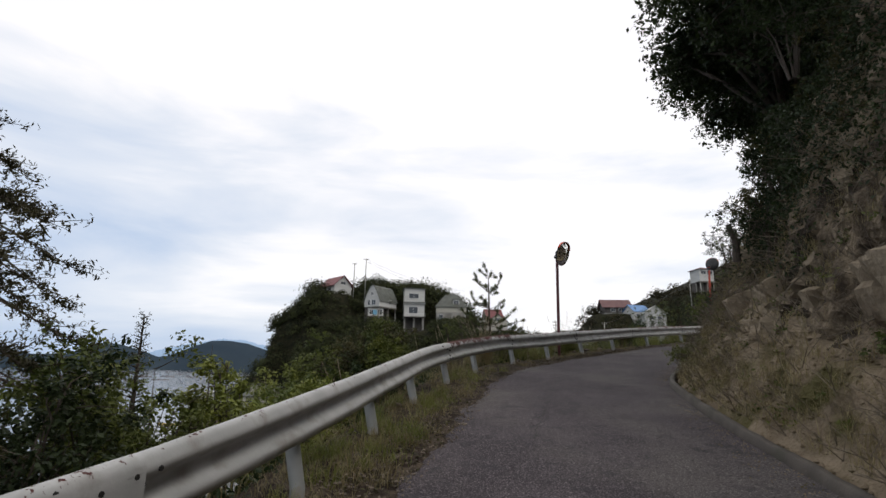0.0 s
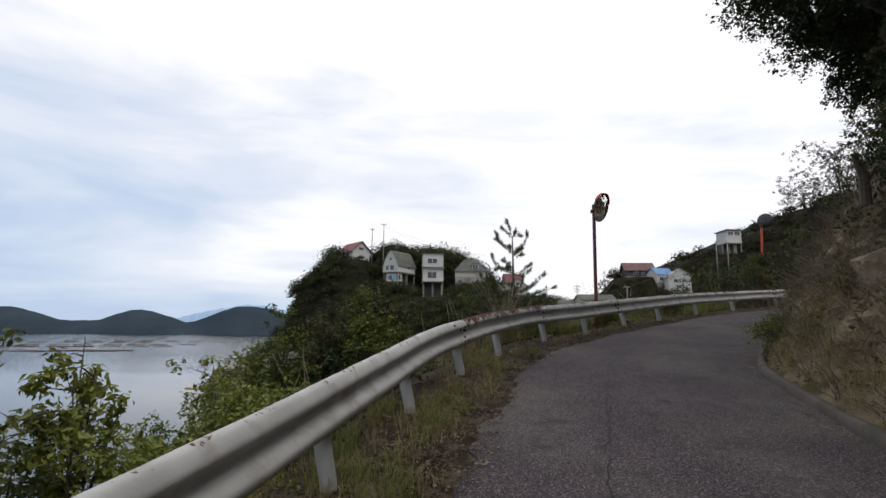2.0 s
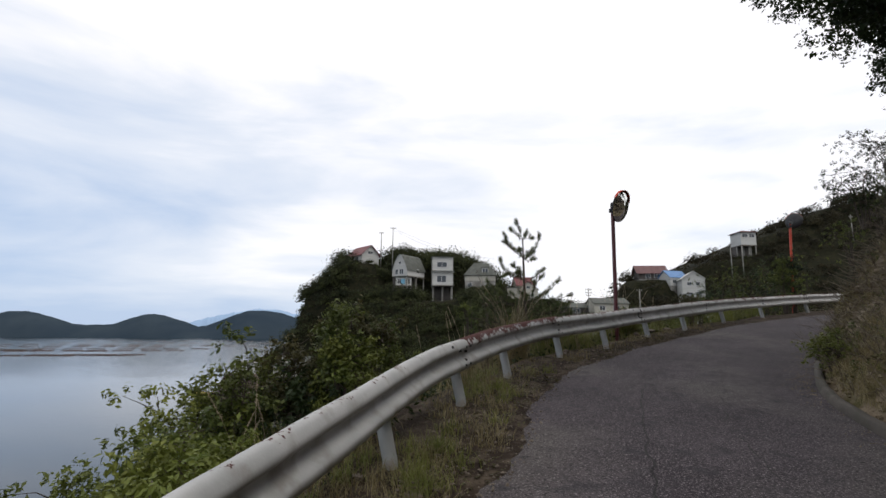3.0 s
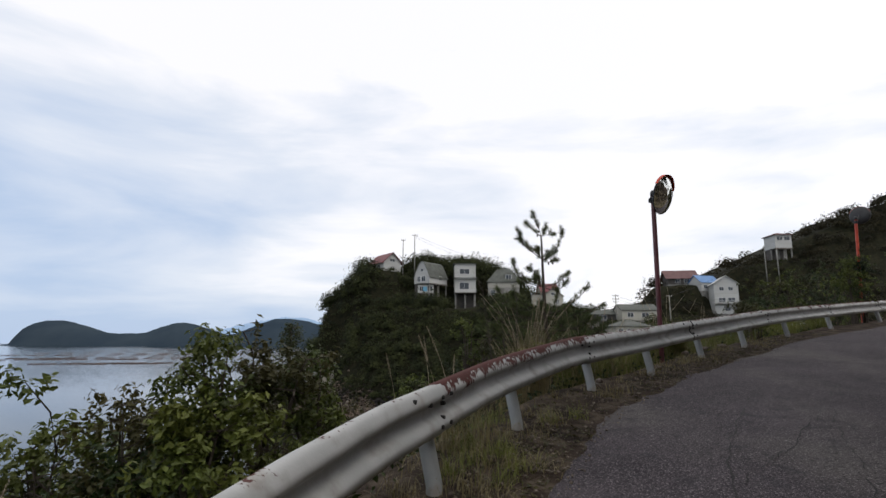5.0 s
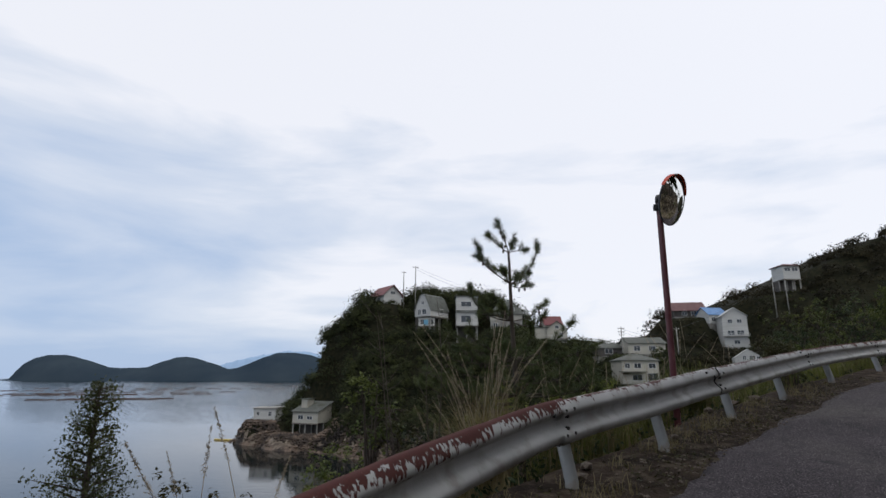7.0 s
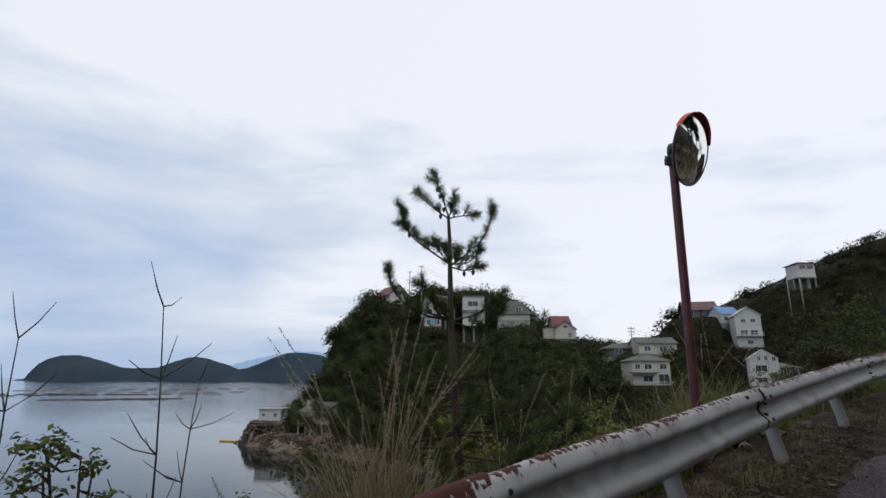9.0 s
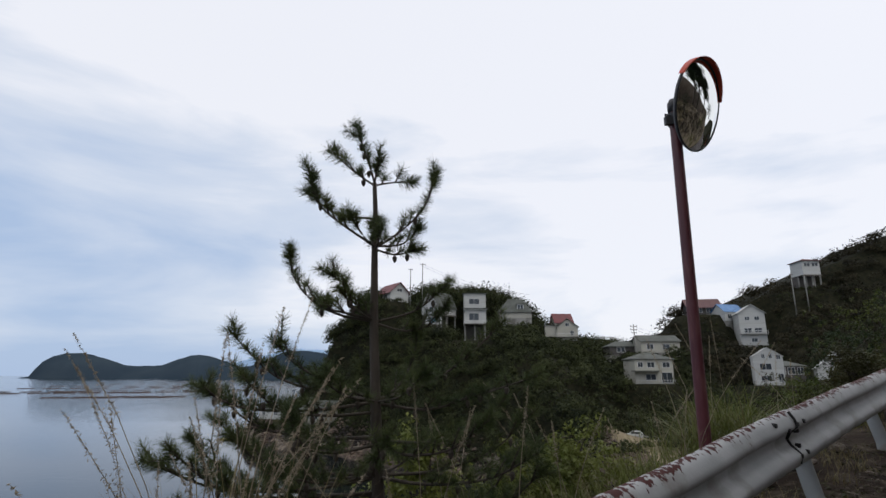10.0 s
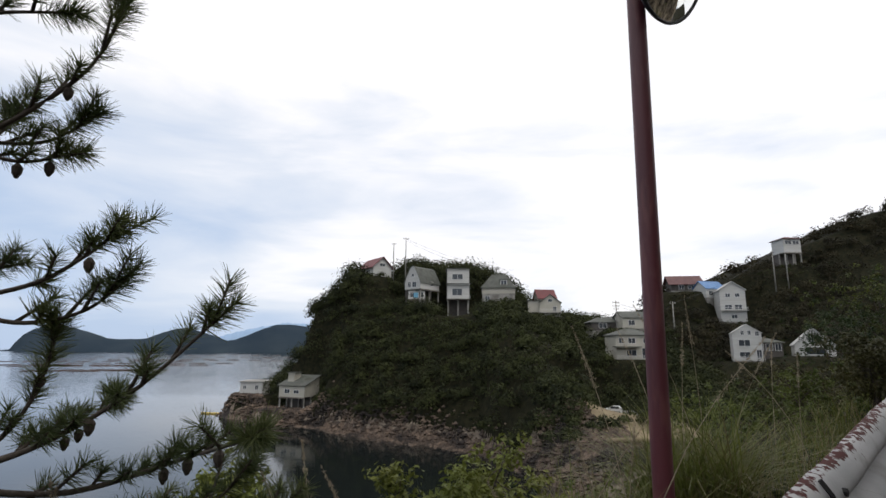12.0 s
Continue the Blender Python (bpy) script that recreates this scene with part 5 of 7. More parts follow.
# shrubs on the bank outside the guardrail: plan, top, radius
green = "leafy green shrub on the bank below the guardrail"
for k, (x, y, top, r, mat, n, leaf) in enumerate((
        (-3.3, 7.5, 2.15, 0.5, LEAF_YELLOW, 1300, 0.085), (-2.6, 6.3, 1.7, 0.8, LEAF, 3000, 0.07), (-2.5, 7.0, 1.85, 0.7, LEAF, 2600, 0.07), (-2.3, 8.0, 1.95, 0.4, LEAF_YELLOW, 650, 0.085),
        (-2.7, 5.2, 1.45, 0.8, LEAF_DARK, 3000, 0.065), (-3.2, 4.3, 1.25, 0.9, LEAF_DARK, 3000, 0.065), (-2.9, 7.3, 1.85, 0.5, LEAF_YELLOW, 1200, 0.075), (-2.0, 7.6, 1.7, 0.4, LEAF_YELLOW, 1000, 0.075), (1.35, 13.95, 2.78, 0.26, LEAF, 750, 0.040), (1.62, 13.85, 2.55, 0.2, LEAF_RED, 500, 0.038), (-3.4, 6.4, 1.7, 0.8, LEAF, 2600, 0.07), (-1.3, 9.4, 1.35, 0.6, LEAF, 2400, 0.07), (-1.9, 10.4, 1.55, 0.65, LEAF_YELLOW, 2600, 0.075),
        (-1.4, 10.5, 1.95, 0.6, LEAF, 2600, 0.065), (-2.45, 10.4, 0.95, 0.6, LEAF, 2400, 0.07), (-1.9, 12.4, 1.5, 0.8, LEAF, 2800, 0.07), (-2.6, 13.4, 1.2, 0.9, LEAF_YELLOW, 2600, 0.075), (-0.3, 15.2, 1.55, 0.8, LEAF_RED, 2600, 0.06), (0.6, 16.2, 1.75, 0.8, LEAF, 2800, 0.065),
        (-2.2, 15.2, 0.7, 1.0, LEAF, 3000, 0.075), (-1.2, 16.6, 1.0, 1.0, LEAF_DARK, 3000, 0.075), (-1.2, 10.35, 2.0, 0.45, LEAF, 1900, 0.055), (-0.8, 10.4, 2.2, 0.42, LEAF_RED, 2200, 0.055), (-0.32, 10.3, 2.42, 0.38, LEAF, 2600, 0.055), (-0.1, 10.6, 2.36, 0.3, LEAF_RED, 1800, 0.055), (-0.25, 9.9, 2.05, 0.35, LEAF_YELLOW, 2200, 0.055), (0.1, 10.9, 2.3, 0.3, LEAF, 1500, 0.055), (-0.9, 8.6, 1.35, 0.55, LEAF_YELLOW, 2800, 0.06), (-1.3, 7.7, 1.15, 0.6, LEAF_YELLOW, 2800, 0.06),
        (-0.6, 10.2, 1.75, 0.5, LEAF_DARK, 2200, 0.06), (-3.4, 9.4, 0.3, 0.8, LEAF_DARK, 2400, 0.08), (-3.5, 11.5, 0.2, 0.9, LEAF, 2400, 0.08), (1.9, 17.4, 1.9, 0.9, LEAF_DARK, 2800, 0.07), (3.2, 18.6, 1.6, 0.8, LEAF, 2600, 0.07),
        (0.1, 14.2, 1.5, 0.5, LEAF_RED, 1500, 0.05), (-4.2, 6.6, 0.9, 1.0, LEAF_DARK, 2600, 0.08), (3.75, 18.6, 2.5, 0.5, LEAF_YELLOW, 5200, 0.06), (4.3, 18.7, 2.52, 0.5, LEAF_YELLOW, 5200, 0.06), (3.1, 18.4, 2.45, 0.5, LEAF_YELLOW, 4600, 0.06), (4.75, 18.9, 2.2, 0.45, LEAF_YELLOW, 3600, 0.06),
        (6.2, 19.8, 2.1, 0.7, LEAF, 2200, 0.06), (7.8, 21.3, 2.5, 0.9, LEAF, 2800, 0.06), (10.0, 23.0, 2.85, 1.0, LEAF_RED, 3200, 0.055), (8.5, 19.8, 3.3, 0.36, LEAF_RED, 3000, 0.05), (9.1, 20.5, 3.3, 0.45, LEAF, 2600, 0.05), (8.9, 21.4, 2.9, 0.7, LEAF, 2200, 0.055), (11.8, 24.2, 3.9, 1.2, LEAF_DARK, 3200, 0.06),
        (15.15, 24.32, 5.45, 0.45, LEAF_DARK, 3000, 0.06), (14.6, 24.1, 5.25, 0.5, LEAF, 2600, 0.06), (13.5, 25.2, 4.6, 1.2, LEAF, 2800, 0.07), (15.0, 26.0, 5.0, 1.0, LEAF_DARK, 2800, 0.07), (16.5, 27.2, 5.1, 1.3, LEAF, 2600, 0.08), (5.6, 23.0, 1.0, 1.2, LEAF_DARK, 2600, 0.09), (1.0, 19.5, 0.2, 1.2, LEAF_DARK, 2600, 0.09), (-0.4, 18.5, 0.4, 1.2, LEAF_DARK, 2600, 0.09))):
    lab = {LEAF: green, LEAF_YELLOW: "bright yellow-green shrub on the bank", LEAF_DARK: "dense dark green shrub on the bank", LEAF_RED: "bronze-tinged twiggy shrub beside the guardrail"}[mat]
    shrub(x, y, top, r, mat, n, leaf, 100 + k, lab, sparse=1.0 if n > 1200 else 0.7)

# dark growth that hangs over the upper rock
rs = np.random.RandomState(19)
for k in range(64):
    yy = rs.uniform(2.5, 10.6) if k < 34 else rs.uniform(3.5, 9.0)
    j = int(np.argmin(np.abs(EDGE_R[:, 1] - yy)))
    top = float(np.interp(yy, [3.5, 7.0, 9.5, 12.0], [8.8, 7.2, 4.6, 3.3]))
    hh = top * (rs.uniform(0.42, 1.0) if k < 34 else rs.uniform(0.6, 1.05))
    dd = 0.75 + 0.34 * hh
    shrub(EDGE_R[j][0] + dd * 0.93, EDGE_R[j][1] - dd * 0.36, float(grade(yy)) + hh + rs.uniform(0.3, 0.75), rs.uniform(0.4, 0.75) * (1.0 if k < 34 else 1.35), (LEAF_DARK, LEAF_DARK, LEAF_RED)[k % 3], 900, 0.06, 500 + k, "dark shrub hanging from the rock face", base=float(grade(yy)) + hh - 0.15, stems=5, sparse=1.2)

# shrubs and tufts on the cutting and its top
for k, (x, y, base, top, r, mat, n) in enumerate((
        (6.6, 12.3, 1.75, 2.25, 0.45, LEAF, 1500), (6.1, 11.9, 1.7, 2.05, 0.35, GRASS, 900), (6.4, 9.2, 4.6, 5.3, 0.6, LEAF_DARK, 1500), (7.3, 11.3, 4.2, 4.9, 0.55, LEAF, 700), (9.4, 14.7, 4.5, 5.5, 0.65, LEAF_DARK, 1500),
        (11.3, 17.2, 4.1, 4.95, 0.55, LEAF, 800), (12.9, 18.0, 5.1, 6.0, 0.55, LEAF, 700), (14.2, 19.2, 6.2, 7.2, 1.0, LEAF_DARK, 2200), (11.2, 15.8, 5.6, 6.8, 0.9, LEAF_DARK, 2200), (5.9, 6.6, 4.4, 5.2, 0.7, LEAF_DARK, 2200),
        (5.6, 5.0, 4.9, 6.0, 0.8, LEAF_DARK, 2400), (5.9, 8.0, 6.3, 7.4, 0.9, LEAF_DARK, 2600), (4.7, 5.2, 1.7, 2.5, 0.45, LEAF_DARK, 1500), (4.55, 4.2, 1.1, 1.9, 0.5, LEAF_DARK, 1700), (3.75, 4.75, 0.9, 2.2, 0.45, LEAF, 2600), (3.45, 4.35, 0.75, 1.5, 0.35, LEAF_DARK, 1700), (16.8, 20.6, 6.5, 7.8, 1.2, LEAF_DARK, 2200), (13.2, 16.4, 7.4, 8.6, 1.1, LEAF_DARK, 2200))):
    shrub(x, y, top, r, mat, n, 0.05, 300 + k, "dark shrub clinging to the rock face" if n > 1000 else "thin wiry shrub at the edge of the cliff", base=base, sparse=0.9 if n > 1000 else 1.5)


rs = np.random.RandomState(23)
for k in range(18):
    y = rs.uniform(12.5, 19.5)
    x = float(np.interp(y, EDGE_R[:, 1], EDGE_R[:, 0])) + rs.uniform(1.9, 4.6)
    z = spot(x, y)
    shrub(x, y, z + rs.uniform(0.5, 1.1), rs.uniform(0.5, 0.9), (LEAF_DARK, LEAF_RED, LEAF_DARK)[k % 3], 1400, 0.06, 700 + k, "dark brush on the inner bank of the bend", base=z - 0.1, stems=5)


# ---- trees ----
def broad_tree(base, lean_to, crown, radius, n, leaf, mat, seed, label):
    """A tree with a tapered trunk, forking limbs and a ragged crown of separate leaf sprays."""
    rs = np.random.RandomState(seed)
    root = tagged(new("tree"), label, "tree")
    root.location = base
    B0 = np.array(base)
    C = np.array(crown) - B0
    L = np.array(lean_to) - B0
    tr = Shape().tube([(0, 0, -1.0), (0, 0, 0), tuple(L * 0.5 + [0.1, 0.15, 0.1]), tuple(L)], [0.30, 0.24, 0.19, 0.14], 12)
    lobes = []
    for i in range(34):
        d = rs.normal(size=3)
        d = d / np.linalg.norm(d)
        e = C + d * np.array(radius) * rs.uniform(0.35, 0.86)
        s = L * rs.uniform(0.6, 1.0)
        m = s + (e - s) * 0.5 + rs.normal(size=3) * 0.25 + [0, 0, 0.25]
        tr.tube([tuple(s), tuple(m), tuple(e)], [0.07, 0.045, 0.012], 6)
        lobes.append((e, rs.uniform(0.65, 1.15)))
        for j in range(5):
            f = e + rs.normal(size=3) * 0.45
            tr.tube([tuple(m + (e - m) * 0.7), tuple((e + f) / 2), tuple(f)], [0.018, 0.011, 0.004], 4)
    part("trunk", tr.mesh("trunk", BARK, True), root, "dark bark trunk and limbs")
    per = 12
    k = n // per
    pick = rs.randint(0, len(lobes), k)
    le, lr = np.array([q[0] for q in lobes])[pick], np.array([q[1] for q in lobes])[pick]
    d = rs.normal(size=(k, 3))
    d = d / np.linalg.norm(d, axis=1)[:, None]
    c = le + d * (lr * rs.uniform(0.35, 1.05, k))[:, None] * np.array([1.0, 1.0, 0.8])
    pos = np.repeat(c, per, 0) + rs.normal(size=(k * per, 3)) * leaf * 0.6
    nrm = rs.normal(size=(k * per, 3)) * 0.6 + np.repeat(d, per, 0) * 0.5 + np.array([0, 0, 0.6])
    tagged(part("crown", leaves_mesh("crown", pos, nrm, leaf * rs.uniform(0.6, 1.25, len(pos)), mat, rs, 0.55), root), kind="stuff")
    return root


broad_tree((13.2, 14.6, spot(13.2, 14.6)), (12.4, 14.8, 9.7), (11.45, 14.9, 10.4), (3.4, 1.9, 3.4), 52000, 0.11, LEAF_DARK, 5, "large dark evergreen tree leaning out over the road")
broad_tree((11.0, 9.5, spot(11.0, 9.5)), (9.8, 9.9, 10.0), (9.6, 10.0, 9.6), (2.5, 2.7, 3.2), 32000, 0.11, LEAF_DARK, 6, "dark evergreen tree on top of the cliff")
broad_tree((9.6, 4.0, spot(9.6, 4.0)), (8.8, 4.6, 12.0), (8.4, 5.2, 12.6), (2.6, 2.6, 2.4), 16000, 0.12, LEAF_DARK, 7, "dark evergreen tree above the rock face")
# two trees out of view, added so the road mirror reflects dark foliage
broad_tree((15.5, 15.2, spot(15.5, 15.2)), (15.2, 15.6, 9.0), (14.8, 15.8, 10.0), (2.6, 2.4, 3.0), 20000, 0.14, LEAF_DARK, 9, "unseen dark tree added on the inner bank for the mirror")
broad_tree((18.6, 17.4, spot(18.6, 17.4)), (18.2, 17.6, 9.5), (18.0, 17.6, 10.0), (2.8, 2.2, 2.8), 16000, 0.15, LEAF_DARK, 10, "unseen dark tree added above the inner bank for the mirror")
# trees added to shade the road and darken the mirror, mostly out of view
broad_tree((10.2, 12.6, spot(10.2, 12.6)), (9.9, 12.4, 9.0), (9.6, 12.2, 10.2), (2.2, 2.2, 3.4), 26000, 0.13, LEAF_DARK, 13, "dark tree added above the cutting to shade the road")
broad_tree((9.2, 7.4, spot(9.2, 7.4)), (8.6, 7.4, 11.0), (8.0, 7.4, 11.6), (2.4, 2.4, 3.0), 26000, 0.13, LEAF_DARK, 14, "dark tree added over the rock face to shade the road")
# canopy added to block sun and sky above the road, mostly out of view
broad_tree((7.8, 7.6, spot(7.8, 7.6)), (6.9, 8.1, 9.2), (6.1, 8.6, 10.0), (2.3, 2.8, 2.0), 24000, 0.13, LEAF_DARK, 15, "unseen dark tree added over the cutting to block the sun")
broad_tree((9.0, 11.0, spot(9.0, 11.0)), (8.4, 11.5, 9.4), (8.0, 11.9, 10.0), (1.5, 2.2, 2.0), 20000, 0.13, LEAF_DARK, 16, "dark tree added over the bend to block sun and sky")
# unseen tree, added behind the start of the path
broad_tree((4.5, -5.0, spot(4.5, -5.0)), (3.6, -4.6, 9.0), (2.8, -4.0, 10.0), (3.4, 3.0, 2.6), 9000, 0.16, LEAF_DARK, 8, "unseen dark tree added over the road behind")

st = Shape().tube([(6.05, 9.95, 3.6), (6.03, 9.92, 4.0), (5.9, 9.9, 4.28)], [0.07, 0.06, 0.035], 8)
st.tube([(6.05, 9.93, 3.9), (6.2, 9.9, 4.1)], [0.04, 0.02], 6)
tagged(new("stump", st.mesh("stump", BARK)), "short broken stump on the cliff edge", "stump")

# roots and bare stems hanging over the rock
rs = np.random.RandomState(12)
roots = Shape()
for i in range(70):
    s = rs.uniform(3.5, 11.5)
    j = int(np.argmin(np.abs(EDGE_R[:, 1] - s)))
    h = rs.uniform(1.0, 4.5)
    d = 0.75 + 0.32 * h
    p = np.array([EDGE_R[j][0] + d * 0.92, EDGE_R[j][1] - d * 0.38, grade(EDGE_R[j][1]) + h])
    path = [p]
    for k in range(5):
        path.append(path[-1] + np.array([rs.normal() * 0.10 - 0.06, rs.normal() * 0.14, -rs.uniform(0.08, 0.28)]))
    roots.tube([tuple(q) for q in path], [0.012, 0.010, 0.009, 0.007, 0.005, 0.003], 4)
tagged(new("hanging_roots", roots.mesh("hanging_roots", TWIG)), "tangle of bare stems and roots over the rock", "roots", kind="stuff")


def juniper(x, y, top, r, seed, label, base=None, n=5200, droop=0.0):
    """A conical conifer of short scaly sprays."""
    rs = np.random.RandomState(seed)
    z0 = spot(x, y) if base is None else base
    h = top - z0
    root = tagged(new("conifer"), label, "tree")
    root.location = (x, y, z0)
    tr = Shape().tube([(0, 0, -0.3), (0, 0, h * 0.5), (0, 0, h * 0.97)], [0.06, 0.04, 0.008], 8)
    pos, nrm = [], []
    nb = 120
    for i in range(nb):
        t = (i + 0.5) / nb
        az, z = i * 2.4 + rs.uniform(-0.4, 0.4), h * (0.06 + 0.92 * t)
        ln = r * (1.02 - t) ** 0.8 * rs.uniform(0.65, 1.25) + 0.04
        e = np.array([math.cos(az) * ln, math.sin(az) * ln, z + ln * (0.35 - droop)])
        s = np.array([0, 0, z])
        tr.tube([tuple(s), tuple((s + e) / 2), tuple(e)], [0.012, 0.008, 0.003], 4)
        k = max(6, int(n / nb * (1.3 - t)))
        u = rs.uniform(0.25, 1.05, k)[:, None]
        q = s + (e - s) * u + rs.normal(size=(k, 3)) * 0.042 * (0.6 + ln)
        pos.append(q)
        nrm.append(rs.normal(size=(k, 3)))
    part("trunk", tr.mesh("trunk", BARK), root)
    pos, nrm = np.concatenate(pos), np.concatenate(nrm)
    part("foliage", leaves_mesh("foliage", pos, nrm, 0.031 * rs.uniform(0.6, 1.3, len(pos)), JUNIPER, rs, 0.42), root)
    return root


juniper(-0.9, 14.1, 2.66, 0.74, 21, "small conical juniper on the bank below the rail", n=34000)
juniper(-3.1, 8.0, 2.3, 0.3, 22, "slender young conifer among shrubs")

# a tall feathery conifer whose drooping sprays hang in at the start
rs = np.random.RandomState(31)
cedar = tagged(new("conifer"), "tall feathery conifer with drooping sprays beside the road", "tree")
cedar.location = (-4.5, 5.6, spot(-4.5, 5.6))
h0 = 4.25 - cedar.location.z
tr = Shape().tube([(0, 0, -0.3), (0, 0, h0 * 0.6), (0, 0, h0)], [0.10, 0.07, 0.015], 10)
pos, nrm = [], []
for i in range(90):
    z = h0 - 0.15 - 2.7 * (i / 90)
    az = i * 2.4
    ln = rs.uniform(0.85, 1.8) * (0.40 + 0.80 * min(1, i / 45))
    e = np.array([math.cos(az) * ln, math.sin(az) * ln, z - 0.25 * ln])
    s = np.array([0, 0, z])
    m = (s + e) / 2 + [0, 0, 0.16 * ln]
    tr.tube([tuple(s), tuple(m), tuple(e)], [0.018, 0.012, 0.004], 5)
    for j in range(21):
        t = rs.uniform(0.3, 1.0)
        p = m + (e - m) * t if t > 0.45 else s + (m - s) * (t / 0.45)
        f = p + np.array([rs.normal() * 0.10 + 0.12 * math.cos(az), rs.normal() * 0.10 + 0.12 * math.sin(az), rs.uniform(-0.16, 0.10)])
        tr.tube([tuple(p), tuple(f)], [0.005, 0.002], 3)
        k = 26
        u = rs.uniform(0.0, 1.1, k)[:, None]
        pos.append(p + (f - p) * u + rs.normal(size=(k, 3)) * 0.022)
        nrm.append(rs.normal(size=(k, 3)))
part("trunk", tr.mesh("trunk", BARK), cedar)
pos, nrm = np.concatenate(pos), np.concatenate(nrm)
part("foliage", leaves_mesh("foliage", pos, nrm, 0.05 * rs.uniform(0.6, 1.3, len(pos)), CEDAR, rs, 0.3), cedar)


def pine(base, top, limbs, seed, label):
    """A young pine: limbs in whorls that curve upwards, bare along their wood, each shoot ending in a brush of needles."""
    rs = np.random.RandomState(seed)
    root = tagged(new("pine_tree"), label, "tree")
    root.location = base
    B0 = np.array(base)
    T = np.array(top) - B0
    trunk = Shape()
    stations = [T * t + np.array([0.012 * math.sin(7 * t), 0.012 * math.cos(5 * t), 0]) * (1 if 0 < t < 1 else 0) for t in (-0.08, 0, 0.25, 0.5, 0.7, 0.85, 0.94, 1.0)]
    trunk.tube([tuple(p) for p in stations], [0.050, 0.047, 0.041, 0.034, 0.027, 0.020, 0.016, 0.013], 12)
    part("trunk", trunk.mesh("trunk", BARK, True), root, "dark rough pine trunk")
    brushes, cones = [], []

    def brush(p, q, needle, per):
        brushes.append((np.array(p), np.array(q), needle, per))

    for z, pts in limbs:
        t = (z - B0[2]) / T[2]
        s0 = T * min(t, 1.0)
        path = spline([tuple(s0)] + [tuple(s0 + np.array(p)) for p in pts], 7 * len(pts))
        ln = float(np.sum(np.linalg.norm(np.diff(path, axis=0), axis=1)))
        thick = 0.005 + 0.006 * min(ln, 1.0)
        limb = Shape()
        limb.tube([tuple(p) for p in path], np.linspace(thick, 0.004, len(path)).tolist(), 7)
        e = path[-1]
        d = (path[-1] - path[-3]) / np.linalg.norm(path[-1] - path[-3])
        brush(e - d * 0.10, e + d * 0.02, 0.068, 190)
        for k in range(2):
            f = e - d * 0.06 + (rs.normal(size=3) * 0.5 + d * 0.8 + [0, 0, 0.3]) * 0.075
            limb.tube([tuple(e - d * 0.07), tuple(f)], [0.004, 0.003], 5)
            brush(e - d * 0.06 + (f - e + d * 0.06) * 0.2, f, 0.062, 120)
        n_side = max(2, int(ln / 0.085))
        for k in range(n_side):
            u = 0.30 + 0.66 * (k + rs.uniform(-0.2, 0.2)) / n_side
            i = int(np.clip(u * (len(path) - 1), 1, len(path) - 2))
            p, tan = path[i], path[i + 1] - path[i - 1]
            tan = tan / np.linalg.norm(tan)
            out = np.cross(tan, [0, 0, 1.0]) * (1 if k % 2 else -1)
            q = p + (out * rs.uniform(0.1, 0.9) + tan * rs.uniform(0.3, 0.9) + np.array([0, 0, rs.uniform(0.1, 1.0)])) * rs.uniform(0.05, 0.10)
            limb.tube([tuple(p), tuple(q)], [0.006, 0.004], 5)
            brush(p + (q - p) * 0.35, q + (q - p) * 0.12, 0.060, 110)
            if rs.rand() < 0.22:
                cones.append(p + np.array([rs.normal() * 0.01, rs.normal() * 0.01, -0.03]))
        part("branch", limb.mesh("branch", BARK, True), root)
    vs = []
    for p, q, needle, per in brushes:
        ax = (q - p) / max(np.linalg.norm(q - p), 1e-5)
        u = rs.uniform(0, 1, per)[:, None]
        s0 = p + (q - p) * u
        r = rs.normal(size=(per, 3))
        r = r - (r @ ax)[:, None] * ax
        r = r / np.linalg.norm(r, axis=1)[:, None]
        dirn = r * rs.uniform(0.55, 1.0, per)[:, None] + ax * rs.uniform(0.2, 0.8, per)[:, None] * (0.5 + u)
        dirn = dirn / np.linalg.norm(dirn, axis=1)[:, None]
        e = s0 + dirn * needle * rs.uniform(0.7, 1.1, per)[:, None]
        w = np.cross(dirn, rs.normal(size=(per, 3)))
        w = w / np.linalg.norm(w, axis=1)[:, None] * 0.0014
        vs.append(np.stack([s0 - w, s0 + w, e + w * 0.35, e - w * 0.35], 1))
    v = np.concatenate(vs).reshape(-1, 3)
    part("needles", quads_mesh("needles", v, np.arange(len(v)).reshape(-1, 4), NEEDLE), root, "brushes of long green needles")["kind"] = "stuff"
    for c in cones:
        cn = Shape().tube([tuple(c + [0, 0, 0.024]), tuple(c + [0, 0, 0.012]), tuple(c - [0, 0, 0.006]), tuple(c - [0, 0, 0.022])], [0.006, 0.015, 0.013, 0.004], 9)
        part("cone", cn.mesh("cone", BARK), root)
    return root


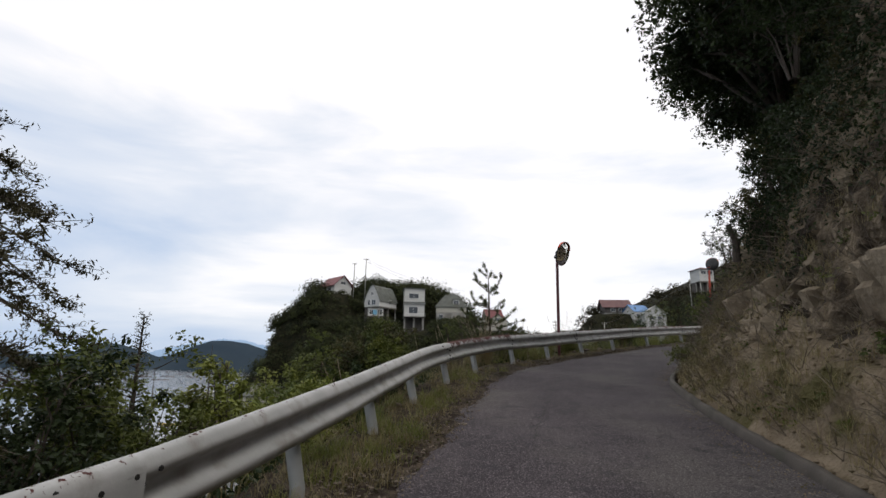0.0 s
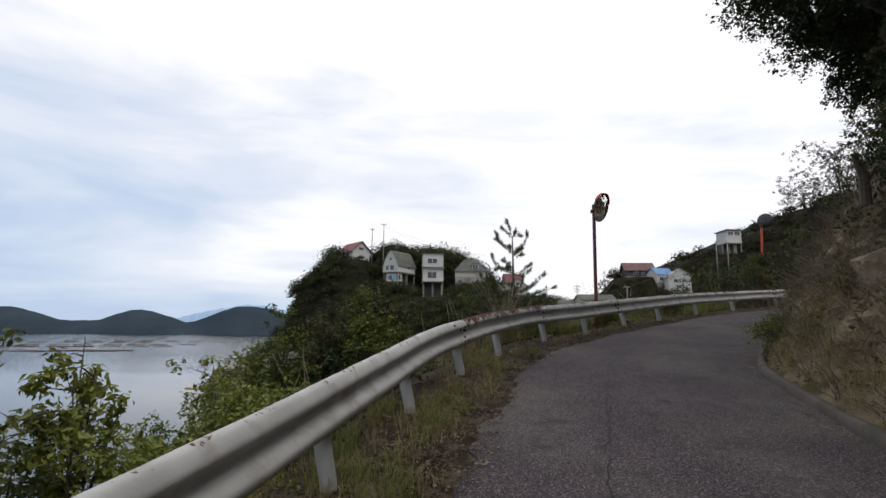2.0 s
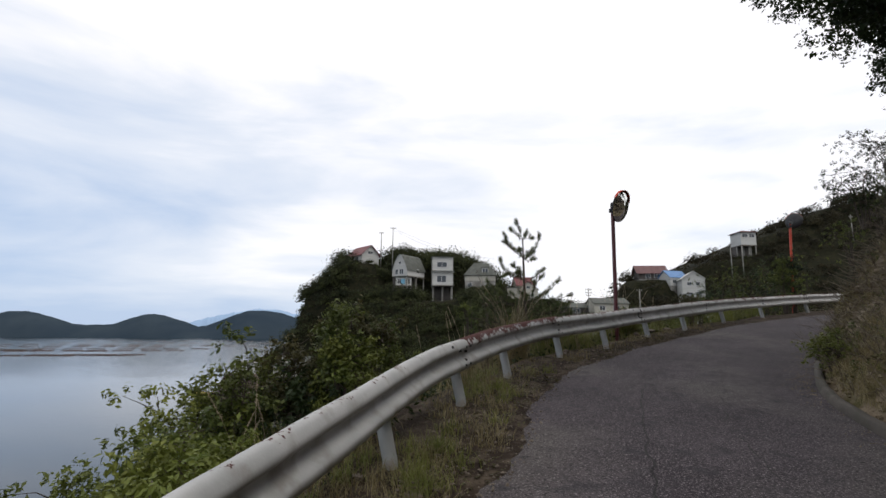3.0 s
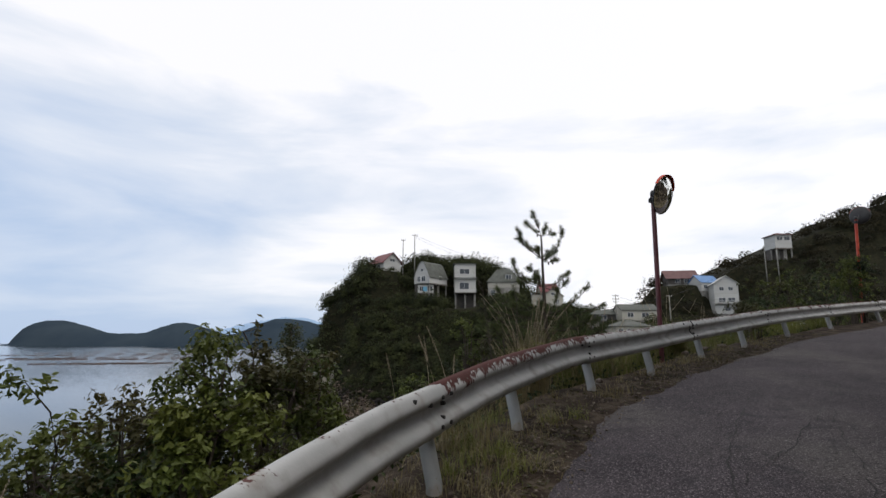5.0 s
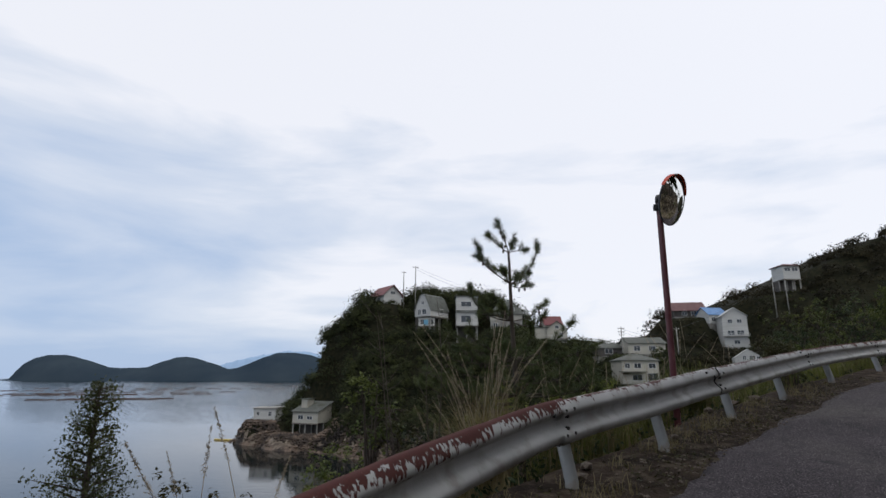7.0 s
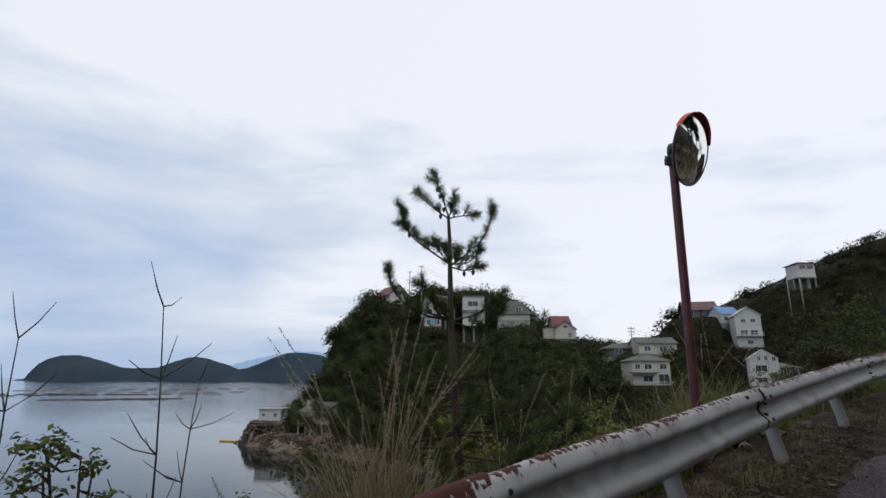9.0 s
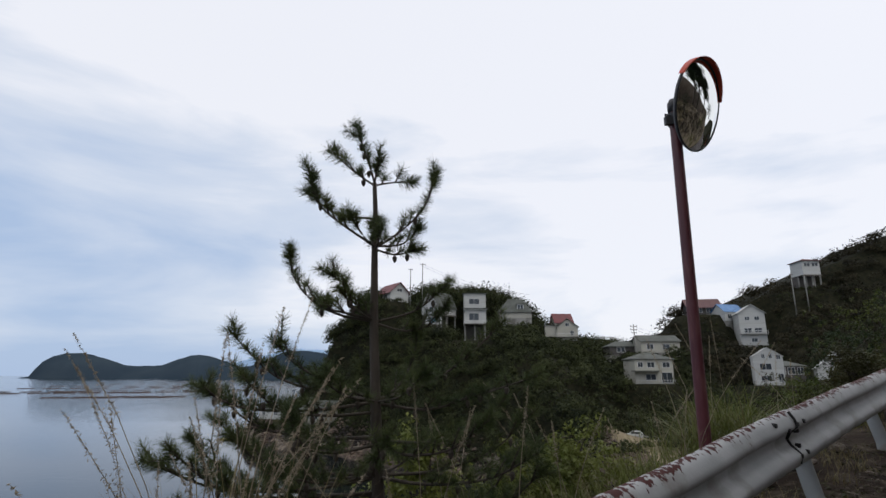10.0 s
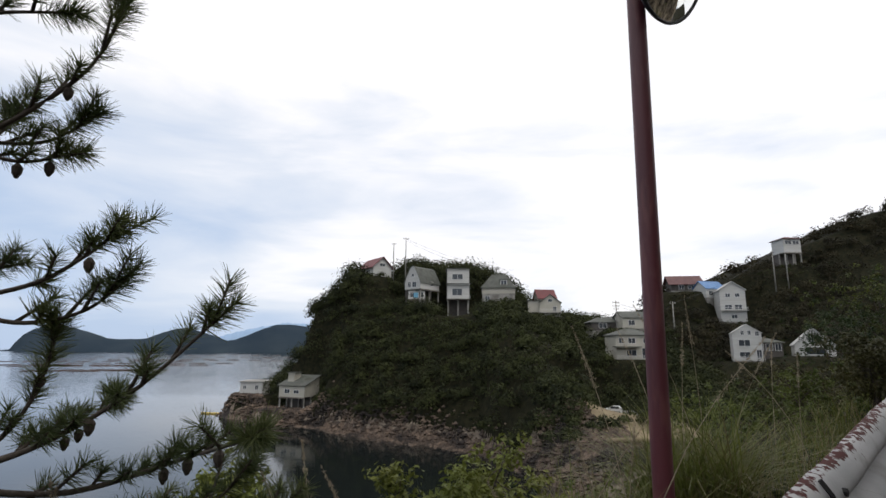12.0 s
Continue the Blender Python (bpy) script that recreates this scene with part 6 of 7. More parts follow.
pine((2.90, 16.2, spot(2.90, 16.2) - 0.1), (2.78, 16.1, 4.22), [
    (4.22, [(-0.03, 0, 0.1), (-0.07, 0, 0.21), (-0.12, -0.02, 0.37)]), (4.20, [(-0.11, -0.03, 0.07), (-0.28, -0.06, 0.21)]), (4.20, [(0.1, 0.03, 0.03), (0.24, 0.06, 0.05)]), (4.19, [(0.02, -0.1, 0.05), (0.05, -0.17, 0.13)]),
    (3.80, [(-0.16, -0.05, 0.1), (-0.31, -0.09, 0.21), (-0.38, -0.1, 0.31), (-0.42, -0.1, 0.48)]), (3.98, [(-0.24, -0.04, 0.02), (-0.43, -0.06, 0.16)]), (3.79, [(0.15, 0.02, 0.11), (0.3, 0.05, 0.28), (0.38, 0.06, 0.5)]),
    (3.78, [(0.13, 0.06, -0.02), (0.27, 0.1, 0.03)]), (3.80, [(0.16, 0.1, 0.04), (0.27, 0.16, 0.16)]), (3.79, [(-0.06, -0.12, 0.05), (-0.14, -0.2, 0.18)]), (3.80, [(-0.02, 0.12, 0.06), (-0.04, 0.24, 0.2)]), (3.78, [(0.04, -0.14, 0.02), (0.06, -0.26, 0.08)]),
    (3.33, [(-0.22, -0.04, 0.04), (-0.39, -0.07, 0.13), (-0.5, -0.08, 0.27), (-0.53, -0.08, 0.42)]), (3.34, [(-0.12, -0.06, 0.09), (-0.2, -0.1, 0.21), (-0.29, -0.14, 0.28)]), (3.33, [(0.21, 0.03, 0.06), (0.34, 0.05, 0.15), (0.43, 0.06, 0.24)]), (3.32, [(0.17, 0.06, -0.04), (0.32, 0.1, 0), (0.42, 0.12, 0.1)]),
    (3.33, [(-0.1, -0.14, 0.06), (-0.18, -0.26, 0.16)]), (3.33, [(-0.06, 0.16, 0.06), (-0.1, 0.32, 0.18)]), (3.34, [(-0.26, -0.14, 0.05), (-0.4, 0.22, 0.1)]),
    (2.86, [(-0.27, -0.06, 0.05), (-0.58, -0.12, 0.15), (-0.85, -0.16, 0.4)]), (2.86, [(-0.34, -0.14, -0.04), (-0.7, -0.26, -0.02), (-0.95, -0.32, 0.1)]), (2.87, [(-0.25, -0.06, 0.09), (-0.46, -0.1, 0.2), (-0.6, -0.14, 0.34)]), (2.86, [(0.13, 0.06, 0.1), (0.2, 0.08, 0.24), (0.24, 0.08, 0.42)]),
    (2.87, [(0.25, 0, 0.07), (0.5, 0.02, 0.22), (0.76, 0.02, 0.46)]), (2.85, [(0.3, 0.1, -0.04), (0.6, 0.16, 0.04), (0.92, -0.22, 0.16)]), (2.86, [(-0.12, -0.3, 0.04), (-0.22, -0.55, 0.14)]), (2.86, [(0.16, -0.28, 0.04), (0.3, -0.5, 0.16)]), (2.86, [(0.1, 0.34, 0.06), (0.16, 0.6, 0.18)]), (2.86, [(-0.36, 0.26, 0.06), (-0.7, 0.44, 0.16)]),
    (2.45, [(-0.36, -0.1, 0), (-0.75, 0.18, 0.08), (-1.08, 0.22, 0.3)]), (2.44, [(-0.4, -0.16, -0.04), (-0.82, -0.3, 0), (-1.15, -0.38, 0.14)]), (2.46, [(-0.2, -0.4, 0.02), (-0.42, -0.7, 0.12)]), (2.45, [(0.34, 0.04, 0.02), (0.66, 0.08, 0.12), (0.92, 0.1, 0.34)]), (2.44, [(0.3, -0.2, 0), (0.62, -0.36, 0.06), (0.86, -0.46, 0.2)]), (2.45, [(0.16, 0.4, 0.04), (0.26, 0.72, 0.16)]), (2.45, [(-0.6, -0.02, 0.04), (-0.86, -0.06, 0.22)]),
    *[(z, [(math.cos(a) * ln * 0.4, math.sin(a) * ln * 0.4, -0.01), (math.cos(a + 0.12) * ln * 0.75, math.sin(a + 0.12) * ln * 0.75, 0.06 * ln), (math.cos(a + 0.2) * ln, math.sin(a + 0.2) * ln, 0.26 * ln)])
      for z, a, ln in ((2.80, 3.6, 0.80), (2.66, 3.0, 0.95), (2.62, 4.1, 0.80), (2.64, 0.1, 0.80), (2.60, 5.5, 0.75), (2.56, 4.7, 0.70), (2.36, 3.4, 1.10), (2.34, 2.9, 1.15), (2.30, 3.9, 1.0), (2.28, 5.8, 0.95), (2.24, 0.3, 0.95), (2.22, 4.4, 0.9), (2.20, 5.1, 0.85))],
    (2.05, [(-0.45, 0.06, -0.04), (-0.92, 0.10, 0.04), (-1.25, 0.12, 0.2)]), (2.05, [(-0.36, -0.30, -0.04), (-0.74, -0.58, 0.04)]), (2.05, [(0.40, -0.06, -0.02), (0.80, -0.10, 0.08), (1.08, -0.14, 0.24)]), (2.05, [(0.26, -0.34, 0.0), (0.52, -0.62, 0.10)]), (2.05, [(0.05, -0.40, 0.0), (0.08, -0.78, 0.10)]), (2.05, [(0.30, 0.36, 0.02), (0.6, 0.6, 0.16)])],
     44, "young pine with upturned shoots and small dark cones")


# ---- grasses ----
def blades(name, roots, lens, width, bend, mat, rs, seg=4):
    """Arching ribbons, one for each root point."""
    n = len(roots)
    az = rs.uniform(0, 6.28, n)
    d = np.stack([np.cos(az), np.sin(az), np.zeros(n)], 1)
    w = np.stack([-np.sin(az), np.cos(az), np.zeros(n)], 1) * (np.asarray(width) * rs.uniform(0.6, 1.2, n))[:, None] * 0.5
    b2 = bend * rs.uniform(0.25, 1.3, n)
    rows = []
    for k in range(seg + 1):
        t = k / seg
        c = roots + d * (lens * b2 * t ** 2.0)[:, None] + np.array([0, 0, 1.0]) * (lens * (t - 0.42 * b2 * t ** 2.6))[:, None]
        f = (1 - t) ** 0.7 + 0.06
        rows += [c - w * f, c + w * f]
    v = np.stack(rows, 1)
    per = 2 * (seg + 1)
    base = (np.arange(n) * per)[:, None]
    q = np.concatenate([base + np.array([[2 * k, 2 * k + 1, 2 * k + 3, 2 * k + 2]]) for k in range(seg)], 0)
    return quads_mesh(name, v.reshape(-1, 3), q, mat)


def tuft(x, y, r, n, height, mat, seed, label, bend=0.6, width=0.008, dry=0, plumes=0, plume_h=1.5, name="grass_tuft"):
    """A clump of tall grass, with dry blades and feathery stalks among it."""
    rs = np.random.RandomState(seed)
    z0 = spot(x, y)
    root = tagged(new(name), label, "grass")
    root.location = (x, y, z0)

    def foot(k):
        a, q = rs.uniform(0, 6.28, k), r * np.sqrt(rs.uniform(0, 1, k))
        px, py = np.cos(a) * q, np.sin(a) * q
        return np.stack([px, py, land(px + x, py + y) - z0 - 0.03], 1)

    part("leafage", blades("leafage", foot(n), height * rs.uniform(0.5, 1.15, n), width, bend, mat, rs), root)["kind"] = "stuff"
    if dry:
        part("straw", blades("straw", foot(dry), height * rs.uniform(0.4, 1.1, dry), width * 0.8, bend * 1.1, GRASS_DRY, rs), root, "straw-coloured dry blades")["kind"] = "stuff"
    if plumes:
        f = foot(plumes)
        sh = Shape()
        fl = []
        for p in f:
            a, ln = rs.uniform(0, 6.28), plume_h * rs.uniform(0.7, 1.1)
            k = rs.uniform(0.08, 0.5)
            pts = [p + np.array([math.cos(a) * k * ln * t * t, math.sin(a) * k * ln * t * t, ln * (t - 0.12 * k * t * t)]) for t in np.linspace(0, 1, 7)]
            sh.tube([tuple(q) for q in pts], [0.0035, 0.0033, 0.003, 0.0026, 0.002, 0.0016, 0.001], 4)
            m = 90
            t = rs.uniform(0, 1, m)[:, None]
            fl.append(pts[5] + (pts[6] - pts[5]) * (t * 1.35 - 0.1) + rs.normal(size=(m, 3)) * 0.007 * (1.1 - t))
        part("stalkwork", sh.mesh("stalkwork", PLUME), root, "pale dry stalks")["kind"] = "stuff"
        fl = np.concatenate(fl)
        part("seed_fluff", leaves_mesh("seed_fluff", fl, rs.normal(size=fl.shape), 0.020, PLUME, rs, 0.2), root, "thin feathery seed heads")["kind"] = "stuff"
    return root


tuft(5.85, 18.25, 0.32, 900, 1.05, GRASS, 51, "large clump of green pampas grass behind the rail", bend=0.95, width=0.011, dry=260, plumes=6, plume_h=1.5)
tuft(6.75, 18.75, 0.4, 170, 0.7, GRASS, 52, "thin clump of green grass behind the rail", bend=0.75, width=0.009, dry=90, plumes=3, plume_h=1.1)
tuft(4.75, 17.15, 0.35, 420, 0.95, GRASS, 53, "ragged green grass at the foot of the mirror pole", dry=200, plumes=6, plume_h=1.3)
tuft(2.35, 15.15, 0.28, 420, 1.2, GRASS_DRY, 54, "tall dry grass with pale plumes beside the rail", bend=0.6, width=0.01, dry=420, plumes=26, plume_h=1.4)
tuft(1.95, 14.6, 0.3, 200, 0.8, GRASS_DRY, 55, "dry bent grass beside the rail", dry=160, plumes=4, plume_h=0.9)
tuft(3.25, 15.75, 0.35, 420, 0.85, GRASS, 56, "green and straw grass below the pine", dry=260, plumes=10, plume_h=1.35)
tuft(3.9, 16.3, 0.4, 420, 0.75, GRASS, 57, "green and straw grass on the bank edge", dry=260, plumes=6, plume_h=1.2)
tuft(2.3, 15.08, 0.13, 160, 0.95, GRASS_DRY, 66, "tall pale stalks of dry pampas grass", bend=0.3, dry=160, plumes=18, plume_h=1.65)
tuft(1.2, 13.9, 0.35, 260, 0.75, GRASS_DRY, 58, "dry bent grass beside the rail", dry=160, plumes=2, plume_h=1.0)
tuft(8.3, 20.1, 0.5, 300, 0.65, GRASS, 59, "bright green grass behind the rail", dry=100)
tuft(10.4, 21.8, 0.6, 800, 0.8, GRASS, 60, "bright green grass behind the rail", dry=100)
tuft(12.4, 23.2, 0.6, 700, 0.8, GRASS, 61, "bright green grass behind the rail", dry=160)
tuft(0.35, 12.6, 0.3, 160, 0.6, GRASS_DRY, 62, "thin dry stalks beside the rail", dry=80, plumes=3, plume_h=1.0)
tuft(-0.9, 9.4, 0.3, 120, 0.7, GRASS_DRY, 63, "thin dry stalks beside the rail", dry=60, plumes=5, plume_h=1.1)
tuft(1.25, 15.7, 0.4, 380, 1.05, GRASS_DRY, 64, "pale clump of dry pampas grass", bend=0.6, dry=200, plumes=4, plume_h=1.3)
tuft(1.15, 11.9, 0.25, 90, 0.55, GRASS_DRY, 65, "dry stalks beside the rail", plumes=4, plume_h=1.0)

# verge between asphalt and rail: short grass, litter, gravel
rs = np.random.RandomState(77)


def verge_points(n, lo, hi, y0, y1):
    i = rs.randint(0, len(EDGE_L), n * 6)
    p = EDGE_L[i] + rs.normal(size=(len(i), 2)) * 0.02
    v = rs.uniform(lo, hi, len(i))
    k = np.array([int(np.argmin(np.hypot(RAIL[:, 0] - a, RAIL[:, 1] - b3))) for a, b3 in p])
    q = p + (RAIL[k] - p) * v[:, None]
    ok = (q[:, 1] > y0) & (q[:, 1] < y1) & (q[:, 0] < 14)
    return q[ok][:n]


def clumped(n, lo, hi, y0, y1, spread, per):
    c = verge_points(n // per + 1, lo, hi, y0, y1)
    q = np.repeat(c, per, 0) + rs.normal(size=(len(c) * per, 2)) * spread
    return np.column_stack([q, land(q[:, 0], q[:, 1]) - 0.01])


g = clumped(5200, 0.3, 1.5, 2.0, 13.5, 0.065, 60)
tagged(new("verge_grass", blades("verge_grass", g, 0.20 * rs.uniform(0.35, 1.3, len(g)), 0.006, 0.9, GRASS, rs, 3)), "short yellow-green grass along the verge", "grass", kind="stuff")
g = np.concatenate([clumped(5600, 0.15, 1.6, 1.0, 11.5, 0.08, 44), clumped(1800, 0.4, 1.6, 11.5, 20.0, 0.08, 36)])
tagged(new("verge_straw", blades("verge_straw", g, 0.15 * rs.uniform(0.4, 1.4, len(g)), 0.006, 1.1, GRASS_DRY, rs, 3)), "withered straw-coloured grass along the verge", "grass", kind="stuff")
g = clumped(7000, -0.05, 1.3, 1.0, 21.0, 0.18, 24)
lv = leaves_mesh("leaf_litter", g + [0, 0, 0.015], np.array([0, 0, 1.0]) + rs.normal(size=g.shape) * 0.35, 0.045 * rs.uniform(0.5, 1.3, len(g)), LEAF_RED, rs, 0.5)
tagged(new("leaf_litter", lv), "brown fallen leaves scattered on the verge", "leaf litter", kind="stuff")

# bank cover below the rail: low mixed leaves that hide the soil
i = rs.randint(0, len(RAIL), 60000)
o = rs.uniform(0.7, 6.5, len(i))
t = np.gradient(RAIL, axis=0)
t = t / np.linalg.norm(t, axis=1)[:, None]
q = RAIL[i] + np.stack([-t[i][:, 1], t[i][:, 0]], 1) * o[:, None] + rs.normal(size=(len(i), 2)) * 0.2
ok = (q[:, 1] > 0) & (q[:, 1] < 30) & (q[:, 0] < 20)
q = q[ok]
z = land(q[:, 0], q[:, 1]) + np.abs(rs.normal(size=len(q))) * 0.07 * (1.2 + wave(q[:, 0], q[:, 1], 0, 61))
tagged(new("bank_undergrowth", leaves_mesh("bank_undergrowth", np.column_stack([q, z]), rs.normal(size=(len(q), 3)) + [0, 0, 0.7], 0.07 * rs.uniform(0.5, 1.4, len(q)), LEAF_DARK, rs)), "low dark undergrowth covering the steep bank", "undergrowth", kind="stuff")
g = np.column_stack([q[:9000], land(q[:9000, 0], q[:9000, 1]) - 0.02])
tagged(new("bank_grass", blades("bank_grass", g, 0.5 * rs.uniform(0.4, 1.3, len(g)), 0.008, 0.8, GRASS_DRY, rs, 3)), "rank straw-coloured grass on the bank", "grass", kind="stuff")

# grass on the scree and rock ledges
c = even(EDGE_R, 0.1)
c = c[(c[:, 1] > 2) & (c[:, 1] < 14)]
cp, ch = CLIFF["points"], CLIFF["height"]
rows_, cols_ = np.nonzero((ch > 0.1) & (ch < 3.6) & (cp[:, :, 1] > 2) & (cp[:, :, 1] < 15))
w8 = np.exp(-ch[rows_, cols_] / 1.8)
pick = rs.choice(len(rows_), 2300, p=w8 / w8.sum())
q = np.repeat(cp[rows_[pick], cols_[pick]], 16, 0) + rs.normal(size=(2300 * 16, 3)) * np.array([0.05, 0.05, 0.02])
tagged(new("scree_grass", blades("scree_grass", q, 0.19 * rs.uniform(0.4, 1.5, len(q)), 0.006, 1.2, GRASS_DRY, rs, 3)), "dry grass tufts on the scree and ledges of the rock", "grass", kind="stuff")
pick = rs.choice(len(rows_), 150, p=w8 / w8.sum())
q = np.repeat(cp[rows_[pick], cols_[pick]], 26, 0) + rs.normal(size=(150 * 26, 3)) * np.array([0.06, 0.06, 0.03])
tagged(new("ledge_weeds", leaves_mesh("ledge_weeds", q + [-0.03, 0, 0.05], rs.normal(size=q.shape) + [0, 0, 0.5], 0.045 * rs.uniform(0.5, 1.4, len(q)), LEAF, rs)), "small green weeds on the ledges of the rock", "weeds", kind="stuff")
# bare weeds that stand above the rail
for k, (x, y, top) in enumerate(((1.80, 13.5, 3.12), (1.55, 13.2, 3.08), (1.66, 13.3, 3.02), (1.9, 13.75, 2.9))):
    z0 = spot(x, y)
    wd = Shape()
    stem = [np.array([0.10 * math.sin(2.2 * u + k) - 0.10 * math.sin(k), 0.06 * math.cos(3 * u + k) - 0.06 * math.cos(k), (top - z0) * u - 0.03]) for u in np.linspace(0, 1, 8)]
    wd.tube([tuple(v) for v in stem], [0.006, 0.006, 0.005, 0.005, 0.004, 0.003, 0.0025, 0.0015], 5)
    for j in range(14):
        v = stem[3 + j % 5]
        e = v + np.array([rs.normal() * 0.09, rs.normal() * 0.09, rs.uniform(0.03, 0.16)])
        wd.tube([tuple(v), tuple((v + e) / 2 + [0, 0, -0.01]), tuple(e)], [0.0025, 0.002, 0.001], 4)
    root = tagged(new("dry_weed"), "thin bare brown weed stalk beside the guardrail", "weed")
    root.location = (x, y, z0)
    part("stalk", wd.mesh("stalk", BARK), root)

# creepers that hide most of the upper rock
ru, cu = np.nonzero((ch > 2.0) & (cp[:, :, 1] > 1.5) & (cp[:, :, 1] < 11.5))
c = cp[ru, cu]
hide = wave(c[:, 0] * 0.8, c[:, 1] * 0.8, c[:, 2] * 0.8, 71) + (ch[ru, cu] - 3.0) * 0.35
w8 = np.clip(hide + 0.35, 0, 1.2)
pick = rs.choice(len(ru), 2300, p=w8 / w8.sum())
q = np.repeat(c[pick] + np.array([-0.10, 0.0, 0.0]), 16, 0) + rs.normal(size=(2300 * 16, 3)) * np.array([0.13, 0.12, 0.11])
tagged(new("creepers", leaves_mesh("creepers", q, rs.normal(size=q.shape) + [-0.4, 0, 0.5], 0.06 * rs.uniform(0.5, 1.4, len(q)), LEAF_DARK, rs)), "dark creepers and brush covering the upper rock", "creeper", kind="stuff")
twg = Shape()
for a in rs.choice(len(rows_), 1300):
    p = cp[rows_[a], cols_[a]]
    for k in range(2):
        e1 = p + np.array([rs.normal() * 0.12 - 0.14, rs.normal() * 0.16, rs.uniform(0.05, 0.3)])
        e2 = e1 + np.array([rs.normal() * 0.1 - 0.05, rs.normal() * 0.14, rs.uniform(-0.12, 0.16)])
        twg.tube([tuple(p), tuple(e1), tuple(e2)], [0.006, 0.004, 0.0015], 3)
tagged(new("dry_brush", twg.mesh("dry_brush", TWIG)), "bare dry brush sticking out of the rock", "brush", kind="stuff")


# ---- stones ----
def stone_mesh(seed, flat=0.6):
    bm = bmesh.new()
    bmesh.ops.create_icosphere(bm, subdivisions=1, radius=0.5)
    r = random.Random(seed)
    for v in bm.verts:
        v.co = v.co * r.uniform(0.75, 1.2)
        v.co.z *= flat
    me = bpy.data.meshes.new("stone")
    bm.to_mesh(me)
    bm.free()
    me.materials.append(PEBBLE)
    return me


stones = [stone_mesh(k) for k in range(6)]
for k, (x, y, s, lab) in enumerate(((3.05, 14.42, 0.24, "flat pale stone beside a guardrail post"), (3.25, 14.75, 0.16, "rough yellowish stone on the verge"), (6.3, 17.75, 0.3, "flat broken concrete slab on the verge"), (5.75, 17.35, 0.2, "grey stone under the guardrail"), (-0.02, 9.0, 0.12, "small stone at a post foot"), (0.35, 8.7, 0.09, "small stone on the verge"), (4.6, 15.9, 0.14, "brown stone under the guardrail"), (7.0, 18.3, 0.2, "pale stone beside a guardrail post"))):
    ob = tagged(new("stone", stones[k % 6]), lab, "stone", "stones on the verge")
    ob.location, ob.scale, ob.rotation_euler = (x, y, spot(x, y) + 0.22 * s), (s, s * 0.8, s * (0.5 if "flat" in lab else 0.9)), (0, 0, k * 1.3)


def scatter_stones(name, pts, sizes, mat, label, seed):
    """Loose stones in one mesh, each a squashed octahedron."""
    r = np.random.RandomState(seed)
    n = len(pts)
    o = np.array([(1, 0, 0), (0, 1, 0), (-1, 0, 0), (0, -1, 0), (0, 0, 0.7), (0, 0, -0.7)], float)
    v = o[None] * r.uniform(0.6, 1.3, (n, 6, 1)) * sizes[:, None, None] * 0.5
    a = r.uniform(0, 6.28, n)
    cs, sn = np.cos(a)[:, None], np.sin(a)[:, None]
    v = np.stack([v[:, :, 0] * cs - v[:, :, 1] * sn, v[:, :, 0] * sn + v[:, :, 1] * cs, v[:, :, 2]], -1) + pts[:, None, :]
    me = bpy.data.meshes.new(name)
    f = [(0, 1, 4), (1, 2, 4), (2, 3, 4), (3, 0, 4), (1, 0, 5), (2, 1, 5), (3, 2, 5), (0, 3, 5)]
    me.from_pydata(v.reshape(-1, 3).tolist(), [], [tuple(6 * k + j for j in t3) for k in range(n) for t3 in f])
    me.materials.append(mat)
    return tagged(new(name, me), label, "stones", kind="stuff")


q = verge_points(2600, -0.25, 0.9, 1.5, 20.0)
p3 = np.column_stack([q, np.maximum(land(q[:, 0], q[:, 1]), grade(q[:, 1]) - 0.02) + 0.01])
scatter_stones("verge_gravel", p3, rs.uniform(0.008, 0.04, len(p3)), PEBBLE, "loose gravel along the road edge", 3)
low = np.nonzero((ch > 0.02) & (ch < 1.3) & (cp[:, :, 1] > 2) & (cp[:, :, 1] < 15))
pick = rs.randint(0, len(low[0]), 3600)
q = cp[low[0][pick], low[1][pick]] + rs.normal(size=(3600, 3)) * np.array([0.03, 0.03, 0.008])
scatter_stones("scree_stones", q, 0.014 + np.abs(rs.normal(size=3600)) * 0.042, TALUS, "angular stones of the scree below the cliff", 4)
xs = rs.uniform(-60, 34, 5200)
yf = np.interp(xs, FOOT_X, FOOT_Y) + rs.normal(size=5200) * 2.2 + 1.0
scatter_stones("shore_boulders", np.column_stack([xs, yf, np.maximum(land(xs, yf), SEA - 0.2) + 0.1]), rs.uniform(0.3, 1.7, 5200), SHORE, "broken brown boulders along the shore", 5)
xs = rs.uniform(19, 30, 1500)
ys = rs.uniform(84, 110, 1500)
scatter_stones("cove_boulders", np.column_stack([xs, ys, np.maximum(land(xs, ys), SEA - 0.2) + 0.15]), rs.uniform(0.3, 1.3, 1500), SHORE, "pale tumbled boulders at the head of the cove", 6)


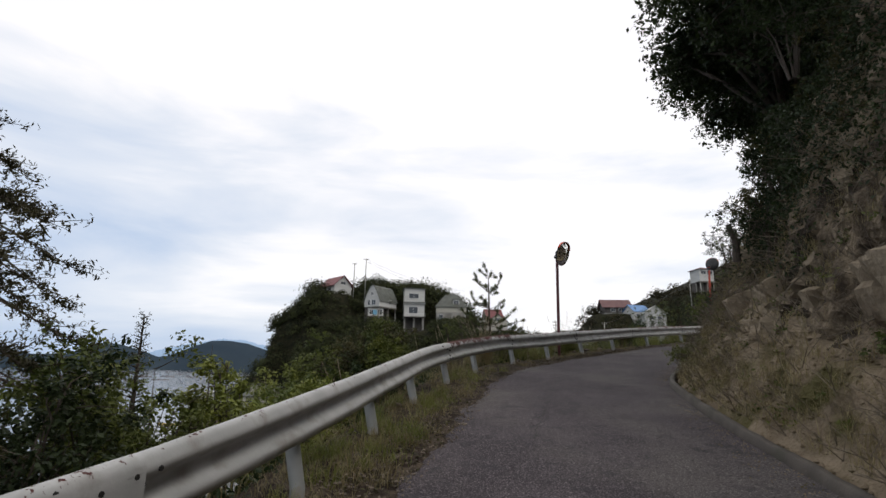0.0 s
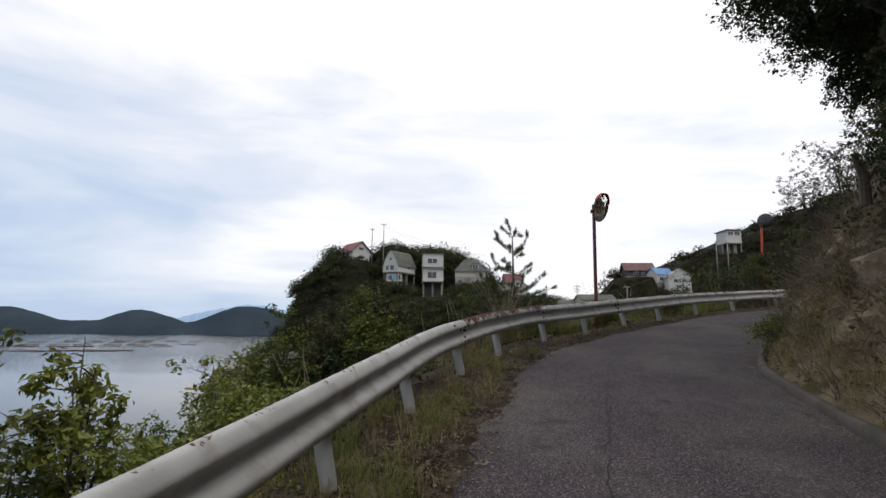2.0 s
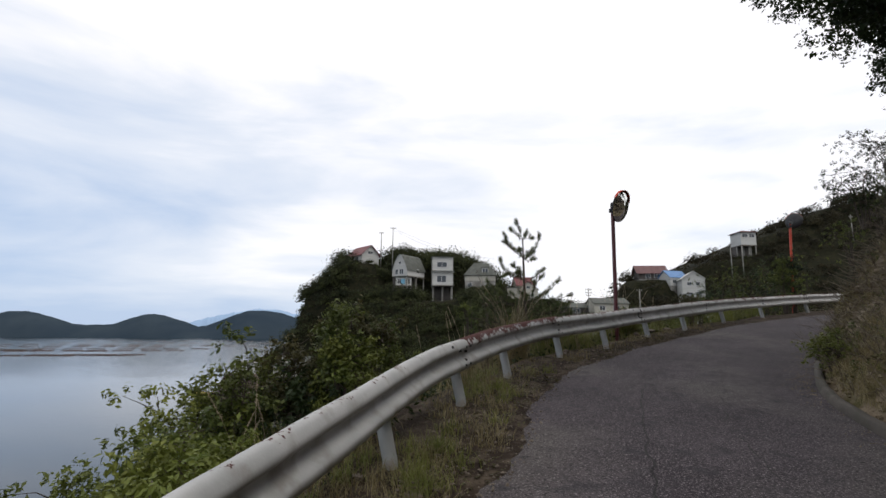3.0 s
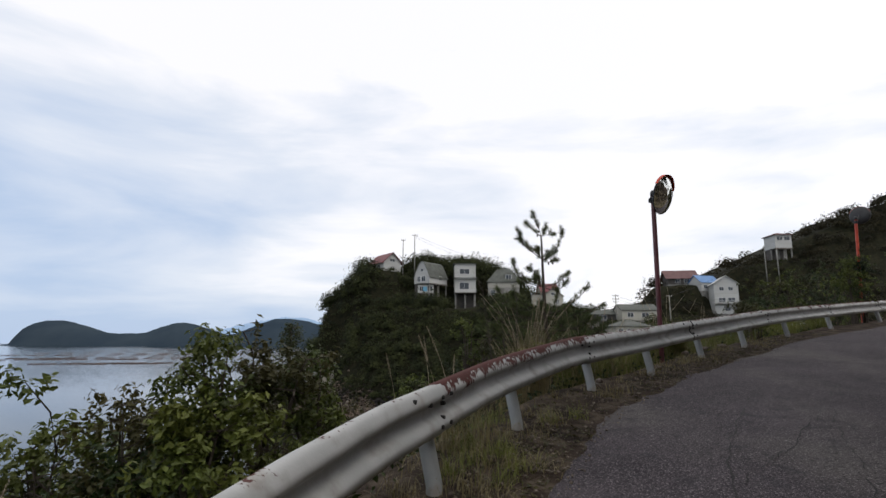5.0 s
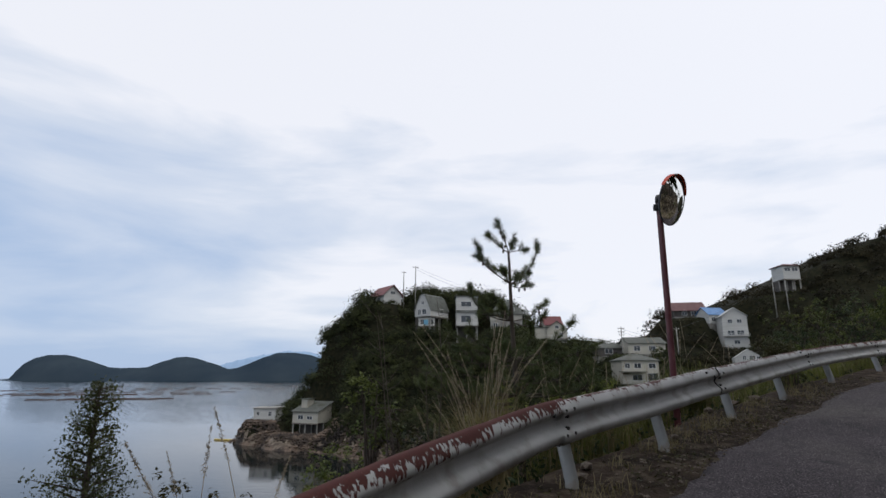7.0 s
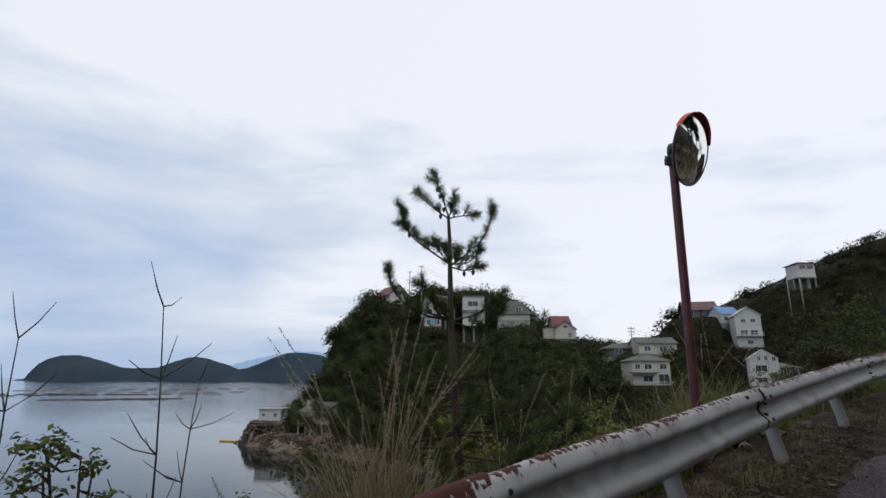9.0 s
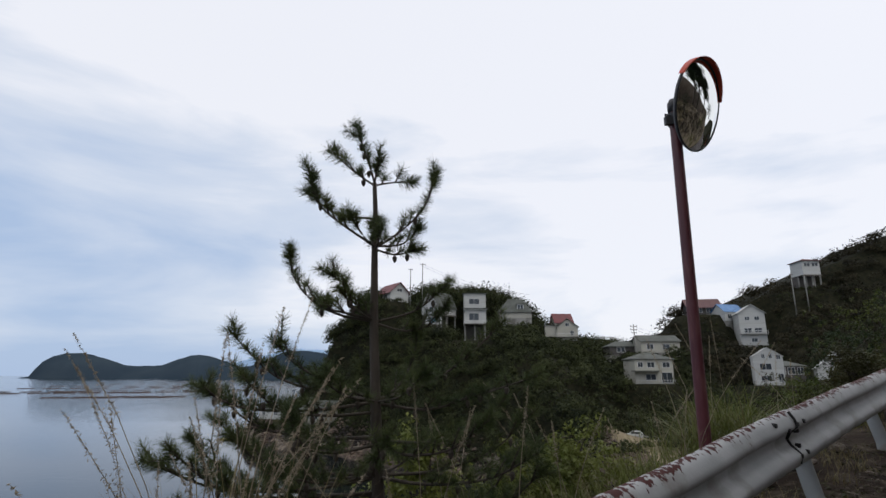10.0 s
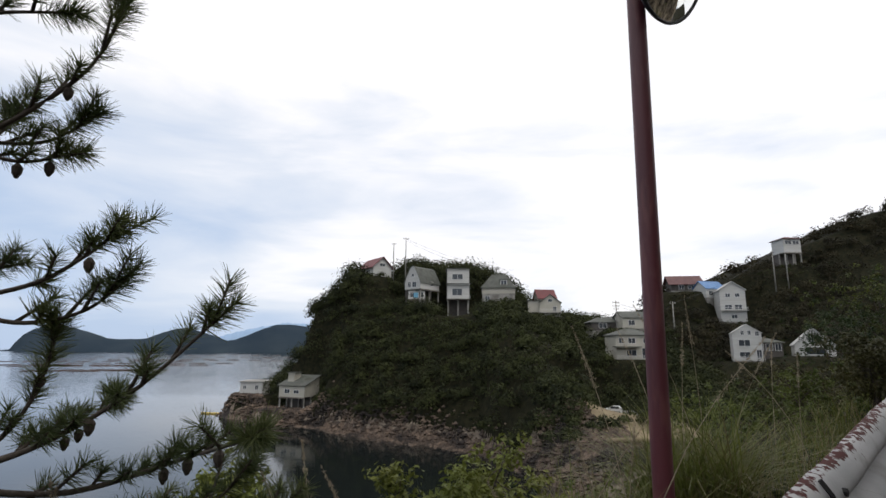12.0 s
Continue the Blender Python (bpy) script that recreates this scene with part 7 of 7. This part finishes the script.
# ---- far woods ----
def clear_camera_views(x, y, z, keep):
    """Leaves out trees that would hide a house front from the camera's last position, or stand in its footprint."""
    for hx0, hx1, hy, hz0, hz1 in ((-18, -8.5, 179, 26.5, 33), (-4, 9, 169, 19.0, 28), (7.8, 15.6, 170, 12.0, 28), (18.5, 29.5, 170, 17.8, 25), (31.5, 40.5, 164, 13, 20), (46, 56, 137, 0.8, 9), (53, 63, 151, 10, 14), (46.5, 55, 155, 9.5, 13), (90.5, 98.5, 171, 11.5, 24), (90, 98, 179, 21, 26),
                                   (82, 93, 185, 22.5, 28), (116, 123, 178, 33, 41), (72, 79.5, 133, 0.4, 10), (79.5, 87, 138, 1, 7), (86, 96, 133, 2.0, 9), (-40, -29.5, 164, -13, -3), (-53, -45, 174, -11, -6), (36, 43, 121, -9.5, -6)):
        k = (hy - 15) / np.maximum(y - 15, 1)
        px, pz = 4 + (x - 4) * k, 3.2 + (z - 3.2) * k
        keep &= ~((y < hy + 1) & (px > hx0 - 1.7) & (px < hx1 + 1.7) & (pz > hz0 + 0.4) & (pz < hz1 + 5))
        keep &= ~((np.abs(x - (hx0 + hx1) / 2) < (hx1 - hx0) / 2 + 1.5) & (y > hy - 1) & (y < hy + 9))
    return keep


def woods(name, x0, x1, y0, y1, count, size, per, seed, label, leaf=0.62, lowest=-12.0, cleared=True, mat=FOREST):
    """A wood seen from afar: uneven crowns of separate leaf sprays, with gaps."""
    r = np.random.RandomState(seed)
    x, y = r.uniform(x0, x1, count), r.uniform(y0, y1, count)
    z = land(x, y)
    s = size * r.uniform(0.45, 1.35, count)
    keep = (z > lowest + 0.8 * wave(x * 0.2, y * 0.2, 0, 2)) & (y > np.interp(x, FOOT_X, FOOT_Y) + 4)
    keep &= ~((x > -40) & (x < -29.8) & (y < 174) & (z > -1.5) & (z < 11.0))
    keep = clear_camera_views(x, y, z + s * 1.1, keep) if cleared else keep
    x, y, z, s = x[keep], y[keep], z[keep], s[keep]
    n = len(x)
    d = r.normal(size=(n, per, 3))
    d = d / np.linalg.norm(d, axis=2)[:, :, None]
    d[:, :, 2] = np.abs(d[:, :, 2]) * 1.1 - 0.25
    lump = 1 + 0.28 * np.sin(4 * d[:, :, 0] + 9 * r.rand(n, 1)) * np.cos(5 * d[:, :, 1] + 9 * r.rand(n, 1))
    rad = (s[:, None] * lump * r.uniform(0.62, 1.0, (n, per)))[:, :, None]
    pos = np.stack([x, y, z + 0.42 * s], 1)[:, None, :] + d * rad * np.array([1.0, 1.0, 0.85])
    nrm = d + r.normal(size=d.shape) * 0.28
    me = leaves_mesh(name, pos.reshape(-1, 3), nrm.reshape(-1, 3), leaf * r.uniform(0.6, 1.4, n * per), mat, r, 0.8)
    return tagged(new(name, me), label, "woods", kind="stuff")


woods("headland_woods", -52, 66, 100, 196, 1250, 3.2, 250, 91, "dense dark evergreen woods over the headland", leaf=0.46, lowest=-13.5)
woods("hillside_woods", 62, 250, 108, 196, 1150, 3.2, 130, 92, "dark scrub woods on the rising hillside", leaf=0.56, mat=FOREST_BROWN)
woods("ridge_trees", -37, 42, 174, 192, 200, 4.6, 280, 93, "tall evergreens along the headland's ridge", leaf=0.55, lowest=12)
woods("valley_bushes", 30, 110, 30, 112, 520, 1.9, 105, 94, "bushes on the valley floor", leaf=0.5, lowest=-14)
woods("headland_scrub", -40, 62, 140, 184, 1900, 1.25, 50, 95, "low dark scrub between the houses on the headland", leaf=0.38, lowest=-14)
woods("cove_bushes", 22, 36, 88, 116, 90, 1.3, 110, 96, "bushes above the head of the cove", leaf=0.4, lowest=-15.5)
woods("ridge_crowns", -9, 31, 183.5, 190, 60, 5.0, 280, 97, "tall dark crowns standing behind the hilltop houses", leaf=0.5, lowest=12)
woods("slope_undergrowth", -42, 130, 120, 182, 3200, 0.85, 22, 98, "low undergrowth where trees are left out for the view", leaf=0.36, lowest=-13.5)
